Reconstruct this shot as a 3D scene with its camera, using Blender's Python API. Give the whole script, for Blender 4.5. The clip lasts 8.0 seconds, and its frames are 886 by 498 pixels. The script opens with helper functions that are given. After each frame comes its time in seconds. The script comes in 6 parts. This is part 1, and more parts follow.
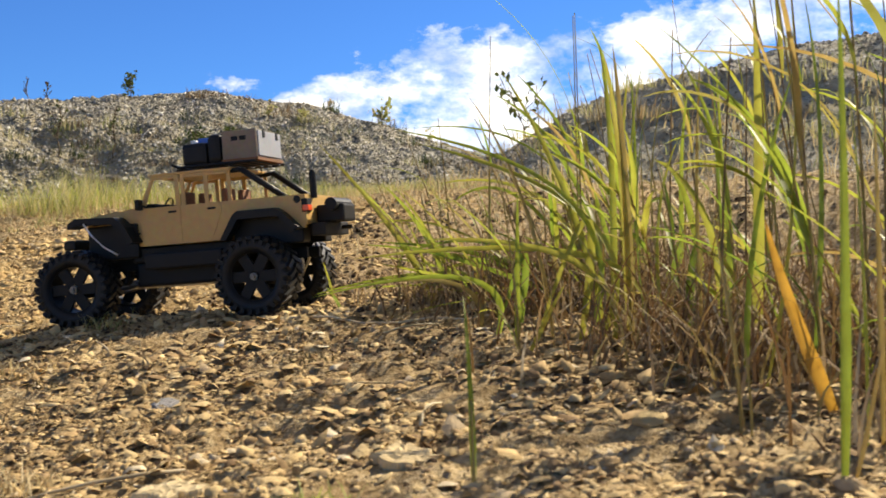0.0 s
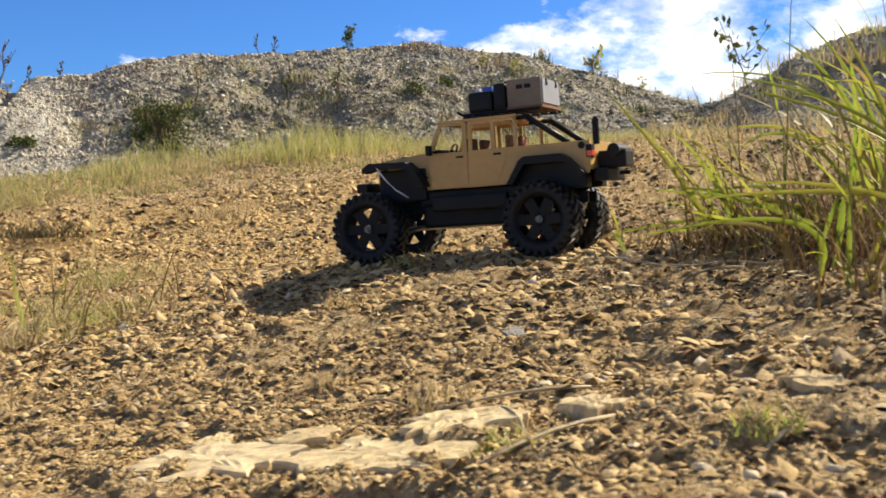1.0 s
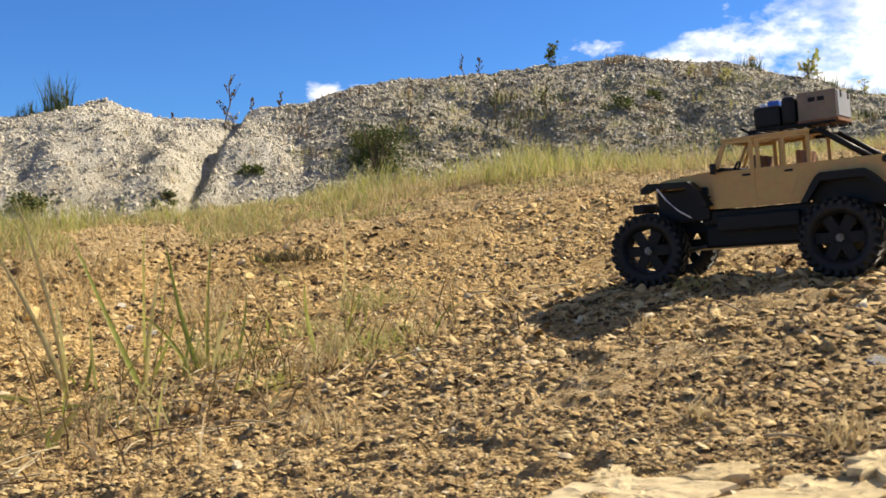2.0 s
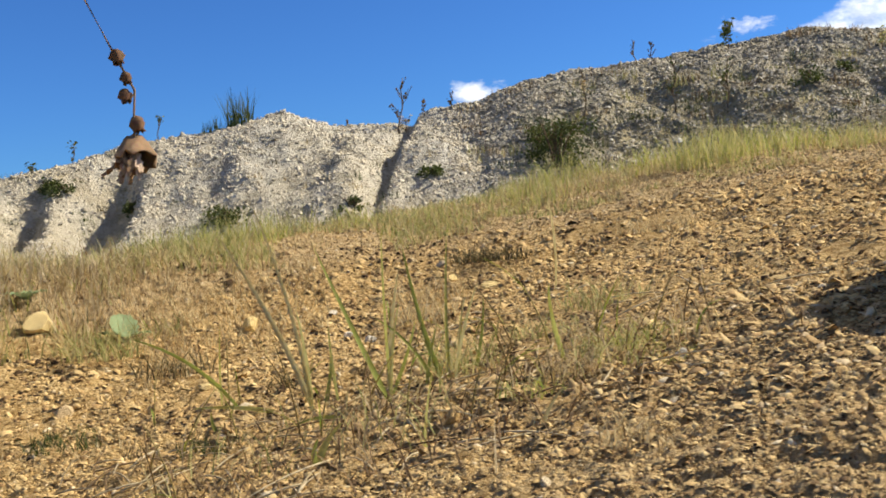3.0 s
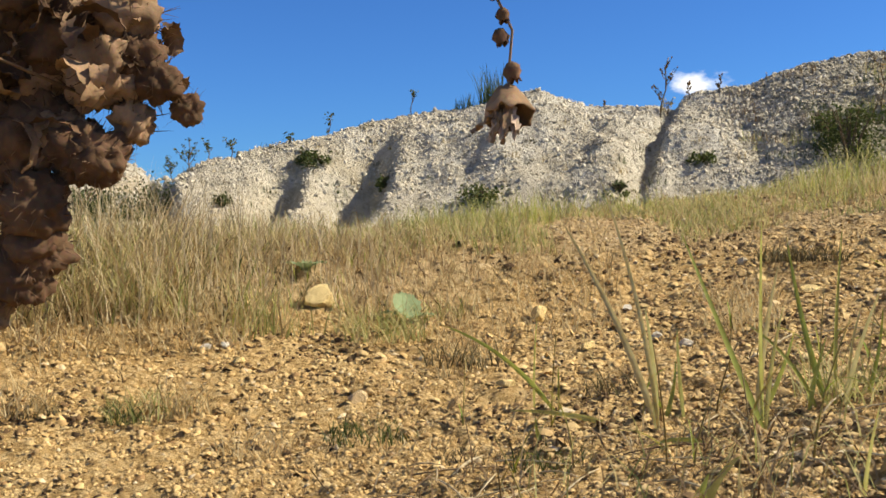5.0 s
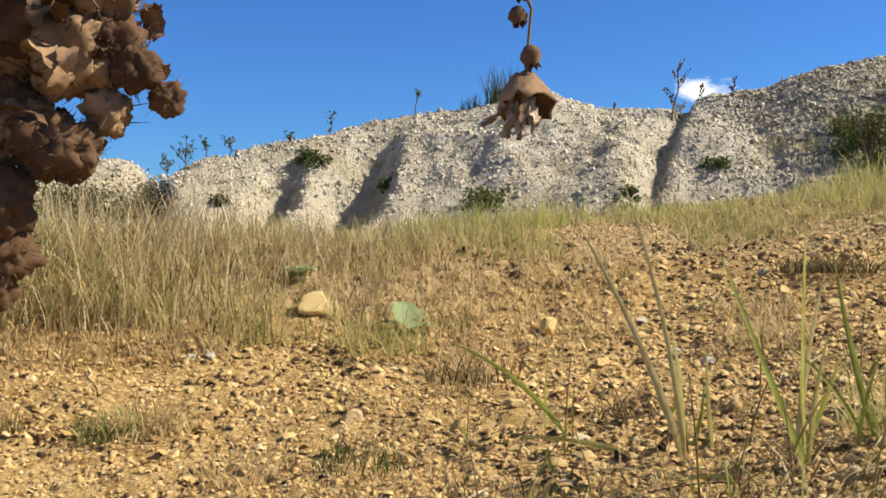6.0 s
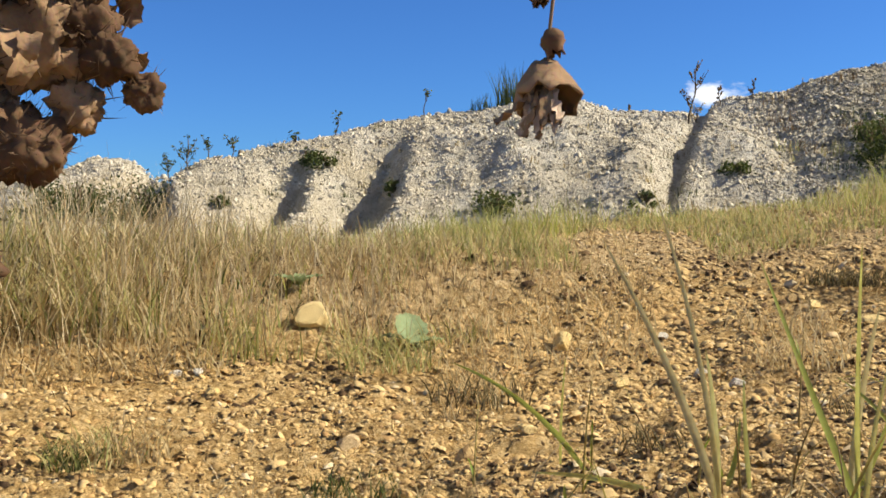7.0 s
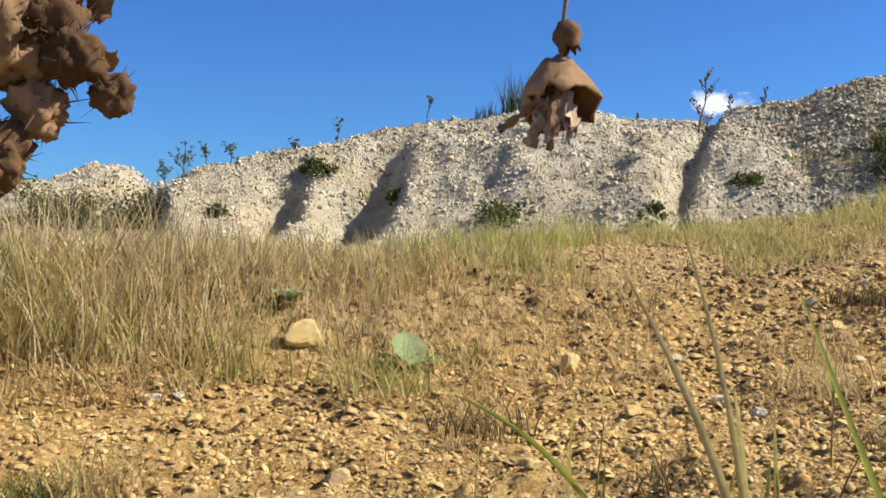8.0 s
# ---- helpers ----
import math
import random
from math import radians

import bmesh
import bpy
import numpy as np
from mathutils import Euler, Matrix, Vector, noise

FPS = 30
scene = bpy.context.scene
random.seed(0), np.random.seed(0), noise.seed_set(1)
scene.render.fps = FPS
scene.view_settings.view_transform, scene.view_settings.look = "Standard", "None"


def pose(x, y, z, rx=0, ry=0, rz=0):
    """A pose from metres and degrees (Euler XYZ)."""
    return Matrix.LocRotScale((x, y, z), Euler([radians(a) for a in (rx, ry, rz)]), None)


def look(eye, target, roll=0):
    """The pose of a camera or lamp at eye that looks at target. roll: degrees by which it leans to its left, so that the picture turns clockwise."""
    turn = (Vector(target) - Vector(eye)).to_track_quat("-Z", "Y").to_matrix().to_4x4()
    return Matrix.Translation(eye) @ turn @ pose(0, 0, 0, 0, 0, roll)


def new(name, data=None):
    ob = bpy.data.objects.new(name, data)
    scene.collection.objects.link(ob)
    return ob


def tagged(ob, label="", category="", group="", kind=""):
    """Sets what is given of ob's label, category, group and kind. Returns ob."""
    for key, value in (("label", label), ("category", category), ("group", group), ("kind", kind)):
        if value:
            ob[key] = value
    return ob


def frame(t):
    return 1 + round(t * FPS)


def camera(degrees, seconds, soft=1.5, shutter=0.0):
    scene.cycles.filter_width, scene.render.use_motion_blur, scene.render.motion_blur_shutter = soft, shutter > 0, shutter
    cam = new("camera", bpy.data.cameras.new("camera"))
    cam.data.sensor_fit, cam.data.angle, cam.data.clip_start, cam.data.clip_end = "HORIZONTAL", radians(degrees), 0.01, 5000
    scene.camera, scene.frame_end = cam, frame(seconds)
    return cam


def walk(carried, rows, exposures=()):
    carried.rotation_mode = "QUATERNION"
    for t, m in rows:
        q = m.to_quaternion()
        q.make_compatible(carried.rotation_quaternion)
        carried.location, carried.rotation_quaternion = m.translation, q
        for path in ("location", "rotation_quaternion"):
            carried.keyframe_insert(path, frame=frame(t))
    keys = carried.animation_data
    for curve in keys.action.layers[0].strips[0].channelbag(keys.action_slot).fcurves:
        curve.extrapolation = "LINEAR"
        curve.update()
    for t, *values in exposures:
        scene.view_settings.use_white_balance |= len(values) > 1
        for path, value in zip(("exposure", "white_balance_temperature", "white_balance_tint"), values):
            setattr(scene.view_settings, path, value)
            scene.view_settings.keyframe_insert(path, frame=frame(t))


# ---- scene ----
cam = camera(48.5, 8.0, soft=1.6, shutter=0.12)
PATH = [
    (0, (0.192, -0.283, 0.183), (1.491, 1.238, 0.201), -0.8),
    (0.5, (0.124, -0.264, 0.179), (1.276, 1.370, 0.137), -0.6),
    (1, (0.045, -0.242, 0.174), (1.038, 1.493, 0.095), -0.1),
    (1.5, (-0.031, -0.214, 0.175), (0.784, 1.611, 0.108), -0.2),
    (1.7, (-0.058, -0.198, 0.180), (0.693, 1.655, 0.123), -0.6),
    (2.8, (-0.196, -0.088, 0.197), (0.239, 1.864, 0.165), -3.8),
    (3, (-0.222, -0.067, 0.199), (0.145, 1.899, 0.161), -4.3),
    (3.5, (-0.299, -0.014, 0.202), (-0.113, 1.977, 0.156), -3.1),
    (4, (-0.372, 0.060, 0.204), (-0.310, 2.058, 0.149), -2.3),
    (4.5, (-0.412, 0.141, 0.203), (-0.430, 2.140, 0.150), -1.6),
    (5, (-0.424, 0.214, 0.201), (-0.472, 2.213, 0.157), -1.0),
    (6.5, (-0.430, 0.431, 0.210), (-0.487, 2.430, 0.172), 0.1),
    (7, (-0.430, 0.502, 0.216), (-0.502, 2.501, 0.182), 0.3),
    (7.5, (-0.426, 0.571, 0.225), (-0.504, 2.569, 0.202), 0.5),
    (8, (-0.427, 0.621, 0.229), (-0.508, 2.620, 0.210), 0.7),
]
walk(cam, [(t, look(eye, target, roll)) for t, eye, target, roll in PATH], [(0.0, 0.95, 7700, 9), (0.5, 0.92, 7650, 9), (1.7, 0.90, 7600, 9), (3.0, 0.73, 7350, 8), (5.0, 0.75, 7450, 8), (6.5, 0.80, 7500, 8), (8.0, 0.80, 7500, 8)])
cam.data.dof.use_dof = True
cam.data.dof.focus_distance = 1.5
cam.data.dof.aperture_fstop = 25.0

# ---- daylight ----
SUN_AZ, SUN_EL = 86.0, 39.0
world = bpy.data.worlds.new("world")
scene.world = world
world.use_nodes = True
wn = world.node_tree.nodes
sky = wn.new("ShaderNodeTexSky")
sky.sky_type = "NISHITA"
sky.sun_disc = False
sky.sun_elevation = radians(SUN_EL)
sky.sun_rotation = radians(SUN_AZ)
sky.altitude = 300
sky.air_density, sky.dust_density, sky.ozone_density = 1.0, 0.1, 4.0
wn["Background"].inputs["Strength"].default_value = 0.056
tint = wn.new("ShaderNodeMix")
tint.data_type, tint.blend_type = "RGBA", "MULTIPLY"
tint.inputs["Factor"].default_value = 1.0
tint.inputs[7].default_value = (0.34, 0.80, 1.54, 1)
world.node_tree.links.new(sky.outputs[0], tint.inputs[6])
# unseen broken cloud added overhead to grey the fill, thinning to clear low down
wl = world.node_tree.links
sky_tc = wn.new("ShaderNodeTexCoord")
sky_noise = wn.new("ShaderNodeTexNoise")
sky_noise.inputs["Scale"].default_value = 3.2
sky_noise.inputs["Detail"].default_value = 7
wl.new(sky_tc.outputs["Generated"], sky_noise.inputs["Vector"])
sky_xyz = wn.new("ShaderNodeSeparateXYZ")
wl.new(sky_tc.outputs["Generated"], sky_xyz.inputs[0])
high = wn.new("ShaderNodeMapRange")
high.inputs["From Min"].default_value = 0.40
high.inputs["From Max"].default_value = 0.62
wl.new(sky_xyz.outputs["Z"], high.inputs["Value"])
cover = wn.new("ShaderNodeMapRange")
cover.inputs["From Min"].default_value = 0.36
cover.inputs["From Max"].default_value = 0.50
wl.new(sky_noise.outputs["Fac"], cover.inputs["Value"])
both = wn.new("ShaderNodeMath")
both.operation = "MULTIPLY"
wl.new(high.outputs[0], both.inputs[0])
wl.new(cover.outputs[0], both.inputs[1])
fill_cloud = wn.new("ShaderNodeMix")
fill_cloud.data_type = "RGBA"
fill_cloud.inputs[7].default_value = (2.1, 2.15, 2.3, 1)
wl.new(both.outputs[0], fill_cloud.inputs["Factor"])
wl.new(tint.outputs[2], fill_cloud.inputs[6])
wl.new(fill_cloud.outputs[2], wn["Background"].inputs["Color"])
sun_data = bpy.data.lights.new("sun", "SUN")
sun_data.energy = 4.1
sun_data.angle = radians(0.5)
sun_data.color = (1.0, 0.945, 0.85)
sun = new("sun", sun_data)
sun_dir = Vector((math.sin(radians(SUN_AZ)) * math.cos(radians(SUN_EL)), math.cos(radians(SUN_AZ)) * math.cos(radians(SUN_EL)), math.sin(radians(SUN_EL))))
sun.matrix_world = look(sun_dir * 40, (0, 0, 0))


# ---- helpers of this scene ----
rng = np.random.default_rng(7)


def material(name, rough=0.8, metal=0.0, spec=0.3):
    m = bpy.data.materials.new(name)
    m.use_nodes = True
    b = m.node_tree.nodes["Principled BSDF"]
    b.inputs["Roughness"].default_value = rough
    b.inputs["Metallic"].default_value = metal
    b.inputs["Specular IOR Level"].default_value = spec
    return m, m.node_tree.nodes, m.node_tree.links, b


def ramp(nodes, stops):
    r = nodes.new("ShaderNodeValToRGB")
    while len(r.color_ramp.elements) < len(stops):
        r.color_ramp.elements.new(0.5)
    for e, (p, c) in zip(r.color_ramp.elements, stops):
        e.position, e.color = p, (*c, 1)
    return r


def noise_tex(nodes, links, vec, scale, detail=6, rough=0.6):
    n = nodes.new("ShaderNodeTexNoise")
    n.inputs["Scale"].default_value = scale
    n.inputs["Detail"].default_value = detail
    n.inputs["Roughness"].default_value = rough
    if vec is not None:
        links.new(vec, n.inputs["Vector"])
    return n


def mix_rgb(nodes, links, fac, a, b, mode="MIX"):
    m = nodes.new("ShaderNodeMix")
    m.data_type, m.blend_type = "RGBA", mode
    for sock, val in ((m.inputs["Factor"], fac), (m.inputs[6], a), (m.inputs[7], b)):
        if isinstance(val, (int, float)):
            sock.default_value = val
        elif isinstance(val, tuple):
            sock.default_value = (*val, 1)
        else:
            links.new(val, sock)
    return m.outputs[2]


def bump(nodes, links, height, bsdf, strength=0.5, dist=0.01, after=None):
    b = nodes.new("ShaderNodeBump")
    b.inputs["Strength"].default_value = strength
    b.inputs["Distance"].default_value = dist
    links.new(height, b.inputs["Height"])
    if after is not None:
        links.new(after.outputs[0], b.inputs["Normal"])
    links.new(b.outputs[0], bsdf.inputs["Normal"])
    return b


def simple(name, col, rough=0.7, metal=0.0, spec=0.3, var=0.25, scale=60.0, bump_d=0.0004):
    """A plain surface with fine grain and larger blotches."""
    m, n, l, b = material(name, rough, metal, spec)
    tc = n.new("ShaderNodeTexCoord")
    big = noise_tex(n, l, tc.outputs["Object"], scale * 0.15, 4)
    fine = noise_tex(n, l, tc.outputs["Object"], scale * 2.2, 6)
    dark = tuple(c * (1 - var) for c in col)
    lite = tuple(min(1, c * (1 + var)) for c in col)
    r = ramp(n, [(0.3, dark), (0.7, lite)])
    l.new(big.outputs["Fac"], r.inputs["Fac"])
    c2 = mix_rgb(n, l, 0.35, r.outputs["Color"], fine.outputs["Color"], "SOFT_LIGHT")
    l.new(c2, b.inputs["Base Color"])
    if bump_d:
        bump(n, l, fine.outputs["Fac"], b, 0.5, bump_d)
    return m


def mesh_ob(name, verts, faces, mat, parent=None, smooth=False):
    me = bpy.data.meshes.new(name)
    me.from_pydata([tuple(v) for v in verts], [], [tuple(f) for f in faces])
    me.materials.append(mat)
    if smooth:
        me.shade_smooth()
    ob = new(name, me)
    if parent is not None:
        ob.parent = parent
    return ob


def part(name, bm, mat, parent=None, label="", smooth=False):
    me = bpy.data.meshes.new(name)
    bm.normal_update()
    bm.to_mesh(me)
    bm.free()
    me.materials.append(mat)
    if smooth:
        me.shade_smooth()
    ob = new(name, me)
    if parent is not None:
        ob.parent = parent
    if label:
        ob["label"] = label
    return ob


def vnoise(x, y, seed=0):
    """Smooth value noise on arrays, 0 to 1."""
    xi, yi = np.floor(x).astype(np.int64), np.floor(y).astype(np.int64)
    fx, fy = x - xi, y - yi
    fx, fy = fx * fx * (3 - 2 * fx), fy * fy * (3 - 2 * fy)

    def hsh(a, b):
        n = (a * 374761393 + b * 668265263 + seed * 974711) & 0xFFFFFFFF
        n = ((n ^ (n >> 13)) * 1274126177) & 0xFFFFFFFF
        return ((n ^ (n >> 16)) & 0xFFFF) / 65535.0

    a, b, c, d = hsh(xi, yi), hsh(xi + 1, yi), hsh(xi, yi + 1), hsh(xi + 1, yi + 1)
    return (a * (1 - fx) + b * fx) * (1 - fy) + (c * (1 - fx) + d * fx) * fy


def fbm(x, y, octaves=4, seed=0, gain=0.5):
    out, amp, tot = np.zeros_like(x, float), 1.0, 0.0
    for o in range(octaves):
        out += amp * vnoise(x * 2**o + 17.3 * o, y * 2**o - 9.1 * o, seed + o)
        tot += amp
        amp *= gain
    return out / tot


# ---- the lie of the land ----
CX, CY, CZ = -0.2, 0.3, 0.15
AZ = np.array([-60, -40, -25, -23, -21.6, -19.9, -17.5, -14.8, -12.2, -10.2, -8, -6.2, -3, -0.2, 1.8, 3.6, 5.3, 7, 8, 9.5, 11.2, 13.5, 14.6, 16, 18.5, 22, 25, 29, 32.5, 34, 37, 40.5, 43.6, 46, 48.5, 50.4, 51.2, 53, 55, 57, 59.5, 62, 64, 66, 70, 80, 100, 120])
CREST = np.array([3.0, 3.0, 3.5, 4.25, 4.3, 3.55, 4.55, 5.15, 5.75, 6.25, 7.05, 7.0, 7.45, 8.05, 8.5, 8.0, 7.45, 7.3, 7.35, 7.65, 8.0, 8.25, 8.5, 9.1, 9.4, 9.55, 9.75, 10.05, 10.25, 10.2, 9.9, 9.2, 8.4, 7.5, 6.75, 6.15, 6.4, 7.4, 8.2, 9.2, 9.85, 9.95, 10.4, 11.0, 11.4, 11.6, 11.0, 8.0])
R_AZ = np.array([-60, -25, -20.4, -19.4, -13, -5, 8, 15, 25, 40, 49, 52, 56, 80, 120])
R_CREST = np.array([6.6, 6.6, 6.5, 4.85, 4.95, 5.1, 5.2, 5.2, 5.6, 5.8, 5.6, 5.4, 4.9, 4.6, 5.0])
F_AZ = np.array([-60, -24, -17.5, -13.5, -11, -7, 0, 7, 12, 17, 24, 33, 38, 47, 54, 90, 120])
F_EL = np.array([-0.8, -0.5, -0.35, -0.3, -0.25, 0.25, 0.75, 1.45, 2.1, 2.6, 3.5, 3.9, 3.7, 4.2, 4.6, 4.4, 3])


def smooth(a):
    a = np.clip(a, 0, 1)
    return a * a * (3 - 2 * a)


def foot_radius(az):
    return np.interp(az, R_AZ, R_CREST) * np.interp(az, [-60, -20.4, -19.4, 5, 20, 40, 52, 60, 120], [0.56, 0.57, 0.75, 0.73, 0.76, 0.74, 0.76, 0.70, 0.65])


def front(az):
    return np.interp(az, [-45, -30, -20, -11, -6, -1.6, 6, 13, 20, 25, 40, 60], [2.08, 2.10, 2.10, 2.13, 2.2, 2.4, 2.62, 2.75, 2.85, 2.95, 3.05, 3.1])


def land(x, y, rough=True):
    """Height of the ground and how much of it is quarry spoil (0 sand, 1 spoil), for arrays."""
    x, y = np.asarray(x, float), np.asarray(y, float)
    dx, dy = x - CX, y - CY
    r, az = np.hypot(dx, dy), np.degrees(np.arctan2(dx, dy))
    px, py = np.clip(x, -1.35, 2.4), np.clip(y, -0.7, 3.0) - 1.2
    near = -0.0753 + 0.2065 * px - 0.0184 * py + 0.0193 * px**2 - 0.0445 * px * py + 0.0377 * py**2 + 0.0655 * px**2 * py - 0.0571 * px * py**2 + 0.0102 * py**3 - 0.0291 * px**3
    flat = 0.85 * np.exp(-(((x - 0.90) ** 2 + (y - 1.10) ** 2) / 0.27**2))
    near = near * (1 - flat) + 0.096 * flat
    rf, rc = foot_radius(az), np.interp(az, R_AZ, R_CREST)
    zf = CZ + rf * np.tan(np.radians(np.interp(az, F_AZ, F_EL)))
    zc = CZ + rc * np.tan(np.radians(np.interp(az, AZ, CREST)))
    inside = smooth((az + 75) / 25) * smooth((150 - az) / 45)
    w = smooth((r - 2.25) / np.maximum(np.interp(az, [-20, -12, -4, 8], [0.55, 0.6, 0.9, 1.5]), 0.5) * np.where(az < 8, 1, 1.5 / np.maximum(rf - 2.25, 0.5))) * inside
    z = near * (1 - w) + zf * w
    s = np.clip((r - rf) / (rc - rf), 0, 1)
    edge = smooth((az + 75) / 25) * smooth((150 - az) / 45)
    hill = edge * (zc - zf) * (0.75 * s + 0.25 * smooth(s))
    spoil = smooth((r - rf + 0.2) / 0.4) * inside
    if rough:
        # gullies and dents of the slope
        rib = (fbm(az * 0.16, r * 0.7, 4, 3) - 0.5) * 0.24 + (fbm(x * 2.1, y * 2.1, 4, 9, 0.6) - 0.5) * 0.21
        hill = hill + edge * rib * np.sin(np.pi * np.clip(s, 0, 1)) * (s > 0)
        for a0, s0, wa, ws, dep in ((-13.6, 0.58, 1.7, 0.20, 0.30), (-8.9, 0.56, 3.0, 0.25, 0.40), (8.6, 0.62, 1.0, 0.5, 0.11)):
            off = az - a0 - (s - s0) * 3.0
            hill = hill - dep * np.exp(-((off / np.where(off > 0, wa * 0.40, wa)) ** 2) - ((s - s0) / ws) ** 2) * (s > 0)
    z = z + hill
    beyond = np.clip(r - rc, 0, None)
    z = z - edge * np.minimum(beyond * 0.28, np.maximum(zc + 0.6, 0)) * inside
    z = np.where(r > 60, np.minimum(z, -0.4), z)
    if rough:
        fine = np.clip(1.2 - r / 14, 0, 1) * (1 - 0.85 * np.exp(-(((x - 0.33) ** 2 + (y - 0.43) ** 2) / 0.085**2)))
        z = z + fine * ((fbm(x * 2.2, y * 2.2, 3, 21) - 0.5) * 0.020 + (fbm(x * 11, y * 11, 3, 31) - 0.5) * 0.014 * np.interp(r, [0, 0.2, 0.5], [0.3, 0.7, 1]))
        crust = smooth((fbm(x * 17, y * 17, 3, 51) - 0.45) / 0.07) * 0.0065 + smooth((fbm(x * 39, y * 39, 3, 56) - 0.48) / 0.10) * 0.0042
        # broken edge of the crust, washed out below the clay plates
        ex, ey = x - 0.229, y - 0.294
        along, across = (-ex * 0.50 + ey * 0.866) / 0.15, (ex * 0.866 + ey * 0.50) / 0.020
        z = z - 0.022 * np.exp(-(along**4) - across**2) * smooth((fbm(x * 30, y * 30, 2, 37) - 0.33) / 0.2)
        z = z + (1 - spoil) * fine * (crust - 0.004 + (fbm(x * 60, y * 60, 3, 71, 0.7) - 0.5) * 0.007)
        z = z + spoil * (fbm(x * 5.5, y * 5.5, 5, 61, 0.65) - 0.5) * 0.065
    return z, spoil


def ground_z(x, y):
    return float(land(np.array([x]), np.array([y]))[0][0])


def polar(az, r):
    return CX + r * math.sin(radians(az)), CY + r * math.cos(radians(az))


# ---- materials of the land ----
def land_material():
    m, n, l, b = material("sandy_ground", 0.93, 0, 0.15)
    tc = n.new("ShaderNodeTexCoord")
    p = tc.outputs["Object"]
    zone = n.new("ShaderNodeAttribute")
    zone.attribute_name = "spoil"
    grass = n.new("ShaderNodeAttribute")
    grass.attribute_name = "ochre"
    n1 = noise_tex(n, l, p, 3.0, 5)
    n2 = noise_tex(n, l, p, 55, 6, 0.7)
    vor = n.new("ShaderNodeTexVoronoi")
    vor.inputs["Scale"].default_value = 95
    l.new(p, vor.inputs["Vector"])
    # shaded pockets and sunlit tops of the crust are painted into these ramps
    pale = ramp(n, [(0.30, (0.18, 0.115, 0.055)), (0.46, (0.56, 0.415, 0.225)), (0.62, (0.82, 0.67, 0.43))])
    l.new(n2.outputs["Fac"], pale.inputs["Fac"])
    orange = ramp(n, [(0.30, (0.27, 0.165, 0.07)), (0.46, (0.57, 0.395, 0.17)), (0.62, (0.82, 0.63, 0.34))])
    l.new(n2.outputs["Fac"], orange.inputs["Fac"])
    sand = mix_rgb(n, l, grass.outputs["Fac"], pale.outputs["Color"], orange.outputs["Color"])
    blot = ramp(n, [(0.3, (0.72, 0.68, 0.62)), (0.6, (1.0, 1.0, 1.0))])
    l.new(n1.outputs["Fac"], blot.inputs["Fac"])
    sand = mix_rgb(n, l, 0.8, sand, blot.outputs["Color"], "MULTIPLY")
    grit = ramp(n, [(0.0, (1.0, 1.0, 1.0)), (0.45, (0.72, 0.66, 0.58))])
    l.new(vor.outputs["Distance"], grit.inputs["Fac"])
    sand = mix_rgb(n, l, 0.6, sand, grit.outputs["Color"], "MULTIPLY")
    n5 = noise_tex(n, l, p, 210, 5, 0.75)
    chips = ramp(n, [(0.36, (0.42, 0.36, 0.29)), (0.47, (0.92, 0.90, 0.87)), (0.62, (1.10, 1.08, 1.04))])
    l.new(n5.outputs["Fac"], chips.inputs["Fac"])
    sand = mix_rgb(n, l, 0.75, sand, chips.outputs["Color"], "MULTIPLY")
    n3 = noise_tex(n, l, p, 9.0, 8, 0.78)
    n4 = noise_tex(n, l, p, 0.7, 4)
    spoil = ramp(n, [(0.32, (0.24, 0.22, 0.175)), (0.48, (0.46, 0.43, 0.36)), (0.66, (0.67, 0.64, 0.56))])
    l.new(n3.outputs["Fac"], spoil.inputs["Fac"])
    yel = ramp(n, [(0.45, (1, 1, 1)), (0.7, (0.95, 0.84, 0.62))])
    l.new(n4.outputs["Fac"], yel.inputs["Fac"])
    sp = mix_rgb(n, l, 1.0, spoil.outputs["Color"], yel.outputs["Color"], "MULTIPLY")
    # spoil colour is multiplied down where this attribute is set
    dull = n.new("ShaderNodeAttribute")
    dull.attribute_name = "darker"
    sp = mix_rgb(n, l, dull.outputs["Fac"], sp, mix_rgb(n, l, 1.0, sp, (0.78, 0.79, 0.74), "MULTIPLY"))
    col = mix_rgb(n, l, zone.outputs["Fac"], sand, sp)
    l.new(col, b.inputs["Base Color"])
    b0 = bump(n, l, n5.outputs["Fac"], b, 0.8, 0.0025)
    b1 = bump(n, l, n2.outputs["Fac"], b, 0.9, 0.008, b0)
    bump(n, l, n3.outputs["Fac"], b, 0.6, 0.04, b1)
    return m


M_LAND = land_material()

# ---- the ground, one sheet to the horizon ----
az_list = np.concatenate([np.arange(-180, -50, 1.25), np.arange(-50, -25, 0.8), np.arange(-25, 128, 0.30), np.arange(128, 140, 0.8), np.arange(140, 180, 1.25)])
r_list = [0.0]
rr = 0.06
while rr < 13:
    r_list.append(rr)
    rr *= 1.0095 if rr > 0.30 else 1.03
while rr < 4500:
    r_list.append(rr)
    rr *= 1.25
rings = np.array(r_list[1:])
A, R = np.meshgrid(np.radians(az_list), rings)
gx, gy = CX + R * np.sin(A), CY + R * np.cos(A)
gz, gs = land(gx.ravel(), gy.ravel())
nr, na = gx.shape
verts = np.stack([gx.ravel(), gy.ravel(), gz], 1)
idx = np.arange(nr * na).reshape(nr, na)
nxt = np.roll(idx, -1, axis=1)
quads = np.stack([idx[:-1].ravel(), idx[1:].ravel(), nxt[1:].ravel(), nxt[:-1].ravel()], 1)
centre = len(verts)
verts = np.vstack([verts, [CX, CY, ground_z(CX, CY)]])
me = bpy.data.meshes.new("ground")
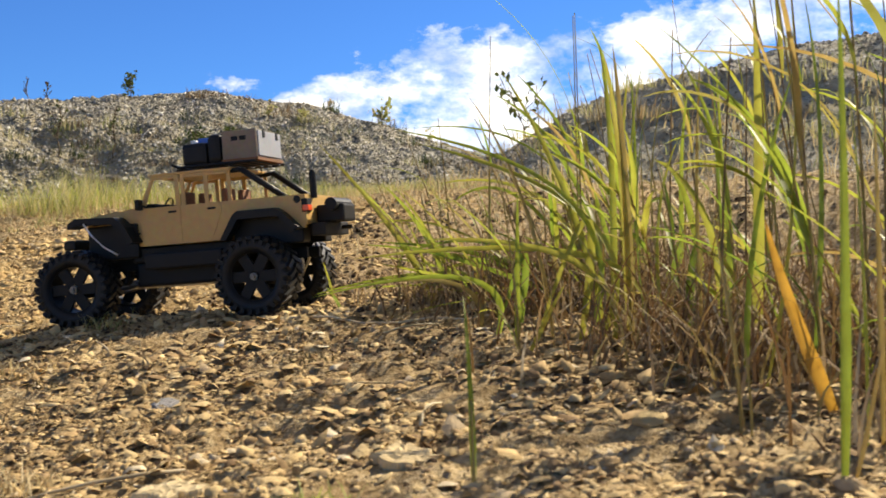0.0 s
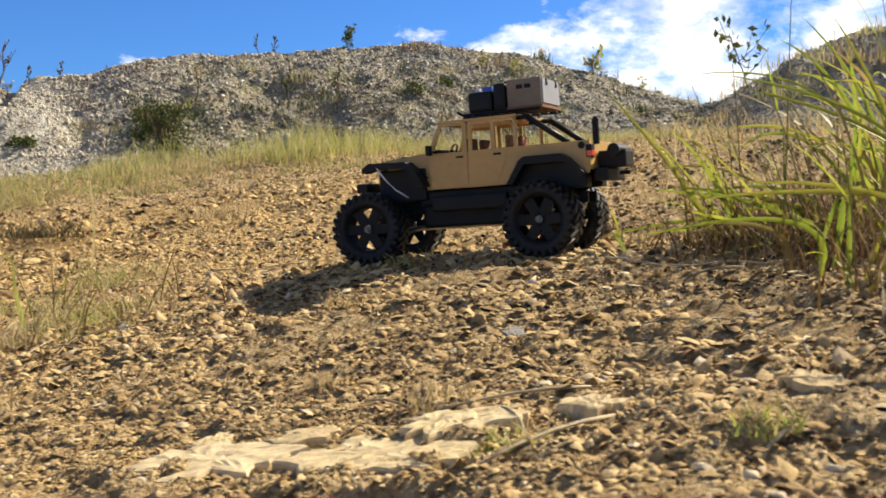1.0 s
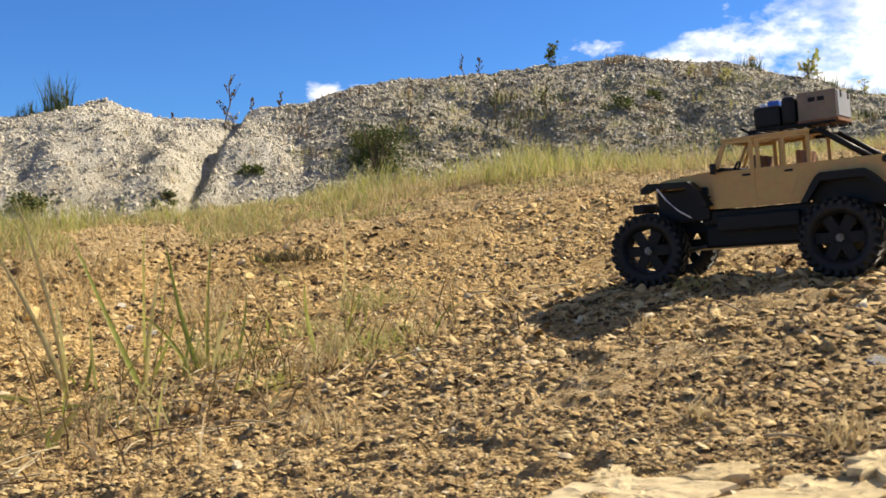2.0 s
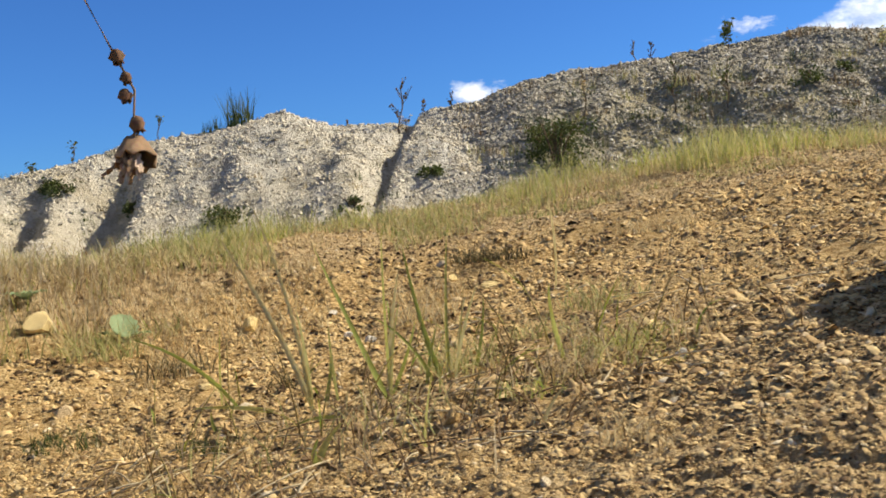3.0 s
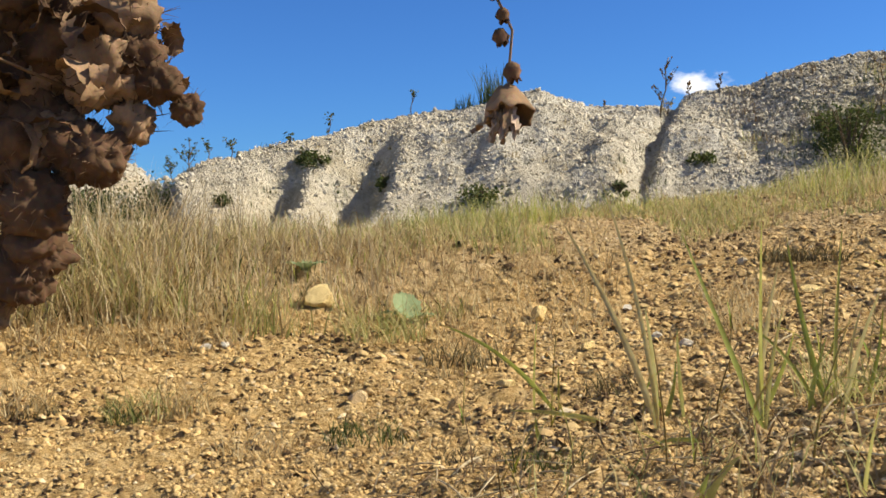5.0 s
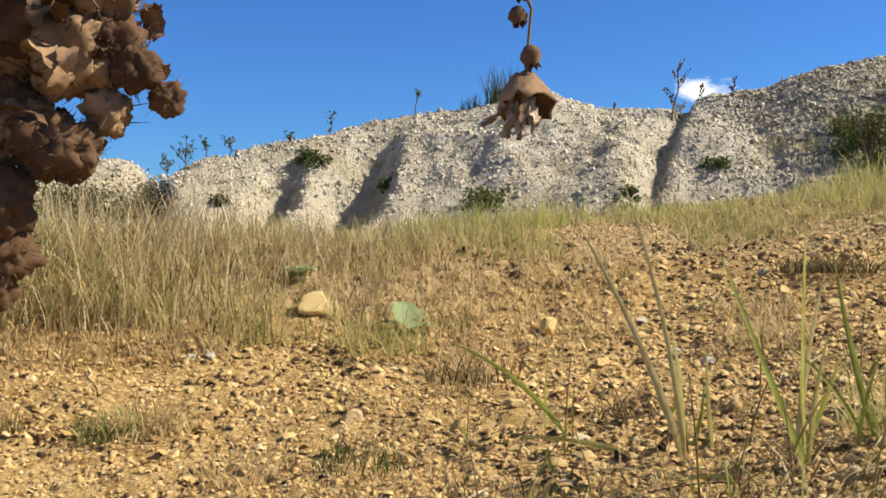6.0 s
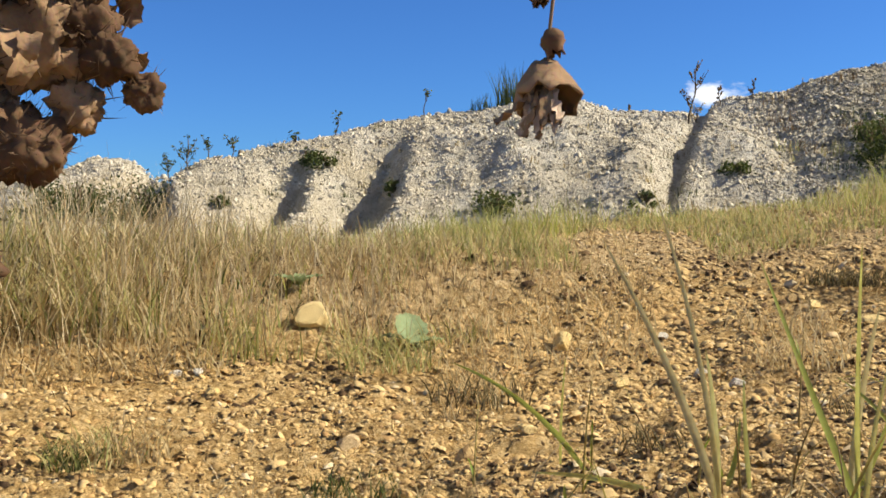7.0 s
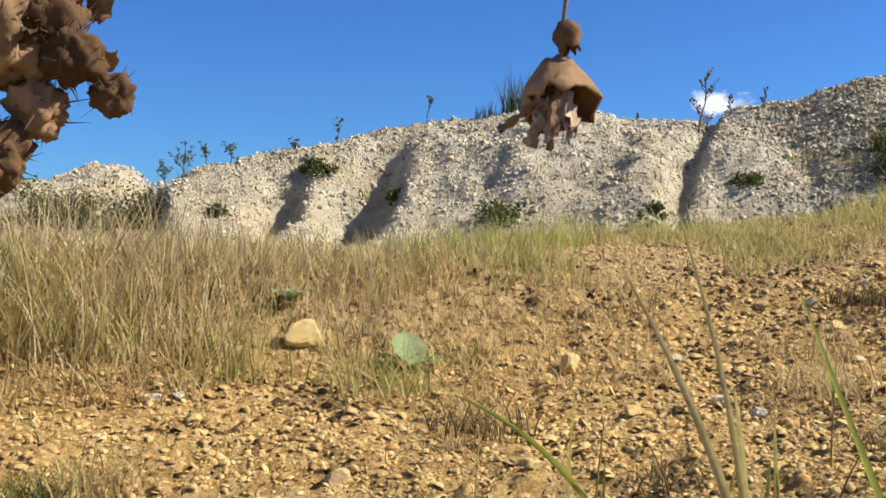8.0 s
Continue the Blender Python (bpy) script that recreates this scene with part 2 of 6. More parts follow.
loops = np.concatenate([quads.ravel(), np.stack([idx[0], nxt[0], np.full(na, centre)], 1)[:, ::-1].ravel()])
starts = np.concatenate([np.arange(len(quads)) * 4, len(quads) * 4 + np.arange(na) * 3])
me.vertices.add(len(verts))
me.vertices.foreach_set("co", verts.ravel())
me.loops.add(len(loops))
me.loops.foreach_set("vertex_index", loops.astype(np.int32))
me.polygons.add(len(starts))
me.polygons.foreach_set("loop_start", starts.astype(np.int32))
me.update(calc_edges=True)
me.validate()
me.shade_smooth()
at = me.attributes.new("spoil", "FLOAT", "POINT")
mask = np.append(gs * (0.75 + 0.5 * fbm(gx.ravel() * 1.3, gy.ravel() * 1.3, 3, 77)), 0)
at.data.foreach_set("value", np.clip(mask, 0, 1).astype(np.float32))
at = me.attributes.new("ochre", "FLOAT", "POINT")
va, vr = np.degrees(np.arctan2(verts[:, 0] - CX, verts[:, 1] - CY)), np.hypot(verts[:, 0] - CX, verts[:, 1] - CY)
och = smooth((-verts[:, 0] * 0.5 + verts[:, 1] - 0.50) / 0.9) * 0.85 * (1 - smooth((vr - front(va)) / 0.3))
at.data.foreach_set("value", och.astype(np.float32))
# the lower tone sets in between azimuth 11 and 20
at = me.attributes.new("darker", "FLOAT", "POINT")
at.data.foreach_set("value", np.append(np.tile(smooth((az_list - 11) / 9), nr), 0).astype(np.float32))
me.materials.append(M_LAND)
ground = tagged(new("ground", me), "ochre sandy gravel ground rising to pale spoil heaps", "ground", kind="structure")

# ---- clouds, a far bank low in the sky ----
def cloud_material():
    m = bpy.data.materials.new("cloud_bank")
    m.use_nodes = True
    n, l = m.node_tree.nodes, m.node_tree.links
    n.remove(n["Principled BSDF"])
    out = n["Material Output"]
    tc = n.new("ShaderNodeTexCoord")
    mp = n.new("ShaderNodeMapping")
    mp.inputs["Scale"].default_value = (1, 1, 1.9)
    l.new(tc.outputs["Object"], mp.inputs["Vector"])
    a = n.new("ShaderNodeAttribute")
    a.attribute_name = "bank"
    t = noise_tex(n, l, mp.outputs[0], 0.0060, 10, 0.66)
    add = n.new("ShaderNodeMath")
    l.new(a.outputs["Fac"], add.inputs[0])
    l.new(t.outputs["Fac"], add.inputs[1])
    alpha = ramp(n, [(0.55, (0, 0, 0)), (0.76, (1, 1, 1))])
    l.new(add.outputs[0], alpha.inputs["Fac"])
    # grey-blue shading of the cloud is put into its emitted colour
    t2 = noise_tex(n, l, mp.outputs[0], 0.009, 6, 0.55)
    col = ramp(n, [(0.36, (0.38, 0.47, 0.66)), (0.46, (0.62, 0.70, 0.86)), (0.56, (1.0, 1.0, 1.0))])
    l.new(t2.outputs["Fac"], col.inputs["Fac"])
    em = n.new("ShaderNodeEmission")
    em.inputs["Strength"].default_value = 1.0
    l.new(col.outputs["Color"], em.inputs["Color"])
    tr = n.new("ShaderNodeBsdfTransparent")
    mx = n.new("ShaderNodeMixShader")
    l.new(alpha.outputs["Color"], mx.inputs[0])
    l.new(tr.outputs[0], mx.inputs[1])
    l.new(em.outputs[0], mx.inputs[2])
    l.new(mx.outputs[0], out.inputs["Surface"])
    return m


ca, ce = np.meshgrid(np.radians(np.arange(5, 130.1, 0.5)), np.radians(np.arange(-1, 21.1, 0.25)))
CR = 1600.0
cv = np.stack([CR * np.cos(ce) * np.sin(ca), CR * np.cos(ce) * np.cos(ca), CR * np.sin(ce)], -1).reshape(-1, 3)
ch, cw = ca.shape
ci = np.arange(ch * cw).reshape(ch, cw)
cq = np.stack([ci[:-1, :-1].ravel(), ci[:-1, 1:].ravel(), ci[1:, 1:].ravel(), ci[1:, :-1].ravel()], 1)
clouds = mesh_ob("backdrop", cv, cq, cloud_material(), None, True)
da, de = np.degrees(ca).ravel(), np.degrees(ce).ravel()
top = np.interp(da, [29.2, 30.6, 34.3, 37.7, 41.6, 47.8, 55, 65, 80, 130], [0, 9.8, 11.6, 12.6, 13.3, 13.4, 14.3, 17, 19, 20])
bank = np.clip((top - de) * 0.13, -0.35, 0.19) - 0.01
for a0, e0, wa, we in ((29.1, 10.1, 3.0, 1.1), (12.9, 7.8, 1.7, 0.95)):
    bank = np.maximum(bank, 0.15 - 0.17 * np.sqrt(((da - a0) / wa) ** 2 + ((de - e0) / we) ** 2))
bank = np.maximum(bank, -0.5)
at = clouds.data.attributes.new("bank", "FLOAT", "POINT")
at.data.foreach_set("value", bank.astype(np.float32))
tagged(clouds, "white cumulus cloud bank low over the hills", "clouds", kind="structure")


# ---- stones and gravel ----
def stone_material(name, stops, rough=0.9):
    m, n, l, b = material(name, rough, 0, 0.2)
    tc = n.new("ShaderNodeTexCoord")
    geo = n.new("ShaderNodeNewGeometry")
    info = n.new("ShaderNodeObjectInfo")
    add = n.new("ShaderNodeMath")
    l.new(geo.outputs["Random Per Island"], add.inputs[0])
    l.new(info.outputs["Random"], add.inputs[1])
    fr = n.new("ShaderNodeMath")
    fr.operation = "FRACT"
    l.new(add.outputs[0], fr.inputs[0])
    r = ramp(n, stops)
    l.new(fr.outputs[0], r.inputs["Fac"])
    t = noise_tex(n, l, tc.outputs["Object"], 70, 6, 0.7)
    sh = ramp(n, [(0.3, (0.6, 0.56, 0.5)), (0.65, (1.08, 1.05, 1.0))])
    l.new(t.outputs["Fac"], sh.inputs["Fac"])
    l.new(mix_rgb(n, l, 0.8, r.outputs["Color"], sh.outputs["Color"], "MULTIPLY"), b.inputs["Base Color"])
    bump(n, l, t.outputs["Fac"], b, 0.7, 0.003)
    return m


M_GRAVEL = stone_material("gravel_ochre", [(0.0, (0.34, 0.21, 0.10)), (0.12, (0.52, 0.35, 0.16)), (0.4, (0.64, 0.46, 0.22)), (0.7, (0.74, 0.56, 0.29)), (0.92, (0.56, 0.37, 0.16)), (1.0, (0.82, 0.71, 0.50))])
M_PALE = stone_material("gravel_sand", [(0.0, (0.16, 0.10, 0.055)), (0.14, (0.42, 0.29, 0.15)), (0.4, (0.59, 0.43, 0.215)), (0.75, (0.71, 0.55, 0.30)), (0.92, (0.40, 0.26, 0.12)), (1.0, (0.84, 0.74, 0.55))])
M_SPOIL = stone_material("spoil_rubble", [(0.0, (0.38, 0.35, 0.28)), (0.4, (0.55, 0.51, 0.43)), (0.75, (0.69, 0.655, 0.565)), (1.0, (0.50, 0.435, 0.325))])
M_SPOIL_DARK = stone_material("dark_rubble", [(0.0, (0.11, 0.105, 0.08)), (0.25, (0.26, 0.245, 0.20)), (0.5, (0.42, 0.40, 0.335)), (0.75, (0.58, 0.555, 0.48)), (0.9, (0.22, 0.19, 0.14)), (1.0, (0.84, 0.82, 0.77))])
M_EARTH = stone_material("dark_earth", [(0.0, (0.06, 0.038, 0.022)), (0.5, (0.12, 0.075, 0.04)), (0.85, (0.20, 0.125, 0.062)), (1.0, (0.30, 0.20, 0.10))])
M_WHITE = stone_material("quartz_stone", [(0.0, (0.70, 0.67, 0.58)), (1.0, (0.80, 0.78, 0.72))], 0.7)
M_YELLOW = stone_material("yellow_sandstone", [(0.0, (0.82, 0.63, 0.29)), (1.0, (0.85, 0.68, 0.35))])
M_GREY = stone_material("grey_slate", [(0.0, (0.30, 0.30, 0.31)), (1.0, (0.40, 0.40, 0.42))], 0.7)


def ico(subdiv):
    bm = bmesh.new()
    bmesh.ops.create_icosphere(bm, subdivisions=max(1, subdiv), radius=1)
    v = np.array([x.co[:] for x in bm.verts])
    f = np.array([[x.index for x in p.verts] for p in bm.faces])
    bm.free()
    return v, f


def clod():
    """A low broken lump: a ragged foot, a smaller flat top, open below."""
    v = [(math.cos(a), math.sin(a), -0.7) for a in (0, 1.5, 3.2, 4.7)] + [(0.60 * math.cos(a), 0.60 * math.sin(a), 0.75) for a in (0.8, 2.9, 5.0)]
    f = [(4, 5, 6), (0, 1, 4), (1, 5, 4), (1, 2, 5), (2, 3, 5), (3, 6, 5), (3, 0, 6), (0, 4, 6)]
    return np.array(v), np.array(f)


def scatter(name, px, py, size, mat, label, sink=0.25, flat=(0.45, 0.9)):
    """Many loose stones joined into one mesh, half sunk in the ground."""
    v0, f0 = clod()
    k, nv = len(px), len(v0)
    jit = 1 + rng.uniform(-0.42, 0.42, (k, nv, 1))
    v = v0[None] * jit
    v = v * np.stack([rng.uniform(0.6, 1.5, k), rng.uniform(0.6, 1.2, k), rng.uniform(*flat, k)], 1)[:, None]
    tilt = rng.normal(0, 0.45, k)
    c, s = np.cos(tilt)[:, None], np.sin(tilt)[:, None]
    v = np.stack([v[..., 0] * c - v[..., 2] * s, v[..., 1], v[..., 0] * s + v[..., 2] * c], -1)
    a = rng.uniform(0, 6.28, k)
    c, s = np.cos(a)[:, None], np.sin(a)[:, None]
    v = np.stack([v[..., 0] * c - v[..., 1] * s, v[..., 0] * s + v[..., 1] * c, v[..., 2]], -1) * size[:, None, None]
    pz = land(px, py)[0] + size * (0.5 - sink)
    v += np.stack([px, py, pz], 1)[:, None]
    f = (f0[None] + (np.arange(k) * nv)[:, None, None]).reshape(-1, 3)
    me = bpy.data.meshes.new(name)
    me.vertices.add(k * nv)
    me.vertices.foreach_set("co", v.ravel())
    me.loops.add(f.size)
    me.loops.foreach_set("vertex_index", f.ravel().astype(np.int32))
    me.polygons.add(len(f))
    me.polygons.foreach_set("loop_start", (np.arange(len(f)) * 3).astype(np.int32))
    me.update(calc_edges=True)
    me.materials.append(mat)
    return tagged(new(name, me), label, "gravel", kind="stuff")


def ring_points(k, az0, az1, r0, r1):
    az = np.radians(rng.uniform(az0, az1, k))
    r = np.exp(rng.uniform(math.log(r0), math.log(r1), k))
    return CX + r * np.sin(az), CY + r * np.cos(az), r


def ochre_at(x, y):
    return smooth((-x * 0.5 + y - 0.50) / 0.9)


x, y, r = ring_points(270000, -42, 138, 0.34, 4.2)
size = np.clip(r * np.minimum(0.0017 * rng.random(len(r)) ** -0.34, 0.0056), 0.0012, 0.018)
keep = (fbm(x * 3.1, y * 3.1, 3, 88) > 0.27) & (r < front(np.degrees(np.arctan2(x - CX, y - CY))) + rng.uniform(-0.05, 0.45, len(r)) ** 2 + 0.02)
x, y, size = x[keep], y[keep], size[keep]
pick = rng.random(len(x)) < ochre_at(x, y)
keep = pick | (rng.random(len(x)) < 0.65)
x, y, size, pick = x[keep], y[keep], size[keep], pick[keep]
size = np.where(pick, size, size * 0.8)
scatter("gravel", x[pick], y[pick], size[pick], M_GRAVEL, "loose ochre gravel strewn over the sandy ground", 0.30, (0.22, 0.5))
scatter("gravel", x[~pick], y[~pick], size[~pick], M_PALE, "loose pale sandy gravel strewn over the ground", 0.30, (0.16, 0.42))
# pale stones on the dusty track between the gravel and the heaps
az = rng.uniform(-12, 56, 26000)
r = front(az) + (foot_radius(az) + 0.1 - front(az)) * rng.random(26000)
x, y = CX + r * np.sin(np.radians(az)), CY + r * np.cos(np.radians(az))
scatter("gravel", x, y, r * rng.uniform(0.0009, 0.0026, len(r)), M_PALE, "small pale stones on the dusty track", 0.30, (0.2, 0.5))
# clods of dark earth and old bark between the gravel, in patches
x, y, r = ring_points(54000, -40, 138, 0.38, 3.0)
size = r * np.minimum(0.0022 * rng.random(len(r)) ** -0.35, 0.0055)
keep = (fbm(x * 5.2, y * 5.2, 4, 93, 0.65) > 0.58) | (rng.random(len(x)) < 0.10)
scatter("gravel", x[keep], y[keep], size[keep], M_EARTH, "crumbled dark brown earth strewn between the gravel", 0.30, (0.25, 0.6))
# flat crumbs of broken crust near the track
x, y, r = ring_points(84000, -5, 140, 0.34, 1.5)
size = r * 0.0023 * rng.random(len(r)) ** -0.38
size = np.minimum(size, r * 0.010)
keep = fbm(x * 7, y * 7, 3, 92) > 0.40
x, y, size = x[keep], y[keep], size[keep]
bx, by, br = ring_points(900, 5, 125, 0.40, 1.7)
x, y, size = np.append(x, bx), np.append(y, by), np.append(size, br * rng.uniform(0.005, 0.010, 900))
scatter("crust_crumbs", x, y, size, M_PALE, "flat crumbs of broken sandy crust", 0.12, (0.12, 0.30))

k = 52000
az = rng.uniform(-29, 80, k)
s = rng.uniform(-0.04, 1.03, k)
rf, rc = foot_radius(az), np.interp(az, R_AZ, R_CREST)
r = rf + (rc - rf) * s
x, y = CX + r * np.sin(np.radians(az)), CY + r * np.cos(np.radians(az))
size = r * rng.uniform(0.0008, 0.0018, k) * (1 + 1.0 * (rng.random(k) < 0.05))
more = 22000
az = np.append(az, rng.uniform(12, 53, more))
s = rng.uniform(0.0, 1.02, more)
rf, rc = foot_radius(az[k:]), np.interp(az[k:], R_AZ, R_CREST)
r = rf + (rc - rf) * s
x, y = np.append(x, CX + r * np.sin(np.radians(az[k:]))), np.append(y, CY + r * np.cos(np.radians(az[k:])))
size = np.append(size, r * rng.uniform(0.0009, 0.0022, more))
k += more
# rubble changes to the wider, lower tones over the same azimuths
dull = rng.random(k) < smooth((az - 11) / 9)
scatter("spoil_rubble", x[~dull], y[~dull], size[~dull], M_SPOIL, "pale grey rubble covering the spoil heap slopes", 0.26, (0.4, 0.85))
scatter("spoil_rubble", x[dull], y[dull], size[dull], M_SPOIL_DARK, "dark grey rubble covering the spoil heap slopes", 0.32, (0.35, 0.8))

# single stones that stand out
STONE_MESHES = {}


def stone_mesh(kind, mat):
    if (kind, mat.name) not in STONE_MESHES:
        srng = np.random.default_rng(kind + 5)
        v, f = ico(3)
        d = srng.normal(size=(9, 3))
        d /= np.linalg.norm(d, axis=1)[:, None]
        cut = srng.uniform(0.5, 0.8, 9)
        for dd, cc in zip(d, cut):
            over = np.clip(v @ dd - cc, 0, None)
            v = v - over[:, None] * dd * 1.0
        v *= 1 + (srng.random((len(v), 1)) - 0.5) * 0.05
        me = bpy.data.meshes.new("stone")
        me.from_pydata([tuple(q) for q in v], [], [tuple(int(i) for i in q) for q in f])
        me.materials.append(mat)
        STONE_MESHES[(kind, mat.name)] = me
    return STONE_MESHES[(kind, mat.name)]


def stone(x, y, w, h, turn, mat, label, kind=0, group=""):
    ob = new("stone", stone_mesh(kind, mat))
    ob.matrix_world = pose(x, y, ground_z(x, y) + h * 0.28, 4, -5, turn) @ Matrix.Diagonal((w / 2, w / 2 * 0.75, h / 2, 1))
    return tagged(ob, label, "stone", group)


stone(-0.762, 2.490, 0.100, 0.068, 62, M_YELLOW, "rounded yellow sandstone among dry grass", 5)
stone(-0.258, 2.504, 0.064, 0.056, 60, M_YELLOW, "angular yellow sandstone beside dry grass", 2)
stone(0.014, 2.203, 0.032, 0.024, 10, M_WHITE, "small white quartz pebble on gravel", 3)
stone(0.570, 0.542, 0.032, 0.014, 30, M_GREY, "flat grey slate stone on sandy ground", 4)
stone(0.579, 0.613, 0.024, 0.017, 100, M_PALE, "sandy brown stone on the bare ground", 5)
stone(1.749, 2.150, 0.050, 0.040, 15, M_PALE, "large rounded sandy stone below the slope", 1)
stone(1.693, 2.219, 0.057, 0.031, 75, M_PALE, "flat sandy stone below the slope", 2)
stone(0.920, 1.487, 0.061, 0.025, 140, M_PALE, "flat pale stone on the sandy rise", 5)
stone(1.433, 2.032, 0.046, 0.027, 20, M_PALE, "rounded sandy stone on the rise", 3)
stone(0.781, 0.698, 0.020, 0.012, 60, M_PALE, "pale sandy stone beside the reeds", 6)
stone(0.857, 0.655, 0.020, 0.014, 15, M_PALE, "brown stone in dry litter", 2)
stone(-0.028, 2.292, 0.029, 0.023, 15, M_WHITE, "small white pebble on the sand", 2)
stone(0.025, 1.262, 0.039, 0.028, 40, M_GRAVEL, "rusty brown stone beside the grass clump", 2)
stone(0.348, 1.227, 0.022, 0.019, 40, M_WHITE, "small white pebble on ochre gravel", 1)
stone(0.395, 2.585, 0.050, 0.025, 10, M_YELLOW, "flat pale yellow stone on gravel", 4)
stone(0.310, 2.667, 0.045, 0.032, 10, M_PALE, "sandy brown stone on the gravel", 3)
stone(-0.168, 2.260, 0.031, 0.020, 70, M_YELLOW, "small sandy yellow stone on gravel", 5)
stone(-0.960, 2.205, 0.027, 0.016, 20, M_WHITE, "pale stone at the edge of the grass", 2)
stone(-0.924, 2.221, 0.030, 0.018, 130, M_WHITE, "pale flat stone at the edge of the grass", 3)
stone(-0.626, 1.985, 0.044, 0.031, 60, M_GRAVEL, "orange brown stone on ochre gravel", 1)
stone(0.670, 0.089, 0.026, 0.009, 10, M_PALE, "flat pale stone beneath the tall grass", 4)
stone(-0.352, 2.006, 0.031, 0.019, 25, M_YELLOW, "small sandy stone on ochre gravel", 2)
stone(-0.040, 2.597, 0.032, 0.019, 45, M_WHITE, "small pale stone on gravel", 0)
stone(-0.877, 2.146, 0.034, 0.020, 80, M_YELLOW, "sandy yellow stone on gravel", 3)
stone(-0.178, 2.248, 0.035, 0.018, 80, M_YELLOW, "flat sandy stone on gravel", 5)
stone(-0.361, 2.033, 0.031, 0.019, 10, M_YELLOW, "yellow stone on gravel", 1)
stone(0.318, 2.726, 0.043, 0.026, 60, M_YELLOW, "small yellow stone on the gravel", 0)
stone(-0.010, 0.938, 0.018, 0.012, 10, M_PALE, "pale pebble among litter", 3)
stone(0.032, 0.848, 0.017, 0.012, 70, M_PALE, "pale pebble among litter", 4)
stone(0.234, 0.682, 0.016, 0.010, 70, M_GRAVEL, "ochre stone on the gravel", 5)
srng = random.Random(4)
for i in range(80):
    a, r = srng.uniform(-28, 100), math.exp(srng.uniform(math.log(0.7), math.log(3.1)))
    sx, sy = polar(a, r)
    w = min(0.05, r * srng.uniform(0.009, 0.016))
    m = M_GRAVEL if srng.random() < float(ochre_at(sx, sy)) else M_PALE
    stone(sx, sy, w, w * srng.uniform(0.4, 0.8), srng.uniform(0, 360), m, "loose ochre stone on the gravel" if m is M_GRAVEL else "loose sandy stone on the ground", i % 7, "loose stones")
# broken crust of pale dried clay
M_CLAY = stone_material("dried_clay", [(0.0, (0.66, 0.52, 0.30)), (0.5, (0.74, 0.60, 0.36)), (1.0, (0.80, 0.66, 0.42))])


def clay_plate(x, y, w, d, turn, tip):
    """A thin crust with a ragged broken outline that follows the ground."""
    bm = bmesh.new()
    k = 34
    off = srng.uniform(0, 90)
    rows = []
    ct, st = math.cos(radians(turn)), math.sin(radians(turn))
    base = ground_z(x, y)
    for q, zz in ((0.86, -0.012), (0.95, -0.003), (1.0, 0.0035), (0.97, 0.0055), (0.8, 0.0060), (0.6, 0.0056), (0.4, 0.0062), (0.2, 0.0058)):
        row = []
        for i in range(k):
            a = 6.2832 * i / k
            rag = 1 + 0.45 * noise.noise((math.cos(a) * 1.5 + off, math.sin(a) * 1.5, 0)) + 0.45 * noise.noise((math.cos(a) * 5 + off, math.sin(a) * 5, 3))
            lx, ly = math.cos(a) * w / 2 * q * rag, math.sin(a) * d / 2 * q * rag
            wob = 0.0009 * noise.noise((lx * 260 + off, ly * 260, 1)) + 0.0012 * noise.noise((lx * 90 + off, ly * 90, 1))
            gx_, gy_ = x + ct * lx - st * ly, y + st * lx + ct * ly
            soft_z = float(land(np.array([gx_]), np.array([gy_]), False)[0][0])
            row.append(bm.verts.new((gx_ - x, gy_ - y, soft_z - base + zz + tip + wob)))
        rows.append(row)
    for a, b in zip(rows, rows[1:]):
        for i in range(k):
            bm.faces.new((a[i], a[(i + 1) % k], b[(i + 1) % k], b[i]))
    bm.faces.new(rows[-1])
    ob = part("clay_plate", bm, M_CLAY)
    ob.location = (x, y, base)
    return tagged(ob, "thin broken plate of pale dried clay crust", "clay", "clay plates")


def crust_height(x, y, w):
    """How far the small relief stands over the smooth ground here."""
    qx, qy = x + np.linspace(-w, w, 9) * 0.4, y + np.linspace(-w, w, 9)[::-1] * 0.4
    return float(np.mean(land(qx, qy)[0] - land(qx, qy, False)[0])) + 0.001


for px, py, pw, pd, pt in ((0.306, 0.294, 0.120, 0.066, 122), (0.236, 0.408, 0.125, 0.066, 120), (0.298, 0.395, 0.050, 0.036, 150), (0.372, 0.290, 0.060, 0.036, 145), (0.354, 0.302, 0.056, 0.034, 35), (0.254, 0.464, 0.048, 0.029, 55), (0.391, 0.291, 0.040, 0.024, 105), (0.441, 0.259, 0.043, 0.026, 115), (0.545, 0.166, 0.053, 0.032, 75)):
    clay_plate(px, py, pw, pd, pt, crust_height(px, py, pw) - 0.0012)


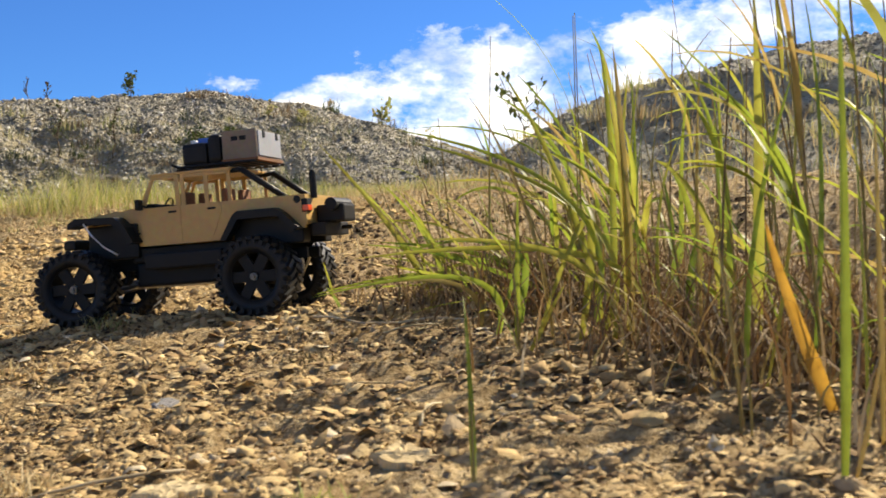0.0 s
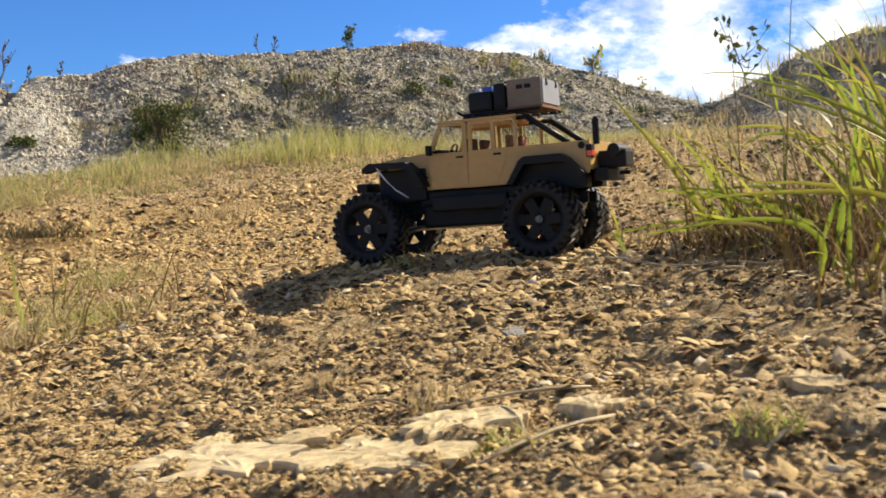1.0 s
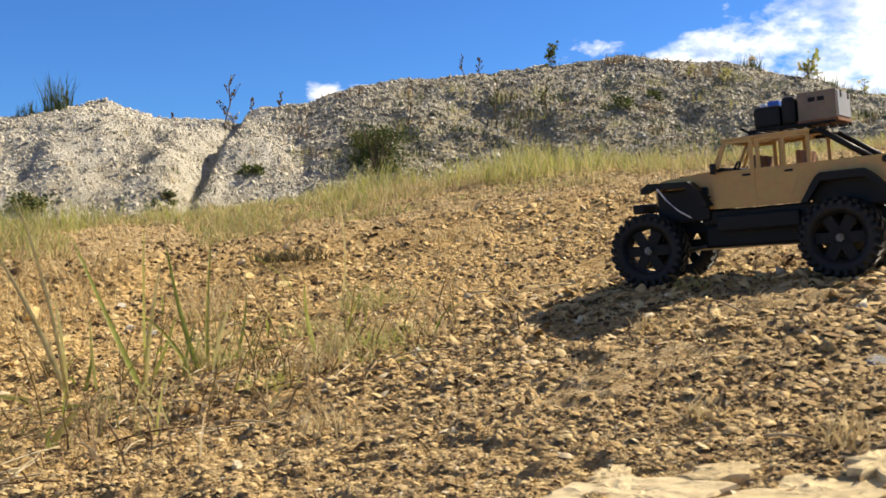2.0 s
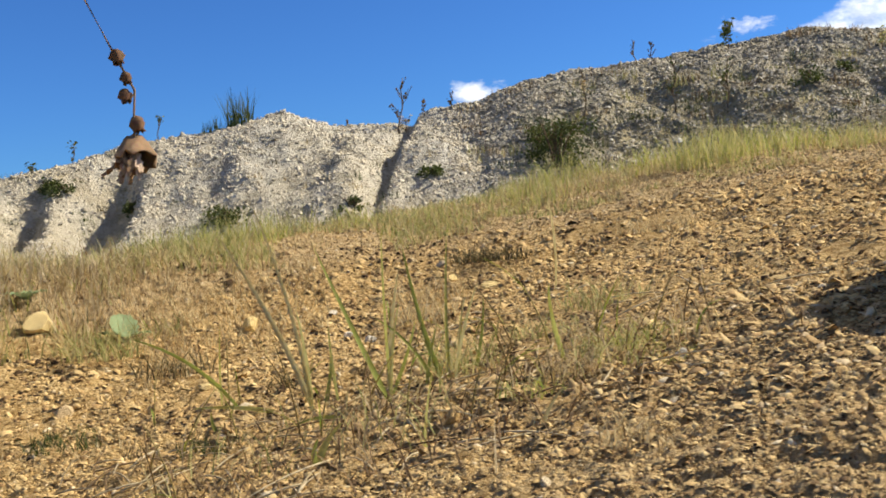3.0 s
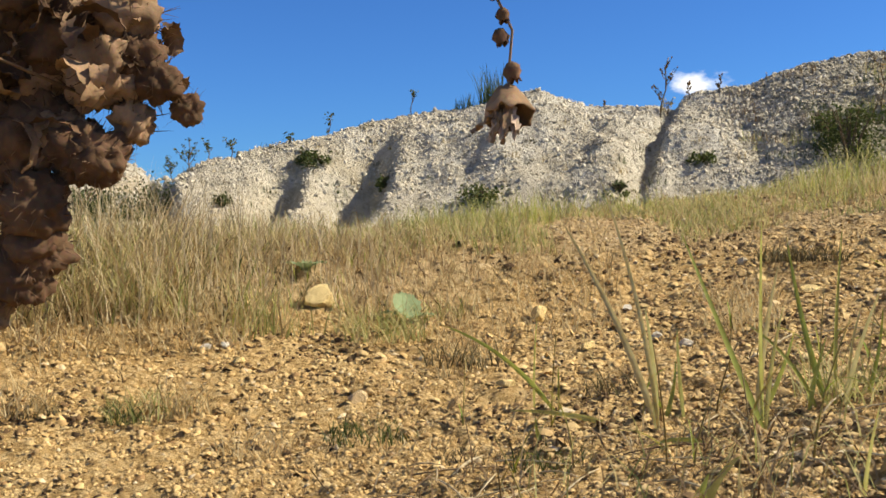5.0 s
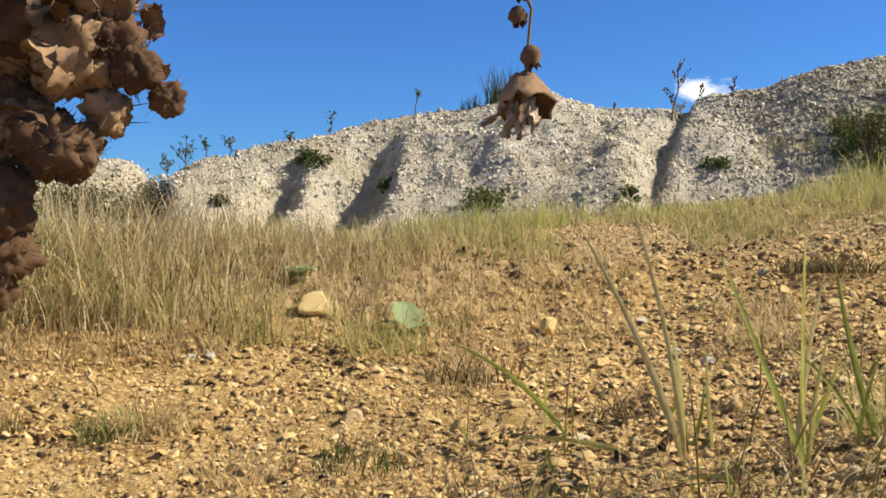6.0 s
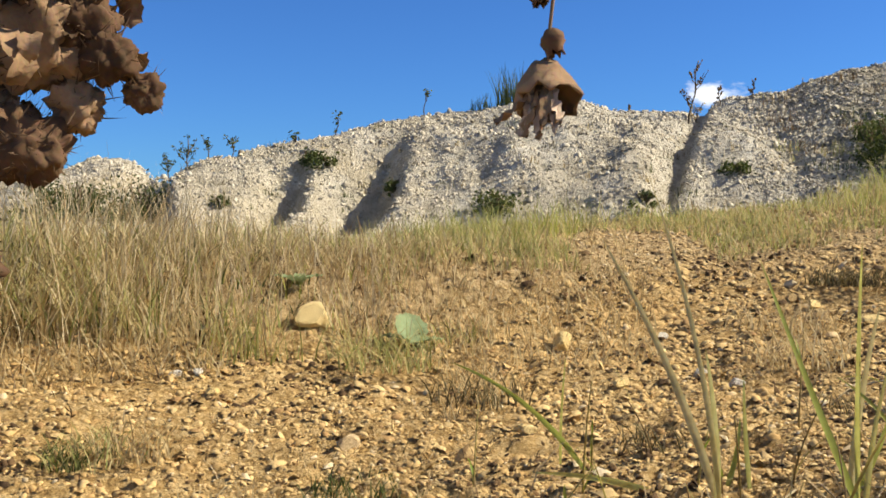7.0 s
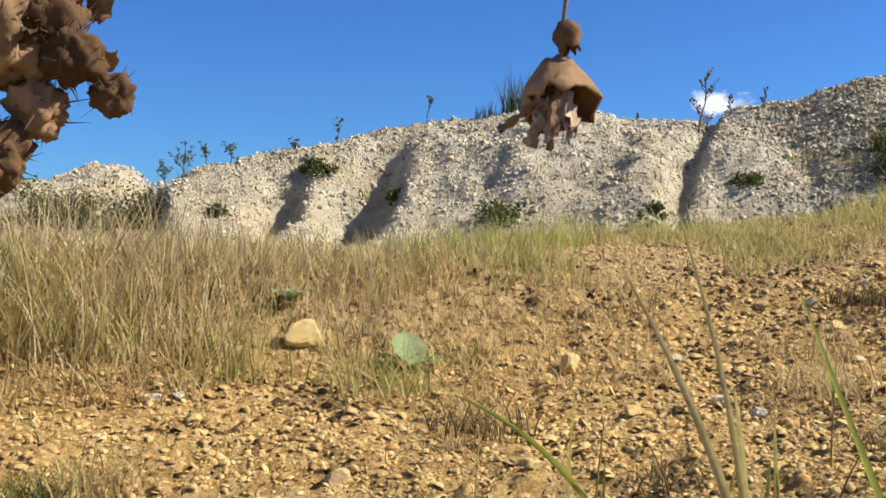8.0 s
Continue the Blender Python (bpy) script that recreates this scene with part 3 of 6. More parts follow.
# ---- grasses ----
def leaf_material(name, stops, rough=0.6, glow=0.45):
    """Thin leaves that let light through; colour by leaf and along the leaf."""
    m, n, l, b = material(name, rough, 0, 0.35)
    geo = n.new("ShaderNodeNewGeometry")
    info = n.new("ShaderNodeObjectInfo")
    add = n.new("ShaderNodeMath")
    l.new(geo.outputs["Random Per Island"], add.inputs[0])
    l.new(info.outputs["Random"], add.inputs[1])
    fr = n.new("ShaderNodeMath")
    fr.operation = "FRACT"
    l.new(add.outputs[0], fr.inputs[0])
    r = ramp(n, stops)
    l.new(fr.outputs[0], r.inputs["Fac"])
    tc = n.new("ShaderNodeTexCoord")
    t = noise_tex(n, l, tc.outputs["Object"], 38, 4)
    sh = ramp(n, [(0.3, (0.62, 0.55, 0.42)), (0.6, (1.0, 1.0, 1.0))])
    l.new(t.outputs["Fac"], sh.inputs["Fac"])
    col = mix_rgb(n, l, 0.7, r.outputs["Color"], sh.outputs["Color"], "MULTIPLY")
    l.new(col, b.inputs["Base Color"])
    tr = n.new("ShaderNodeBsdfTranslucent")
    l.new(col, tr.inputs["Color"])
    mx = n.new("ShaderNodeMixShader")
    mx.inputs[0].default_value = glow
    l.new(b.outputs[0], mx.inputs[1])
    l.new(tr.outputs[0], mx.inputs[2])
    l.new(mx.outputs[0], n["Material Output"].inputs["Surface"])
    return m


M_STRAW = leaf_material("dry_grass", [(0.0, (0.34, 0.24, 0.12)), (0.3, (0.54, 0.42, 0.22)), (0.6, (0.66, 0.54, 0.31)), (0.85, (0.76, 0.66, 0.42)), (1.0, (0.44, 0.31, 0.15))], 0.7, 0.4)
M_MIXED = leaf_material("half_green_grass", [(0.0, (0.64, 0.54, 0.29)), (0.4, (0.56, 0.52, 0.24)), (0.7, (0.42, 0.44, 0.16)), (1.0, (0.30, 0.34, 0.11))], 0.65, 0.45)
M_REED = leaf_material("reed_leaf", [(0.0, (0.25, 0.36, 0.05)), (0.35, (0.36, 0.43, 0.06)), (0.65, (0.47, 0.46, 0.08)), (0.85, (0.46, 0.32, 0.12)), (1.0, (0.20, 0.29, 0.05))], 0.5, 0.55)
M_STEM = leaf_material("reed_stem", [(0.0, (0.30, 0.20, 0.08)), (0.5, (0.40, 0.33, 0.10)), (1.0, (0.22, 0.14, 0.06))], 0.6, 0.15)
M_CLUMP = leaf_material("grass_blade", [(0.0, (0.33, 0.39, 0.09)), (0.45, (0.48, 0.52, 0.13)), (0.75, (0.62, 0.58, 0.20)), (0.9, (0.66, 0.57, 0.30)), (1.0, (0.36, 0.42, 0.11))], 0.5, 0.5)
M_ORANGE = leaf_material("orange_leaf", [(0.0, (0.72, 0.36, 0.05)), (1.0, (0.74, 0.42, 0.07))], 0.5, 0.5)
M_DARKLEAF = leaf_material("dark_leaf", [(0.0, (0.045, 0.07, 0.018)), (0.5, (0.085, 0.115, 0.028)), (1.0, (0.14, 0.155, 0.045))], 0.6, 0.4)
M_WITHER = leaf_material("withered_weed", [(0.0, (0.07, 0.055, 0.03)), (0.5, (0.15, 0.125, 0.055)), (1.0, (0.22, 0.17, 0.08))], 0.8, 0.25)
M_LITTER = leaf_material("brown_litter", [(0.0, (0.12, 0.075, 0.04)), (0.5, (0.26, 0.17, 0.09)), (0.85, (0.46, 0.34, 0.19)), (1.0, (0.62, 0.52, 0.34))], 0.8, 0.2)
M_BROWN = leaf_material("dead_stem", [(0.0, (0.16, 0.085, 0.04)), (0.5, (0.26, 0.15, 0.065)), (0.85, (0.38, 0.27, 0.11)), (1.0, (0.46, 0.38, 0.15))], 0.75, 0.2)
M_STALK = leaf_material("pale_straw", [(0.0, (0.52, 0.42, 0.26)), (1.0, (0.72, 0.63, 0.44))], 0.6, 0.2)
M_TWIG = simple("brown_twig", (0.14, 0.10, 0.06), 0.85, 0, 0.2)
M_SEED = simple("dry_seed", (0.16, 0.105, 0.06), 0.9, 0, 0.15, 0.4)


def blades(name, x, y, h, lean, width, mat, label, segs=3, z=None, category="grass", kind="stuff"):
    """Many thin bent blades joined into one mesh."""
    k = len(x)
    z0 = land(x, y)[0] - 0.004 if z is None else z
    a = rng.uniform(0, 6.28, k)
    bend = lean * rng.uniform(0.3, 1.0, k)
    ln = np.linspace(0, 1, segs + 1)
    side = a + rng.uniform(0.6, 2.5, k)
    pts = []
    for t in ln:
        out = bend * h * t**1.7
        cx, cy, cz = x + np.cos(a) * out, y + np.sin(a) * out, z0 + h * t * np.sqrt(np.clip(1 - (bend * t * 0.8) ** 2, 0.15, 1))
        w = width * (1 - t) ** 0.7 * 0.5 if t < 1 else width * 0
        pts.append(np.stack([cx - np.cos(side) * w, cy - np.sin(side) * w, cz], 1))
        if t < 1:
            pts.append(np.stack([cx + np.cos(side) * w, cy + np.sin(side) * w, cz], 1))
    nv = len(pts)
    v = np.stack(pts, 1).reshape(-1, 3)
    tri = []
    for i in range(segs - 1):
        b = 2 * i
        tri += [(b, b + 1, b + 3), (b, b + 3, b + 2)]
    tri.append((2 * segs - 2, 2 * segs - 1, 2 * segs))
    f = (np.array(tri)[None] + (np.arange(k) * nv)[:, None, None]).reshape(-1, 3)
    me = bpy.data.meshes.new(name)
    me.vertices.add(len(v))
    me.vertices.foreach_set("co", v.ravel())
    me.loops.add(f.size)
    me.loops.foreach_set("vertex_index", f.ravel().astype(np.int32))
    me.polygons.add(len(f))
    me.polygons.foreach_set("loop_start", (np.arange(len(f)) * 3).astype(np.int32))
    me.update(calc_edges=True)
    me.materials.append(mat)
    return tagged(new(name, me), label, category, kind=kind)


def field(k, az0, az1, r0, r1, thresh, seed):
    az = rng.uniform(az0, az1, k)
    lo, hi = r0(az), r1(az)
    r = lo + (hi - lo) * rng.random(k) ** 1.0
    x, y = CX + r * np.sin(np.radians(az)), CY + r * np.cos(np.radians(az))
    keep = (fbm(x * 2.6, y * 2.6, 3, seed) > thresh) & (np.hypot(x + 0.765, y - 2.43) > 0.065) & (np.hypot(x + 0.565, y - 2.40) > 0.06)
    return x[keep], y[keep], r[keep], az[keep]


# dense meadow strip in front of the heaps
x, y, r, az = field(38000, -44, 54, lambda a: front(a) + np.interp(a, [4, 10], [0, 0.28]), lambda a: foot_radius(a) + 0.1, 0.44, 5)
tall = np.interp(az, [-42, -22, -18, -15, -9, -4, 2, 8, 14, 60], [0.12, 0.13, 0.105, 0.085, 0.075, 0.085, 0.08, 0.055, 0.045, 0.04])
h = tall * rng.uniform(0.3, 1.1, len(x)) * (0.1 + 1.7 * fbm(x * 2.2, y * 2.2, 3, 15))
green = rng.random(len(x)) < np.interp(fbm(x * 1.1, y * 1.1, 2, 45), [0.42, 0.62], [0.22, 0.8])
blades("dry_grass", x[~green], y[~green], h[~green], 0.9, 0.0014 + 0.0009 * r[~green], M_STRAW, "dense dry straw-coloured meadow grass")
blades("meadow_grass", x[green], y[green], h[green], 0.8, 0.0014 + 0.0010 * r[green], M_MIXED, "half green meadow grass before the spoil heaps")
# taller tangled grass, dark growth at its foot; dark green also paints shaded gaps
for mat, n_, sd, lo, hi, lab in ((M_MIXED, 9000, 25, 0.08, 0.27, "tall grey-green tangled meadow grass"), (M_STRAW, 8500, 26, 0.06, 0.30, "tall dry tangled meadow grass"), (M_CLUMP, 1500, 27, 0.06, 0.20, "fresh green blades among the meadow grass"), (M_DARKLEAF, 1600, 29, 0.04, 0.16, "dark green weeds and painted shaded gaps among the meadow grass"), (M_WITHER, 1600, 28, 0.02, 0.09, "dark low weeds at the foot of the meadow grass")):
    x, y, r, az = field(n_, -44, -8, lambda a: front(a) * 1.03, lambda a: front(a) * 1.55, 0.44, sd)
    keep = rng.random(len(x)) < np.interp(az, [-18, -11], [1, 0.25])
    x, y, r, az = x[keep], y[keep], r[keep], az[keep]
    h = rng.uniform(lo, hi, len(x)) * np.interp(az, [-40, -24, -17, -11], [0.60, 0.62, 0.44, 0.34]) * (0.35 + 1.2 * fbm(x * 3.0, y * 3.0, 3, 17))
    blades("meadow_grass", x, y, h, 0.9, 0.0016 + 0.0010 * r, mat, lab, 4)
# tall golden stalks over the meadow
x, y, r, az = field(900, -38, -9, lambda a: front(a) * 1.02, lambda a: front(a) * 1.35, 0.48, 34)
blades("dry_grass", x, y, rng.uniform(0.12, 0.27, len(x)) * np.interp(az, [-22, -15, -9], [1, 0.6, 0.4]), 0.45, 0.0011 + 0.0006 * r, M_STALK, "tall pale stalks standing over the meadow grass", 4)
# matted dead growth at the foot of the meadow
for mat, n_, sd in ((M_LITTER, 1800, 31), (M_STRAW, 6500, 32)):
    x, y, r, az = field(n_, -44, -6, lambda a: front(a) * 0.97, lambda a: front(a) * 1.4, 0.44, sd)
    blades("dead_grass", x, y, rng.uniform(0.02, 0.09, len(x)), 1.5, 0.0014 + 0.0009 * r, mat, "matted dead grass at the foot of the meadow")
# thin dry growth on the gravel in front of it
x, y, r, az = field(5200, -42, 4, lambda a: front(a) * 0.84, lambda a: front(a) * 1.25, 0.53, 6)
blades("dry_grass", x, y, rng.uniform(0.02, 0.09, len(x)), 1.2, 0.0014 + 0.0006 * r, M_STRAW, "thin dry grass at the edge of the gravel")
# scattered dead stems and leaf litter lying on the gravel
for mat, n_, lab in ((M_LITTER, 2600, "brown leaf litter lying on the gravel"), (M_STRAW, 2200, "pale dry stems lying on the gravel"), (M_WITHER, 700, "dark low weeds on the gravel")):
    x, y, r = ring_points(n_ * 2, -40, 90, 0.75, 2.9)
    keep = fbm(x * 4.5, y * 4.5, 3, 81) > 0.50
    x, y, r = x[keep], y[keep], r[keep]
    blades("grass_litter", x, y, r * rng.uniform(0.006, 0.026, len(x)), 1.9, 0.0007 + 0.0008 * r, mat, lab)
# taller green grass where the meadow meets the heap
for mat, n_, sd in ((M_MIXED, 3200, 35), (M_CLUMP, 1500, 36)):
    x, y, r, az = field(n_, -11, 8, lambda a: foot_radius(a) - 0.7, lambda a: foot_radius(a) + 0.1, 0.50, sd)
    h = rng.uniform(0.04, 0.16, len(x)) * (0.1 + 1.6 * fbm(x * 2.8, y * 2.8, 3, 38))
    blades("meadow_grass", x, y, h, 0.6, 0.0014 + 0.0005 * r, mat, "yellow-green grass at the foot of the heap")
# short dry growth over the dusty track
x, y, r, az = field(9000, -8, 56, front, lambda a: foot_radius(a), 0.47, 33)
blades("dry_grass", x, y, rng.uniform(0.015, 0.060, len(x)), 1.2, 0.0012 + 0.0005 * r, M_STRAW, "short dry grass over the dusty track")
# green tufts low on the slope and on the right-hand rise
for mat, n_, sd, lo, hi, lab in ((M_MIXED, 7000, 16, 0.05, 0.18, "green and yellow grass along the foot of the slope"), (M_CLUMP, 4200, 22, 0.04, 0.16, "green grass along the foot of the slope"), (M_STRAW, 4200, 23, 0.03, 0.13, "dry grass along the foot of the slope"), (M_LITTER, 2400, 24, 0.02, 0.08, "brown dead grass along the foot of the slope")):
    x, y, r, az = field(n_, 10, 52, lambda a: foot_radius(a) - 0.75, lambda a: foot_radius(a) + 0.12, 0.49, sd)
    h = rng.uniform(lo, hi, len(x)) * (0.1 + 1.6 * fbm(x * 2.8, y * 2.8, 3, 19)) * np.interp(az, [14, 18, 34, 44], [0.5, 1, 0.9, 0.6])
    blades("meadow_grass", x, y, h, 0.7, 0.0014 + 0.0005 * r, mat, lab)
x, y, r, az = field(2600, 50, 85, lambda a: np.interp(a, [50, 63, 80], [2.2, 1.7, 1.4]), lambda a: foot_radius(a) + 0.8, 0.47, 18)
blades("dry_grass", x, y, rng.uniform(0.03, 0.12, len(x)), 0.8, 0.002 + 0.0007 * r, M_STRAW, "dry and green grass on the rising bank")


# short tufts on the bare gravel, each a plant of its own
def tuft(x, y, h, spread, k, mat, label, lean=1.0, width=0.0022, group=""):
    a, d = rng.uniform(0, 6.28, k), spread * np.sqrt(rng.random(k))
    ob = tagged(new("grass_tuft"), label, "grass")
    bl = blades("foliage", d * np.cos(a), d * np.sin(a), h * rng.uniform(0.35, 1.1, k), lean, np.full(k, width), mat, "", 4, np.zeros(k), "", "stuff")
    bl.parent = ob
    ob.location = (x, y, ground_z(x, y) - 0.003)
    if group:
        ob["group"] = group
    return ob


TUFTS_NEAR = (
    (0.364, 0.235, 0.025, 0.025, 70, M_CLUMP, "small green grass tuft in pale sand"),
    (0.457, 0.128, 0.022, 0.022, 60, M_CLUMP, "small green weed in pale sand"),
    (0.391, 0.368, 0.029, 0.031, 60, M_STRAW, "small dry grass tuft in pale sand"),
    (0.372, 0.517, 0.025, 0.022, 50, M_STRAW, "small dry reddish plant in pale sand"),
    (0.304, 1.363, 0.052, 0.075, 120, M_MIXED, "spreading green grass tuft on sandy ground"),
    (0.406, 1.320, 0.075, 0.058, 50, M_STRAW, "thin dry tuft with upright dry stalks"),
    (0.322, 1.258, 0.034, 0.085, 80, M_CLUMP, "matted grey-green grass on sandy ground"),
    (0.224, 1.323, 0.045, 0.077, 90, M_STRAW, "matted dry grass on sandy ground"),
    (0.144, 1.256, 0.036, 0.061, 60, M_CLUMP, "low green grass tuft on sandy ground"),
    (0.552, 0.763, 0.018, 0.031, 50, M_WITHER, "small dark weed on bare sand"),
    (0.726, 0.548, 0.022, 0.030, 60, M_WITHER, "small dark weed on bare sand"),
    (-0.988, 1.909, 0.072, 0.078, 90, M_MIXED, "low withered grass tuft on ochre gravel"),
    (-1.198, 1.862, 0.097, 0.065, 90, M_STRAW, "dry grass tuft on ochre gravel"),
    (-0.596, 2.344, 0.118, 0.097, 160, M_MIXED, "grey green grass tuft beside the yellow stone"),
    (0.465, 2.851, 0.055, 0.120, 420, M_WITHER, "dark low tussock on the gravel rise"),
)
TUFTS_FAR = (
    (0.323, 1.745, 0.047, 0.094, 140, M_MIXED, "matted green weed on ochre gravel"),
    (0.496, 1.935, 0.089, 0.101, 150, M_MIXED, "thin grass tuft with dry stalks"),
    (0.156, 2.295, 0.100, 0.100, 150, M_STRAW, "dry grass tuft on sandy ground"),
    (0.731, 1.378, 0.030, 0.030, 60, M_STRAW, "tiny dry plant on sandy ground"),
    (1.215, 1.585, 0.052, 0.113, 170, M_MIXED, "low green grass patch on the sandy rise"),
    (0.155, 0.873, 0.048, 0.058, 80, M_STRAW, "dry grass tuft on ochre gravel"),
    (-0.182, 1.898, 0.059, 0.059, 70, M_WITHER, "dark withered weed on gravel"),
    (-0.424, 2.203, 0.069, 0.092, 120, M_WITHER, "dark withered plant on gravel"),
    (0.108, 1.995, 0.042, 0.052, 70, M_WITHER, "small dark green weed on gravel"),
    (-0.769, 1.763, 0.054, 0.068, 70, M_STRAW, "small dry grass tuft on gravel"),
    (0.550, 0.869, 0.031, 0.041, 60, M_STRAW, "small dry grass tuft on sand"),
    (0.734, 1.065, 0.038, 0.038, 60, M_MIXED, "small grass tuft on sand"),
    (0.337, 1.492, 0.073, 0.073, 90, M_STRAW, "dry grass tuft on sandy slope"),
    (0.108, 1.606, 0.094, 0.073, 120, M_MIXED, "yellow green grass tuft on sandy slope"),
    (0.210, 2.605, 0.078, 0.117, 150, M_STRAW, "dry grass tuft on gravel"),
    (0.961, 2.732, 0.079, 0.138, 150, M_STRAW, "dry grass tuft on gravel rise"),
)
TUFTS_DARK = (
    (0.240, 1.290, 0.075, 0.060, 50, M_STRAW, "dry stalks and straw on sandy ground"),
    (0.370, 1.410, 0.055, 0.070, 80, M_CLUMP, "small green weed among dry stalks"),
    (0.180, 1.420, 0.040, 0.080, 90, M_LITTER, "brown matted grass on sandy ground"),
    (-1.010, 1.905, 0.045, 0.055, 130, M_DARKLEAF, "low dark green weed on ochre gravel"),
    (-0.930, 1.925, 0.085, 0.060, 90, M_STRAW, "dry straw tuft beside a dark weed"),
    (-1.160, 1.870, 0.030, 0.050, 80, M_WITHER, "dark withered weed on ochre gravel"),
    (-0.585, 1.800, 0.034, 0.085, 150, M_DARKLEAF, "spreading dark green weed on gravel"),
    (-0.520, 1.770, 0.050, 0.080, 70, M_STRAW, "dry stalks over a low weed"),
    (-0.310, 1.550, 0.034, 0.070, 110, M_DARKLEAF, "low green weed in dry litter"),
    (-0.410, 1.640, 0.026, 0.060, 90, M_WITHER, "dark withered weed in dry litter"),
)
for tx, ty, th, sp, k, mat, lab in TUFTS_NEAR + TUFTS_FAR + TUFTS_DARK:
    tuft(tx, ty, th, sp, k, mat, lab, 1.35, 0.0016 + 0.0006 * math.hypot(tx - CX, ty - CY))


# ---- tall leaves, each a part of its plant ----
def long_leaf(parent, base, length, width, heading, rise, droop, mat, name="leaf", fold=0.35, segs=9, twist=0.0):
    """A folded, tapering grass leaf that leaves base towards heading (degrees, 0 is +x) and droops."""
    bm = bmesh.new()
    p = Vector(base)
    el = radians(rise)
    hd = Vector((math.cos(radians(heading)), math.sin(radians(heading)), 0))
    side = Vector((-hd.y, hd.x, 0))
    rows = []
    for i in range(segs + 1):
        t = i / segs
        w = width * 0.5 * (min(1.0, 0.45 + 3.0 * t) * (1 - t) ** 0.6 if t < 1 else 0)
        up = Vector((0, 0, 1)) * math.cos(el) - hd * math.sin(el)
        tw = side * math.cos(twist + 0.5 * t) + up * math.sin(twist + 0.5 * t)
        if t < 1:
            rows.append([bm.verts.new(p - tw * w + up * w * fold), bm.verts.new(p), bm.verts.new(p + tw * w + up * w * fold)])
        else:
            rows.append([bm.verts.new(p)])
        p = p + (hd * math.cos(el) + Vector((0, 0, 1)) * math.sin(el)) * (length / segs)
        el -= radians(droop) / segs
    for a, b in zip(rows, rows[1:]):
        if len(b) == 3:
            bm.faces.new((a[0], a[1], b[1], b[0]))
            bm.faces.new((a[1], a[2], b[2], b[1]))
        else:
            bm.faces.new((a[0], a[1], b[0]))
            bm.faces.new((a[1], a[2], b[0]))
    return part(name, bm, mat, parent, "", True)


def tube(bm, pts, radii, sides=6):
    """A bent, tapering rod through points."""
    rings_ = []
    for i, p in enumerate(pts):
        p = Vector(p)
        d = (Vector(pts[min(i + 1, len(pts) - 1)]) - Vector(pts[max(i - 1, 0)])).normalized()
        u = d.orthogonal().normalized()
        w = d.cross(u)
        rings_.append([bm.verts.new(p + (u * math.cos(6.2832 * k / sides) + w * math.sin(6.2832 * k / sides)) * radii[i]) for k in range(sides)])
    for a, b in zip(rings_, rings_[1:]):
        for k in range(sides):
            bm.faces.new((a[k], a[(k + 1) % sides], b[(k + 1) % sides], b[k]))
    bm.faces.new(rings_[0][::-1])
    bm.faces.new(rings_[-1])
    return bm


prng = random.Random(11)


def reed(x, y, height, leaves, label, lean_to=150, lean=0.25, wide=0.010, leafy=0.75, group="tall grass"):
    plant = tagged(new("reed_grass"), label, "grass", group)
    plant.location = (x, y, ground_z(x, y) - 0.005)
    hd = Vector((math.cos(radians(lean_to)), math.sin(radians(lean_to)), 0))
    pts = [hd * (height * lean * (i / 6) ** 1.6) + Vector((0, 0, height * i / 6)) for i in range(7)]
    part("stem", tube(bmesh.new(), pts, [0.0015 - 0.00015 * i for i in range(7)]), M_STEM, plant, "", True)
    for i in range(max(1, round(leaves * 0.62))):
        t = prng.uniform(0.02, 1.0) ** 1.3 * leafy
        b = hd * (height * lean * t**1.6) + Vector((0, 0, height * t))
        long_leaf(plant, b, prng.uniform(0.4, 1.0) * max(0.12, height * 0.62), wide * prng.uniform(0.55, 1.1), lean_to + prng.uniform(-75, 75), prng.uniform(48, 85), prng.uniform(15, 95), M_REED)
    return plant


def bent_plant(name, place, leaves, mat, label, group, part_name="blade"):
    """A plant of single leaves: where each leaves the ground, its bend and its tip from there, and its width."""
    plant = tagged(new(name), label, "grass", group)
    x, y = place
    z = ground_z(x, y) - 0.004
    plant.location = (x, y, z)
    for bx, by, mid, tip, width in leaves:
        b = Vector((bx, by, ground_z(x + bx, y + by) - 0.004 - z))
        c, e = b + Vector(mid), b + Vector(tip)
        c = c * 2 - (b + e) / 2
        turn = prng.uniform(-0.7, 0.7)
        facing = Vector((math.sin(turn) - 0.25, -math.cos(turn), 0.25)).normalized()
        bm = bmesh.new()
        rows, segs = [], 12
        for i in range(segs + 1):
            t = i / segs
            p = b * (1 - t) ** 2 + c * 2 * t * (1 - t) + e * t * t
            d = ((c - b) * (1 - t) + (e - c) * t).normalized()
            u = d.cross(facing).normalized()
            n = u.cross(d)
            w = width * 0.5 * min(1.0, 0.5 + 2.5 * t) * (1 - t) ** 0.55
            if i < segs:
                rows.append([bm.verts.new(p - u * w + n * w * 0.35), bm.verts.new(p), bm.verts.new(p + u * w + n * w * 0.35)])
            else:
                rows.append([bm.verts.new(p)])
        for a, q in zip(rows, rows[1:]):
            if len(q) == 3:
                bm.faces.new((a[0], a[1], q[1], q[0]))
                bm.faces.new((a[1], a[2], q[2], q[1]))
            else:
                bm.faces.new((a[0], a[1], q[0]))
                bm.faces.new((a[1], a[2], q[0]))
        part(part_name, bm, mat, plant, "", True)
    return plant


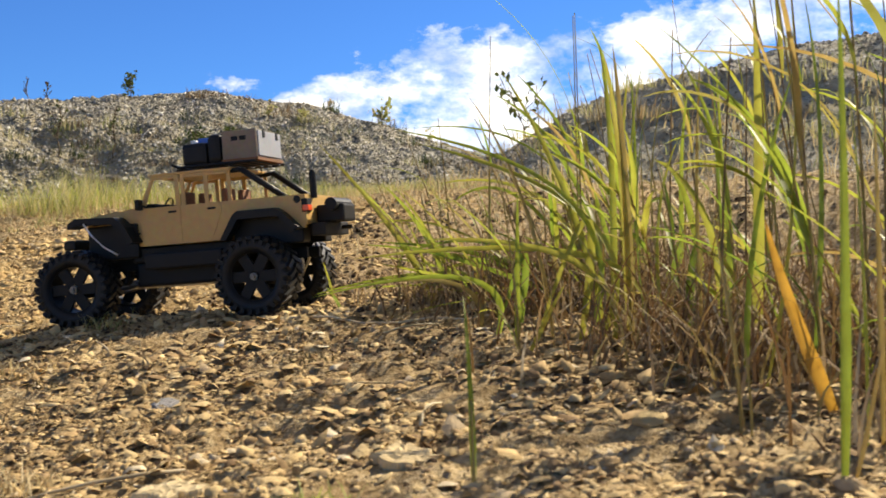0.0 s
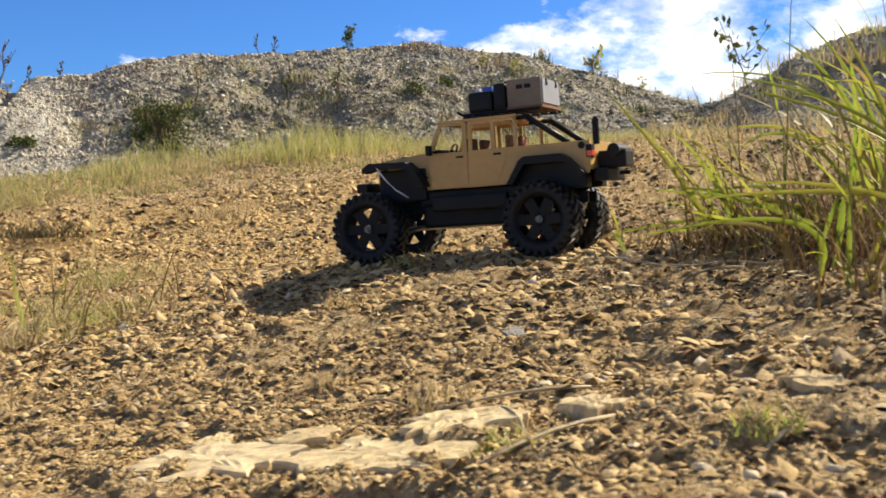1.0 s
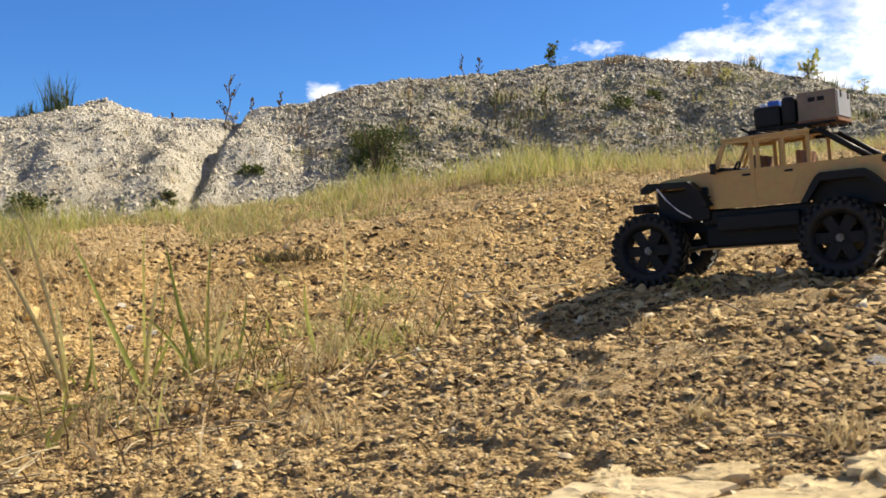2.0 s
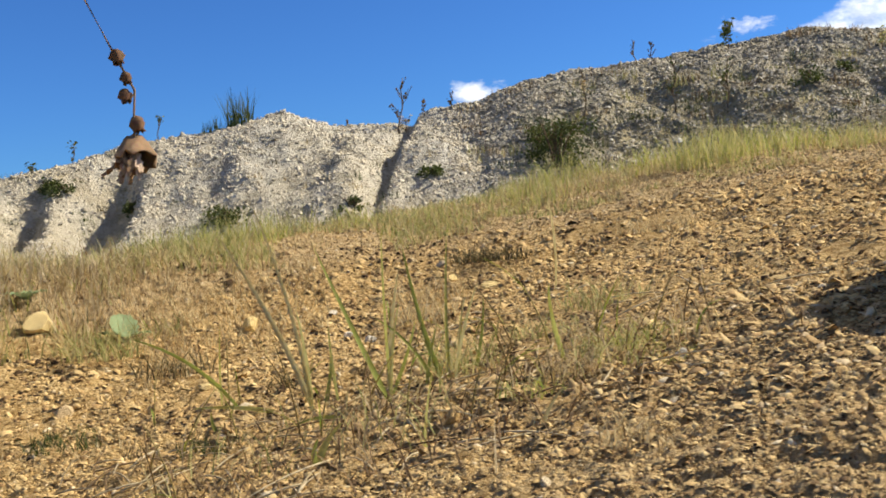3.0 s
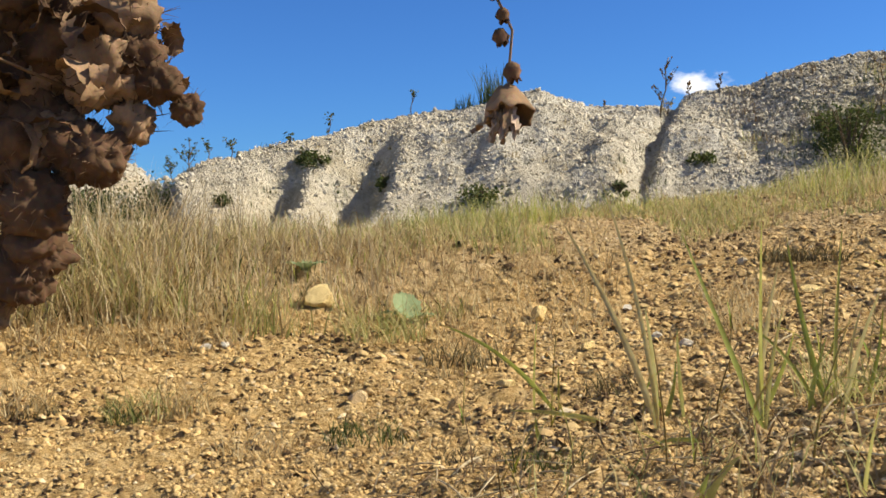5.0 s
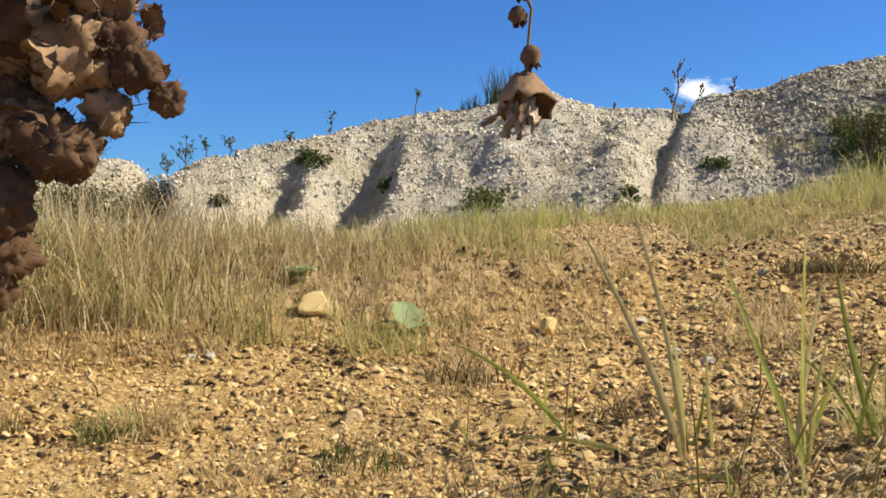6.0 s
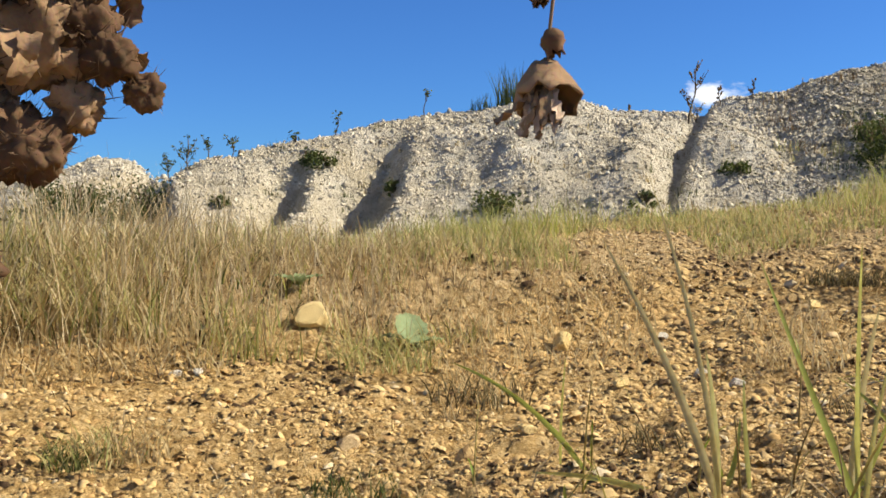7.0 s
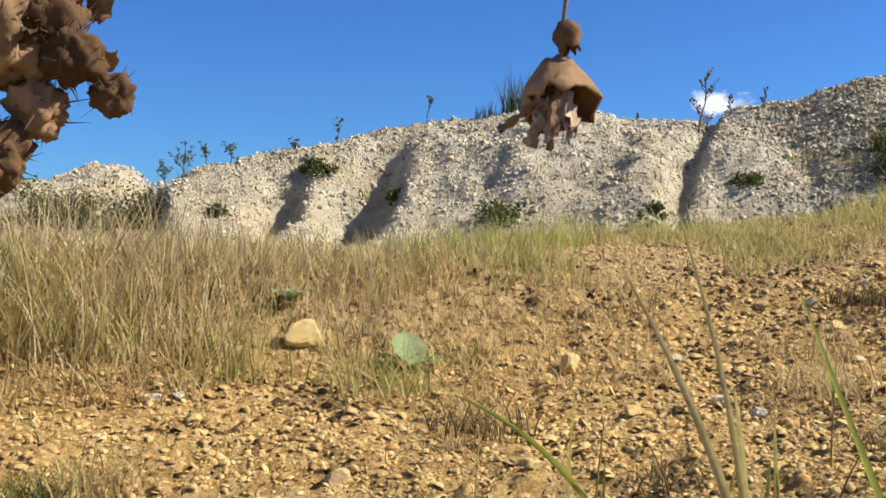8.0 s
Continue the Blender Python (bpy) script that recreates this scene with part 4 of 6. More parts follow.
# stand of tall grass beside the track
REEDS_FRONT = (
    (0.827, 0.062, 0.32, 8, 0.0098, 0.10), (0.930, 0.078, 0.47, 8, 0.0117, 0.05), (0.941, 0.158, 0.35, 8, 0.0099, 0.10), (0.977, 0.222, 0.27, 8, 0.0098, 0.10),
    (1.004, 0.301, 0.19, 8, 0.0083, 0.15), (1.077, 0.389, 0.20, 9, 0.0094, 0.30), (1.120, 0.230, 0.47, 8, 0.0117, 0.05), (1.233, 0.341, 0.44, 9, 0.0117, 0.05),
    (1.165, 0.483, 0.28, 9, 0.0106, 0.25),
)
REEDS_BACK = (
    (1.123, 0.565, 0.24, 9, 0.0097, 0.35), (1.148, 0.523, 0.31, 9, 0.0113, 0.15), (1.201, 0.606, 0.29, 9, 0.0111, 0.15), (1.364, 0.676, 0.36, 9, 0.0119, 0.15),
    (1.138, 0.642, 0.21, 5, 0.0104, 0.30), (1.599, 0.920, 0.31, 6, 0.0120, 0.25), (0.915, -0.012, 0.52, 6, 0.0117, 0.05), (1.074, 0.087, 0.55, 7, 0.0117, 0.05),
    (1.320, 0.230, 0.55, 8, 0.0117, 0.05), (1.381, 0.647, 0.37, 8, 0.0111, 0.20), (1.479, 0.778, 0.31, 7, 0.0121, 0.20), (1.415, 0.405, 0.52, 8, 0.0117, 0.10),
    (1.557, 0.667, 0.49, 8, 0.0117, 0.10), (1.218, 0.081, 0.55, 8, 0.0117, 0.05),
)
for rx, ry, rh, rl, wd, ln in REEDS_FRONT + REEDS_BACK:
    reed(rx, ry, rh, rl, "tall yellow-green reed grass with drooping leaves", 128 + prng.uniform(-45, 45), ln, wd, 0.7)
for bx, by, k, l0, l1, r0, r1 in ((1.048, 0.720, 6, 0.11, 0.24, 44, 78), (1.078, 0.676, 6, 0.12, 0.24, 35, 74), (1.127, 0.611, 9, 0.17, 0.32, 4, 42), (0.945, 0.821, 4, 0.04, 0.08, 40, 80), (1.115, 0.543, 6, 0.11, 0.24, 10, 60), (1.220, 0.624, 7, 0.27, 0.40, 2, 24), (1.221, 0.761, 5, 0.16, 0.26, 50, 80)):
    heap = tagged(new("reed_grass"), "reed grass bent over with long leaning leaves", "grass", "tall grass")
    heap.location = (bx, by, ground_z(bx, by) - 0.005)
    for i in range(k // 2):
        long_leaf(heap, (prng.uniform(-0.04, 0.04), prng.uniform(-0.04, 0.04), prng.uniform(0.0, 0.03)), prng.uniform(l0, l1), prng.uniform(0.004, 0.011), 130 + prng.uniform(-35, 35), prng.uniform(r0, r1), prng.uniform(0, 40), M_REED, "leaf", 0.35, 9, prng.uniform(-0.2, 1.3))
bent_plant("reed_grass", (0.935, 0.370), (
    (0.000, 0.000, (-0.007, 0.008, 0.139), (-0.153, 0.114, 0.216), 0.0103),
    (0.021, 0.003, (-0.002, 0.005, 0.121), (-0.149, 0.110, 0.204), 0.0135),
    (0.050, -0.023, (-0.031, 0.024, 0.092), (-0.232, 0.166, 0.096), 0.0120),
    (0.019, -0.020, (-0.031, 0.024, 0.082), (-0.159, 0.115, 0.105), 0.0103),
    (-0.003, 0.004, (0.007, -0.002, 0.122), (-0.045, 0.031, -0.026), 0.0104),
), M_REED, "reed grass bent over with long leaning leaves", "tall grass", "leaf")
bent_plant("reed_grass", (0.961, 0.369), (
    (0.000, 0.000, (-0.025, 0.021, 0.138), (-0.079, 0.063, 0.276), 0.0105),
    (0.017, -0.018, (-0.001, 0.005, 0.166), (-0.013, 0.017, 0.298), 0.0090),
    (0.020, -0.019, (-0.001, 0.005, 0.166), (-0.007, 0.013, 0.307), 0.0120),
    (0.046, -0.040, (-0.002, 0.005, 0.120), (0.019, -0.008, 0.211), 0.0074),
    (0.032, -0.031, (-0.007, 0.008, 0.137), (0.007, 0.001, 0.252), 0.0074),
    (-0.048, 0.025, (-0.021, 0.018, 0.140), (-0.065, 0.052, 0.252), 0.0090),
), M_REED, "tall yellow-green reed grass with long leaning leaves", "tall grass", "leaf")
bent_plant("reed_grass", (0.977, 0.261), (
    (0.000, 0.000, (-0.002, 0.005, 0.138), (0.006, 0.003, 0.284), 0.0083),
    (0.035, 0.040, (0.001, 0.001, 0.064), (0.009, -0.004, 0.104), 0.0190),
    (0.015, -0.010, (-0.008, 0.009, 0.122), (-0.050, 0.040, 0.184), 0.0096),
    (0.014, -0.009, (0.008, -0.001, 0.164), (-0.029, 0.028, 0.290), 0.0083),
), M_REED, "tall yellow-green reed grass with long leaning leaves", "tall grass", "leaf")
bent_plant("reed_grass", (1.081, 0.778), (
    (0.000, 0.000, (-0.038, 0.029, 0.097), (-0.129, 0.097, 0.236), 0.0126),
    (-0.143, -0.249, (-0.015, 0.012, 0.052), (-0.088, 0.064, 0.059), 0.0100),
    (-0.200, -0.337, (-0.023, 0.017, 0.061), (-0.152, 0.108, 0.045), 0.0083),
    (-0.225, -0.391, (0.002, 0.001, 0.077), (0.004, 0.001, 0.151), 0.0072),
), M_REED, "reed grass bent over with long leaning leaves", "tall grass", "leaf")
bent_plant("reed_grass", (0.646, -0.046), (
    (0.000, 0.000, (0.000, -0.002, 0.131), (-0.001, -0.002, 0.251), 0.0092),
    (0.011, 0.001, (0.008, -0.007, 0.047), (0.015, -0.014, 0.094), 0.0087),
    (0.088, 0.031, (-0.003, 0.001, 0.128), (-0.007, 0.004, 0.207), 0.0074),
    (0.070, 0.014, (-0.002, 0.000, 0.098), (-0.003, -0.000, 0.189), 0.0079),
), M_REED, "tall broad-leaved yellow-green reed grass", "tall grass", "leaf")
bent_plant("reed_grass", (0.959, 0.196), (
    (0.000, 0.000, (0.003, -0.004, 0.168), (-0.000, -0.004, 0.332), 0.0129),
    (-0.134, -0.076, (0.004, -0.005, 0.115), (0.028, -0.027, 0.239), 0.0118),
    (-0.159, -0.105, (0.016, -0.015, 0.144), (0.015, -0.016, 0.288), 0.0112),
    (-0.102, -0.107, (0.007, -0.008, 0.164), (-0.002, -0.002, 0.296), 0.0074),
), M_REED, "tall yellow-green reed grass with long leaning leaves", "tall grass", "leaf")
bent_plant("reed_grass", (1.154, 0.435), (
    (0.000, 0.000, (0.005, -0.005, 0.054), (0.013, -0.012, 0.091), 0.0211),
    (-0.053, 0.038, (-0.002, -0.001, 0.208), (-0.012, 0.006, 0.335), 0.0122),
    (-0.201, 0.046, (0.003, -0.003, 0.083), (-0.025, 0.022, -0.043), 0.0096),
    (-0.030, 0.019, (-0.007, 0.004, 0.174), (0.005, -0.008, 0.308), 0.0070),
), M_REED, "tall yellow-green reed grass with long leaning leaves", "tall grass", "leaf")
bent_plant("reed_grass", (0.701, 0.040), (
    (0.000, 0.000, (-0.016, 0.012, 0.146), (-0.027, 0.020, 0.253), 0.0034),
    (0.020, 0.018, (-0.005, 0.003, 0.073), (-0.015, 0.011, 0.146), 0.0046),
    (0.006, 0.002, (-0.002, 0.001, 0.048), (-0.007, 0.005, 0.089), 0.0039),
    (0.069, 0.083, (-0.001, 0.000, 0.063), (-0.002, 0.000, 0.134), 0.0040),
), M_STEM, "bare brown stems of withered reed grass", "tall grass", "stem")
bent_plant("reed_grass", (0.795, 0.036), (
    (0.000, 0.000, (-0.021, 0.017, 0.068), (-0.034, 0.028, 0.128), 0.0123),
), M_ORANGE, "single withered orange reed leaf", "tall grass", "orange_leaf")
bent_plant("reed_grass", (1.273, 0.643), (
    (0.000, 0.000, (-0.055, 0.077, 0.146), (-0.155, 0.184, 0.229), 0.0130),
    (0.052, 0.031, (-0.049, 0.075, 0.205), (-0.193, 0.214, 0.254), 0.0075),
    (0.039, 0.036, (-0.047, 0.072, 0.145), (-0.152, 0.183, 0.169), 0.0100),
    (0.095, 0.054, (-0.056, 0.045, 0.195), (-0.142, 0.108, 0.297), 0.0100),
    (0.104, 0.050, (-0.042, 0.035, 0.191), (-0.121, 0.094, 0.330), 0.0100),
    (-0.008, 0.003, (-0.083, 0.062, 0.140), (-0.162, 0.118, 0.133), 0.0090),
), M_REED, "reed grass with long yellow leaves leaning far over", "tall grass", "leaf")
bent_plant("reed_grass", (1.198, 0.627), (
    (0.000, 0.000, (-0.078, 0.056, 0.059), (-0.214, 0.153, 0.086), 0.0120),
    (0.051, 0.032, (-0.081, 0.059, 0.053), (-0.201, 0.142, 0.020), 0.0100),
    (0.004, 0.044, (-0.099, 0.072, 0.097), (-0.200, 0.144, 0.112), 0.0080),
    (-0.036, 0.039, (-0.092, 0.066, 0.044), (-0.246, 0.173, 0.017), 0.0090),
    (0.002, 0.017, (-0.075, 0.055, 0.078), (-0.178, 0.127, 0.067), 0.0080),
), M_REED, "reed grass bent low over the dry litter", "tall grass", "leaf")
bent_plant("reed_grass", (1.332, 0.504), (
    (0.000, 0.000, (-0.019, 0.017, 0.153), (-0.053, 0.043, 0.200), 0.0120),
    (-0.046, -0.021, (-0.022, 0.018, 0.122), (-0.051, 0.040, 0.135), 0.0100),
    (0.030, 0.054, (0.000, 0.004, 0.175), (0.013, -0.001, 0.303), 0.0090),
    (-0.012, 0.061, (-0.010, 0.011, 0.165), (0.013, -0.001, 0.314), 0.0100),
    (-0.039, 0.106, (0.000, 0.004, 0.172), (0.013, -0.001, 0.323), 0.0120),
    (-0.054, 0.076, (0.005, 0.001, 0.164), (0.004, 0.006, 0.335), 0.0100),
    (0.123, 0.051, (-0.003, 0.007, 0.182), (-0.003, 0.011, 0.339), 0.0110),
    (0.053, -0.004, (-0.003, 0.006, 0.171), (-0.006, 0.013, 0.342), 0.0090),
), M_REED, "tall yellow-green reed grass with upright leaves", "tall grass", "leaf")
bent_plant("reed_grass", (0.828, 0.346), (
    (0.000, 0.000, (0.016, -0.010, 0.036), (0.030, -0.019, 0.064), 0.0100),
), M_REED, "single short yellow-green leaf on bare sand", "tall grass", "leaf")
bent_plant("reed_grass", (1.246, 0.594), (
    (0.027, 0.049, (0.005, -0.001, 0.107), (0.010, -0.001, 0.228), 0.0045),
    (0.015, 0.008, (0.001, 0.002, 0.096), (0.003, 0.003, 0.197), 0.0045),
    (0.004, -0.030, (-0.003, 0.005, 0.087), (-0.003, 0.006, 0.168), 0.0045),
    (0.110, 0.016, (-0.007, 0.008, 0.108), (-0.008, 0.011, 0.214), 0.0045),
    (0.100, -0.021, (0.005, -0.001, 0.098), (-0.015, 0.015, 0.184), 0.0045),
    (0.090, -0.057, (0.000, 0.002, 0.089), (0.010, -0.001, 0.225), 0.0045),
    (0.237, 0.008, (-0.003, 0.005, 0.113), (0.003, 0.003, 0.206), 0.0045),
    (0.231, -0.026, (-0.008, 0.008, 0.103), (-0.003, 0.007, 0.176), 0.0045),
), M_STEM, "bare brown stems of withered reed grass", "tall grass", "stem")
# thin dry stalks standing among them
for i in range(26):
    rx, ry = prng.choice(REEDS_FRONT + REEDS_BACK)[:2]
    rx, ry = rx + prng.gauss(0, 0.05), ry + prng.gauss(0, 0.05)
    reed(rx, ry, prng.uniform(0.14, 0.40), 2, "thin brown dry grass stalk", prng.uniform(0, 360), prng.uniform(0.0, 0.25), 0.004, 0.9, "dry grass stalks")
reed(0.827, 0.355, 0.17, 3, "slender young grass stalk on bare sand", 128, 0.1, 0.006)
reed(0.531, 0.092, 0.05, 1, "short reddish grass sprout on bare sand", 60, 0.1, 0.004)
# dry litter and short leaves between the stems
stand = np.array([q[:2] for q in REEDS_FRONT + REEDS_BACK])
stand = stand[np.hypot(stand[:, 0] - 0.19, stand[:, 1] + 0.28) > 0.75]
spot = stand[rng.integers(0, len(stand), 2800)] + rng.normal(0, 0.07, (2800, 2))
blades("grass_litter", spot[:, 0], spot[:, 1], rng.uniform(0.02, 0.11, 2800), 1.3, np.full(2800, 0.0030), M_LITTER, "matted dry grass litter under the tall grass")


k = 1900
spot = stand[rng.integers(0, len(stand), k)] + rng.normal(0, 0.085, (k, 2))
blades("dry_grass", spot[:, 0], spot[:, 1], rng.uniform(0.03, 0.15, k), 1.1, np.full(k, 0.0026), M_BROWN, "tangled red-brown dead stems among the tall grass", 4)
lx, ly = rng.normal(1.20, 0.10, 1500), rng.normal(0.69, 0.12, 1500)
blades("grass_litter", lx, ly, rng.uniform(0.02, 0.10, 1500), 1.2, np.full(1500, 0.0035), M_LITTER, "tangled brown grass under the bent reed leaves")


for i in range(22):
    rx, ry = 1.13 + prng.uniform(-0.13, 0.15), 0.71 + prng.uniform(-0.13, 0.13)
    reed(rx, ry, prng.uniform(0.10, 0.26), 2, "thin dry grass stalk among bent reeds", 130 + prng.uniform(-60, 60), prng.uniform(0.1, 0.6), 0.004, 0.9, "dry grass stalks")

# clump of green blades on the gravel
bent_plant("grass_clump", (-0.030, 1.530), (
    (0.000, 0.000, (-0.050, 0.005, 0.124), (-0.107, 0.011, 0.274), 0.0126),
    (0.006, 0.052, (0.010, 0.003, 0.106), (0.032, 0.005, 0.219), 0.0105),
    (0.006, 0.030, (-0.000, 0.004, 0.144), (0.004, 0.008, 0.285), 0.0077),
    (0.010, 0.056, (0.031, 0.001, 0.069), (0.049, 0.002, 0.125), 0.0079),
    (0.000, -0.002, (0.009, 0.002, 0.088), (0.027, 0.004, 0.171), 0.0076),
), M_CLUMP, "clump of fresh green grass blades on gravel", "green grass clumps", "blade")
bent_plant("grass_clump", (-0.150, 1.650), (
    (0.000, 0.000, (-0.056, 0.006, 0.155), (-0.136, 0.013, 0.311), 0.0118),
    (-0.004, -0.014, (-0.002, 0.003, 0.092), (-0.014, 0.006, 0.187), 0.0108),
    (-0.001, -0.017, (-0.028, 0.006, 0.192), (-0.081, 0.013, 0.383), 0.0081),
    (0.022, 0.058, (0.013, 0.001, 0.047), (0.018, 0.002, 0.094), 0.0085),
    (0.046, 0.033, (-0.006, 0.002, 0.075), (-0.008, 0.004, 0.140), 0.0074),
), M_CLUMP, "loose clump of green and straw grass blades", "green grass clumps", "blade")
bent_plant("grass_clump", (-0.280, 1.827), (
    (0.000, 0.000, (-0.083, 0.005, 0.092), (-0.188, 0.010, 0.150), 0.0102),
    (0.070, -0.095, (-0.075, 0.003, 0.016), (-0.152, 0.005, 0.021), 0.0097),
    (-0.034, 0.042, (0.001, 0.002, 0.075), (0.007, 0.004, 0.159), 0.0052),
    (-0.037, -0.147, (-0.007, 0.001, 0.021), (-0.008, 0.001, 0.040), 0.0075),
), M_CLUMP, "thin yellowing grass blades leaning over gravel", "green grass clumps", "blade")
bent_plant("grass_clump", (0.065, 1.560), (
    (0.000, 0.000, (-0.030, 0.004, 0.110), (-0.052, 0.010, 0.240), 0.0100),
    (0.012, 0.010, (0.004, 0.004, 0.120), (0.016, 0.008, 0.255), 0.0085),
    (0.020, -0.006, (0.020, 0.002, 0.080), (0.052, 0.004, 0.165), 0.0090),
    (-0.014, 0.004, (-0.040, 0.003, 0.070), (-0.095, 0.006, 0.120), 0.0080),
    (0.030, 0.012, (0.006, 0.002, 0.070), (0.024, 0.004, 0.140), 0.0065),
    (-0.030, -0.010, (0.010, 0.001, 0.050), (0.026, 0.003, 0.105), 0.0070),
), M_CLUMP, "clump of fresh green grass blades on gravel", "green grass clumps", "blade")
bent_plant("grass_clump", (0.126, 1.585), (
    (0.000, 0.000, (0.017, 0.001, 0.063), (0.025, 0.003, 0.130), 0.0071),
    (0.121, -0.142, (-0.017, 0.003, 0.075), (-0.019, 0.004, 0.134), 0.0097),
    (0.372, 0.715, (0.008, 0.003, 0.124), (-0.003, 0.007, 0.242), 0.0078),
    (-0.023, -0.480, (0.014, 0.000, 0.031), (0.036, 0.000, 0.055), 0.0061),
    (-0.154, -0.375, (0.007, 0.001, 0.053), (0.019, 0.002, 0.107), 0.0054),
), M_CLUMP, "dry and green single blades on the gravel", "green grass clumps", "blade")
bent_plant("grass_clump", (-0.167, 1.292), (
    (0.000, 0.000, (-0.002, 0.001, 0.023), (0.005, 0.001, 0.043), 0.0100),
    (-0.000, 0.006, (0.016, 0.000, 0.035), (0.041, 0.000, 0.060), 0.0130),
    (-0.017, 0.036, (-0.012, -0.000, -0.014), (-0.042, 0.000, -0.039), 0.0088),
    (0.065, 0.231, (-0.042, 0.002, 0.010), (-0.089, 0.003, -0.001), 0.0077),
), M_CLUMP, "pale green grass blades lying on gravel", "green grass clumps", "blade")

for i in range(12):
    reed(prng.uniform(0.12, 0.48), prng.uniform(1.20, 1.52), prng.uniform(0.05, 0.12), 2, "thin dry grass stalk on sandy ground", prng.uniform(0, 360), prng.uniform(0.2, 0.7), 0.004, 0.9, "dry grass stalks")
for i in range(26):
    reed(prng.uniform(-0.45, 0.30), prng.uniform(1.25, 1.95), prng.uniform(0.06, 0.17), 2, "thin dry grass stalk on gravel", prng.uniform(0, 360), prng.uniform(0.2, 0.6), 0.005, 0.9, "dry grass stalks")

# fallen straw in front of the clump and elsewhere
for i in range(122):
    if i < 90:
        sx, sy = prng.uniform(-0.55, 0.33), prng.uniform(1.05, 1.62)
    elif i < 98:
        sx, sy = prng.uniform(0.35, 0.95), prng.uniform(0.2, 0.95)
    else:
        sx, sy = prng.uniform(0.1, 0.75), prng.uniform(1.45, 2.3)
    hd, ln = prng.uniform(0, 360), prng.uniform(0.05, 0.17)
    bm = bmesh.new()
    ux, uy = math.cos(radians(hd)) * ln / 2, math.sin(radians(hd)) * ln / 2
    za, zb = ground_z(sx - ux, sy - uy) + 0.005, ground_z(sx + ux, sy + uy) + 0.005
    sag = prng.uniform(-0.008, 0.008)
    pts = [(sx + ux * q - uy / ln * sag * (1 - q * q), sy + uy * q + ux / ln * sag * (1 - q * q), za + (zb - za) * (q + 1) / 2 + 0.004 * (1 - q * q)) for q in (-1, -0.5, 0, 0.5, 1)]
    tagged(part("straw", tube(bm, pts, [0.0014, 0.0014, 0.0013, 0.0011, 0.0007], 5), M_STALK if i % 5 or i > 85 else M_LITTER, None, "", True), "dry straw stalk lying on the gravel", "straw", "fallen straw")

pts = [(0.825 + 0.165 * j / 8 + 0.006 * math.sin(j * 1.3), 0.858 - 0.304 * j / 8) for j in range(9)]
tagged(part("straw", tube(bmesh.new(), [(q[0], q[1], ground_z(*q) + 0.007) for q in pts], [0.0014] * 9, 5), M_STALK, None, "", True), "long pale straw stalk lying across the track", "straw", "fallen straw")

# litter of stalks round the clump
k = 420
lx, ly = rng.normal(-0.07, 0.27, k), rng.normal(1.31, 0.18, k)
blades("grass_litter", lx, ly, rng.uniform(0.02, 0.12, k), 1.9, np.full(k, 0.0028), M_LITTER, "matted dry stalks round the green grass clump")
k = 90
lx, ly = rng.normal(-0.11, 0.17, k), rng.normal(1.32, 0.10, k)
blades("grass_litter", lx, ly, rng.uniform(0.03, 0.12, k), 1.4, np.full(k, 0.0026), M_MIXED, "matted green grass round the clump")


# ---- bushes and weeds of the heaps ----
def slope_point(az, el):
    """Where a line of sight from the open ground meets the slope."""
    r = np.linspace(2.4, float(np.interp(az, R_AZ, R_CREST)) + 0.2, 400)
    x, y = CX + r * math.sin(radians(az)), CY + r * math.cos(radians(az))
    z = land(x, y)[0]
    hit = np.nonzero(CZ + r * math.tan(radians(el)) < z)[0]
    i = hit[0] if len(hit) else int(np.argmax((z - CZ) / r))
    return float(x[i]), float(y[i]), float(z[i])


brng = random.Random(23)


def leaf_cluster(bm, centre, spread, k, size):
    for i in range(k):
        p = Vector(centre) + Vector((brng.gauss(0, 1), brng.gauss(0, 1), brng.gauss(0, 0.8))) * spread
        n = Vector((brng.uniform(-1, 1), brng.uniform(-1, 1), brng.uniform(-0.4, 1))).normalized()
        u = n.orthogonal().normalized()
        u.rotate(Matrix.Rotation(brng.uniform(0, 6.28), 3, n))
        w = n.cross(u)
        s = size * brng.uniform(0.6, 1.3)
        vs = [bm.verts.new(p + q) for q in (-u * s, w * s * 0.5 + n * s * 0.12, u * s, -w * s * 0.5 + n * s * 0.12)]
        bm.faces.new(vs)


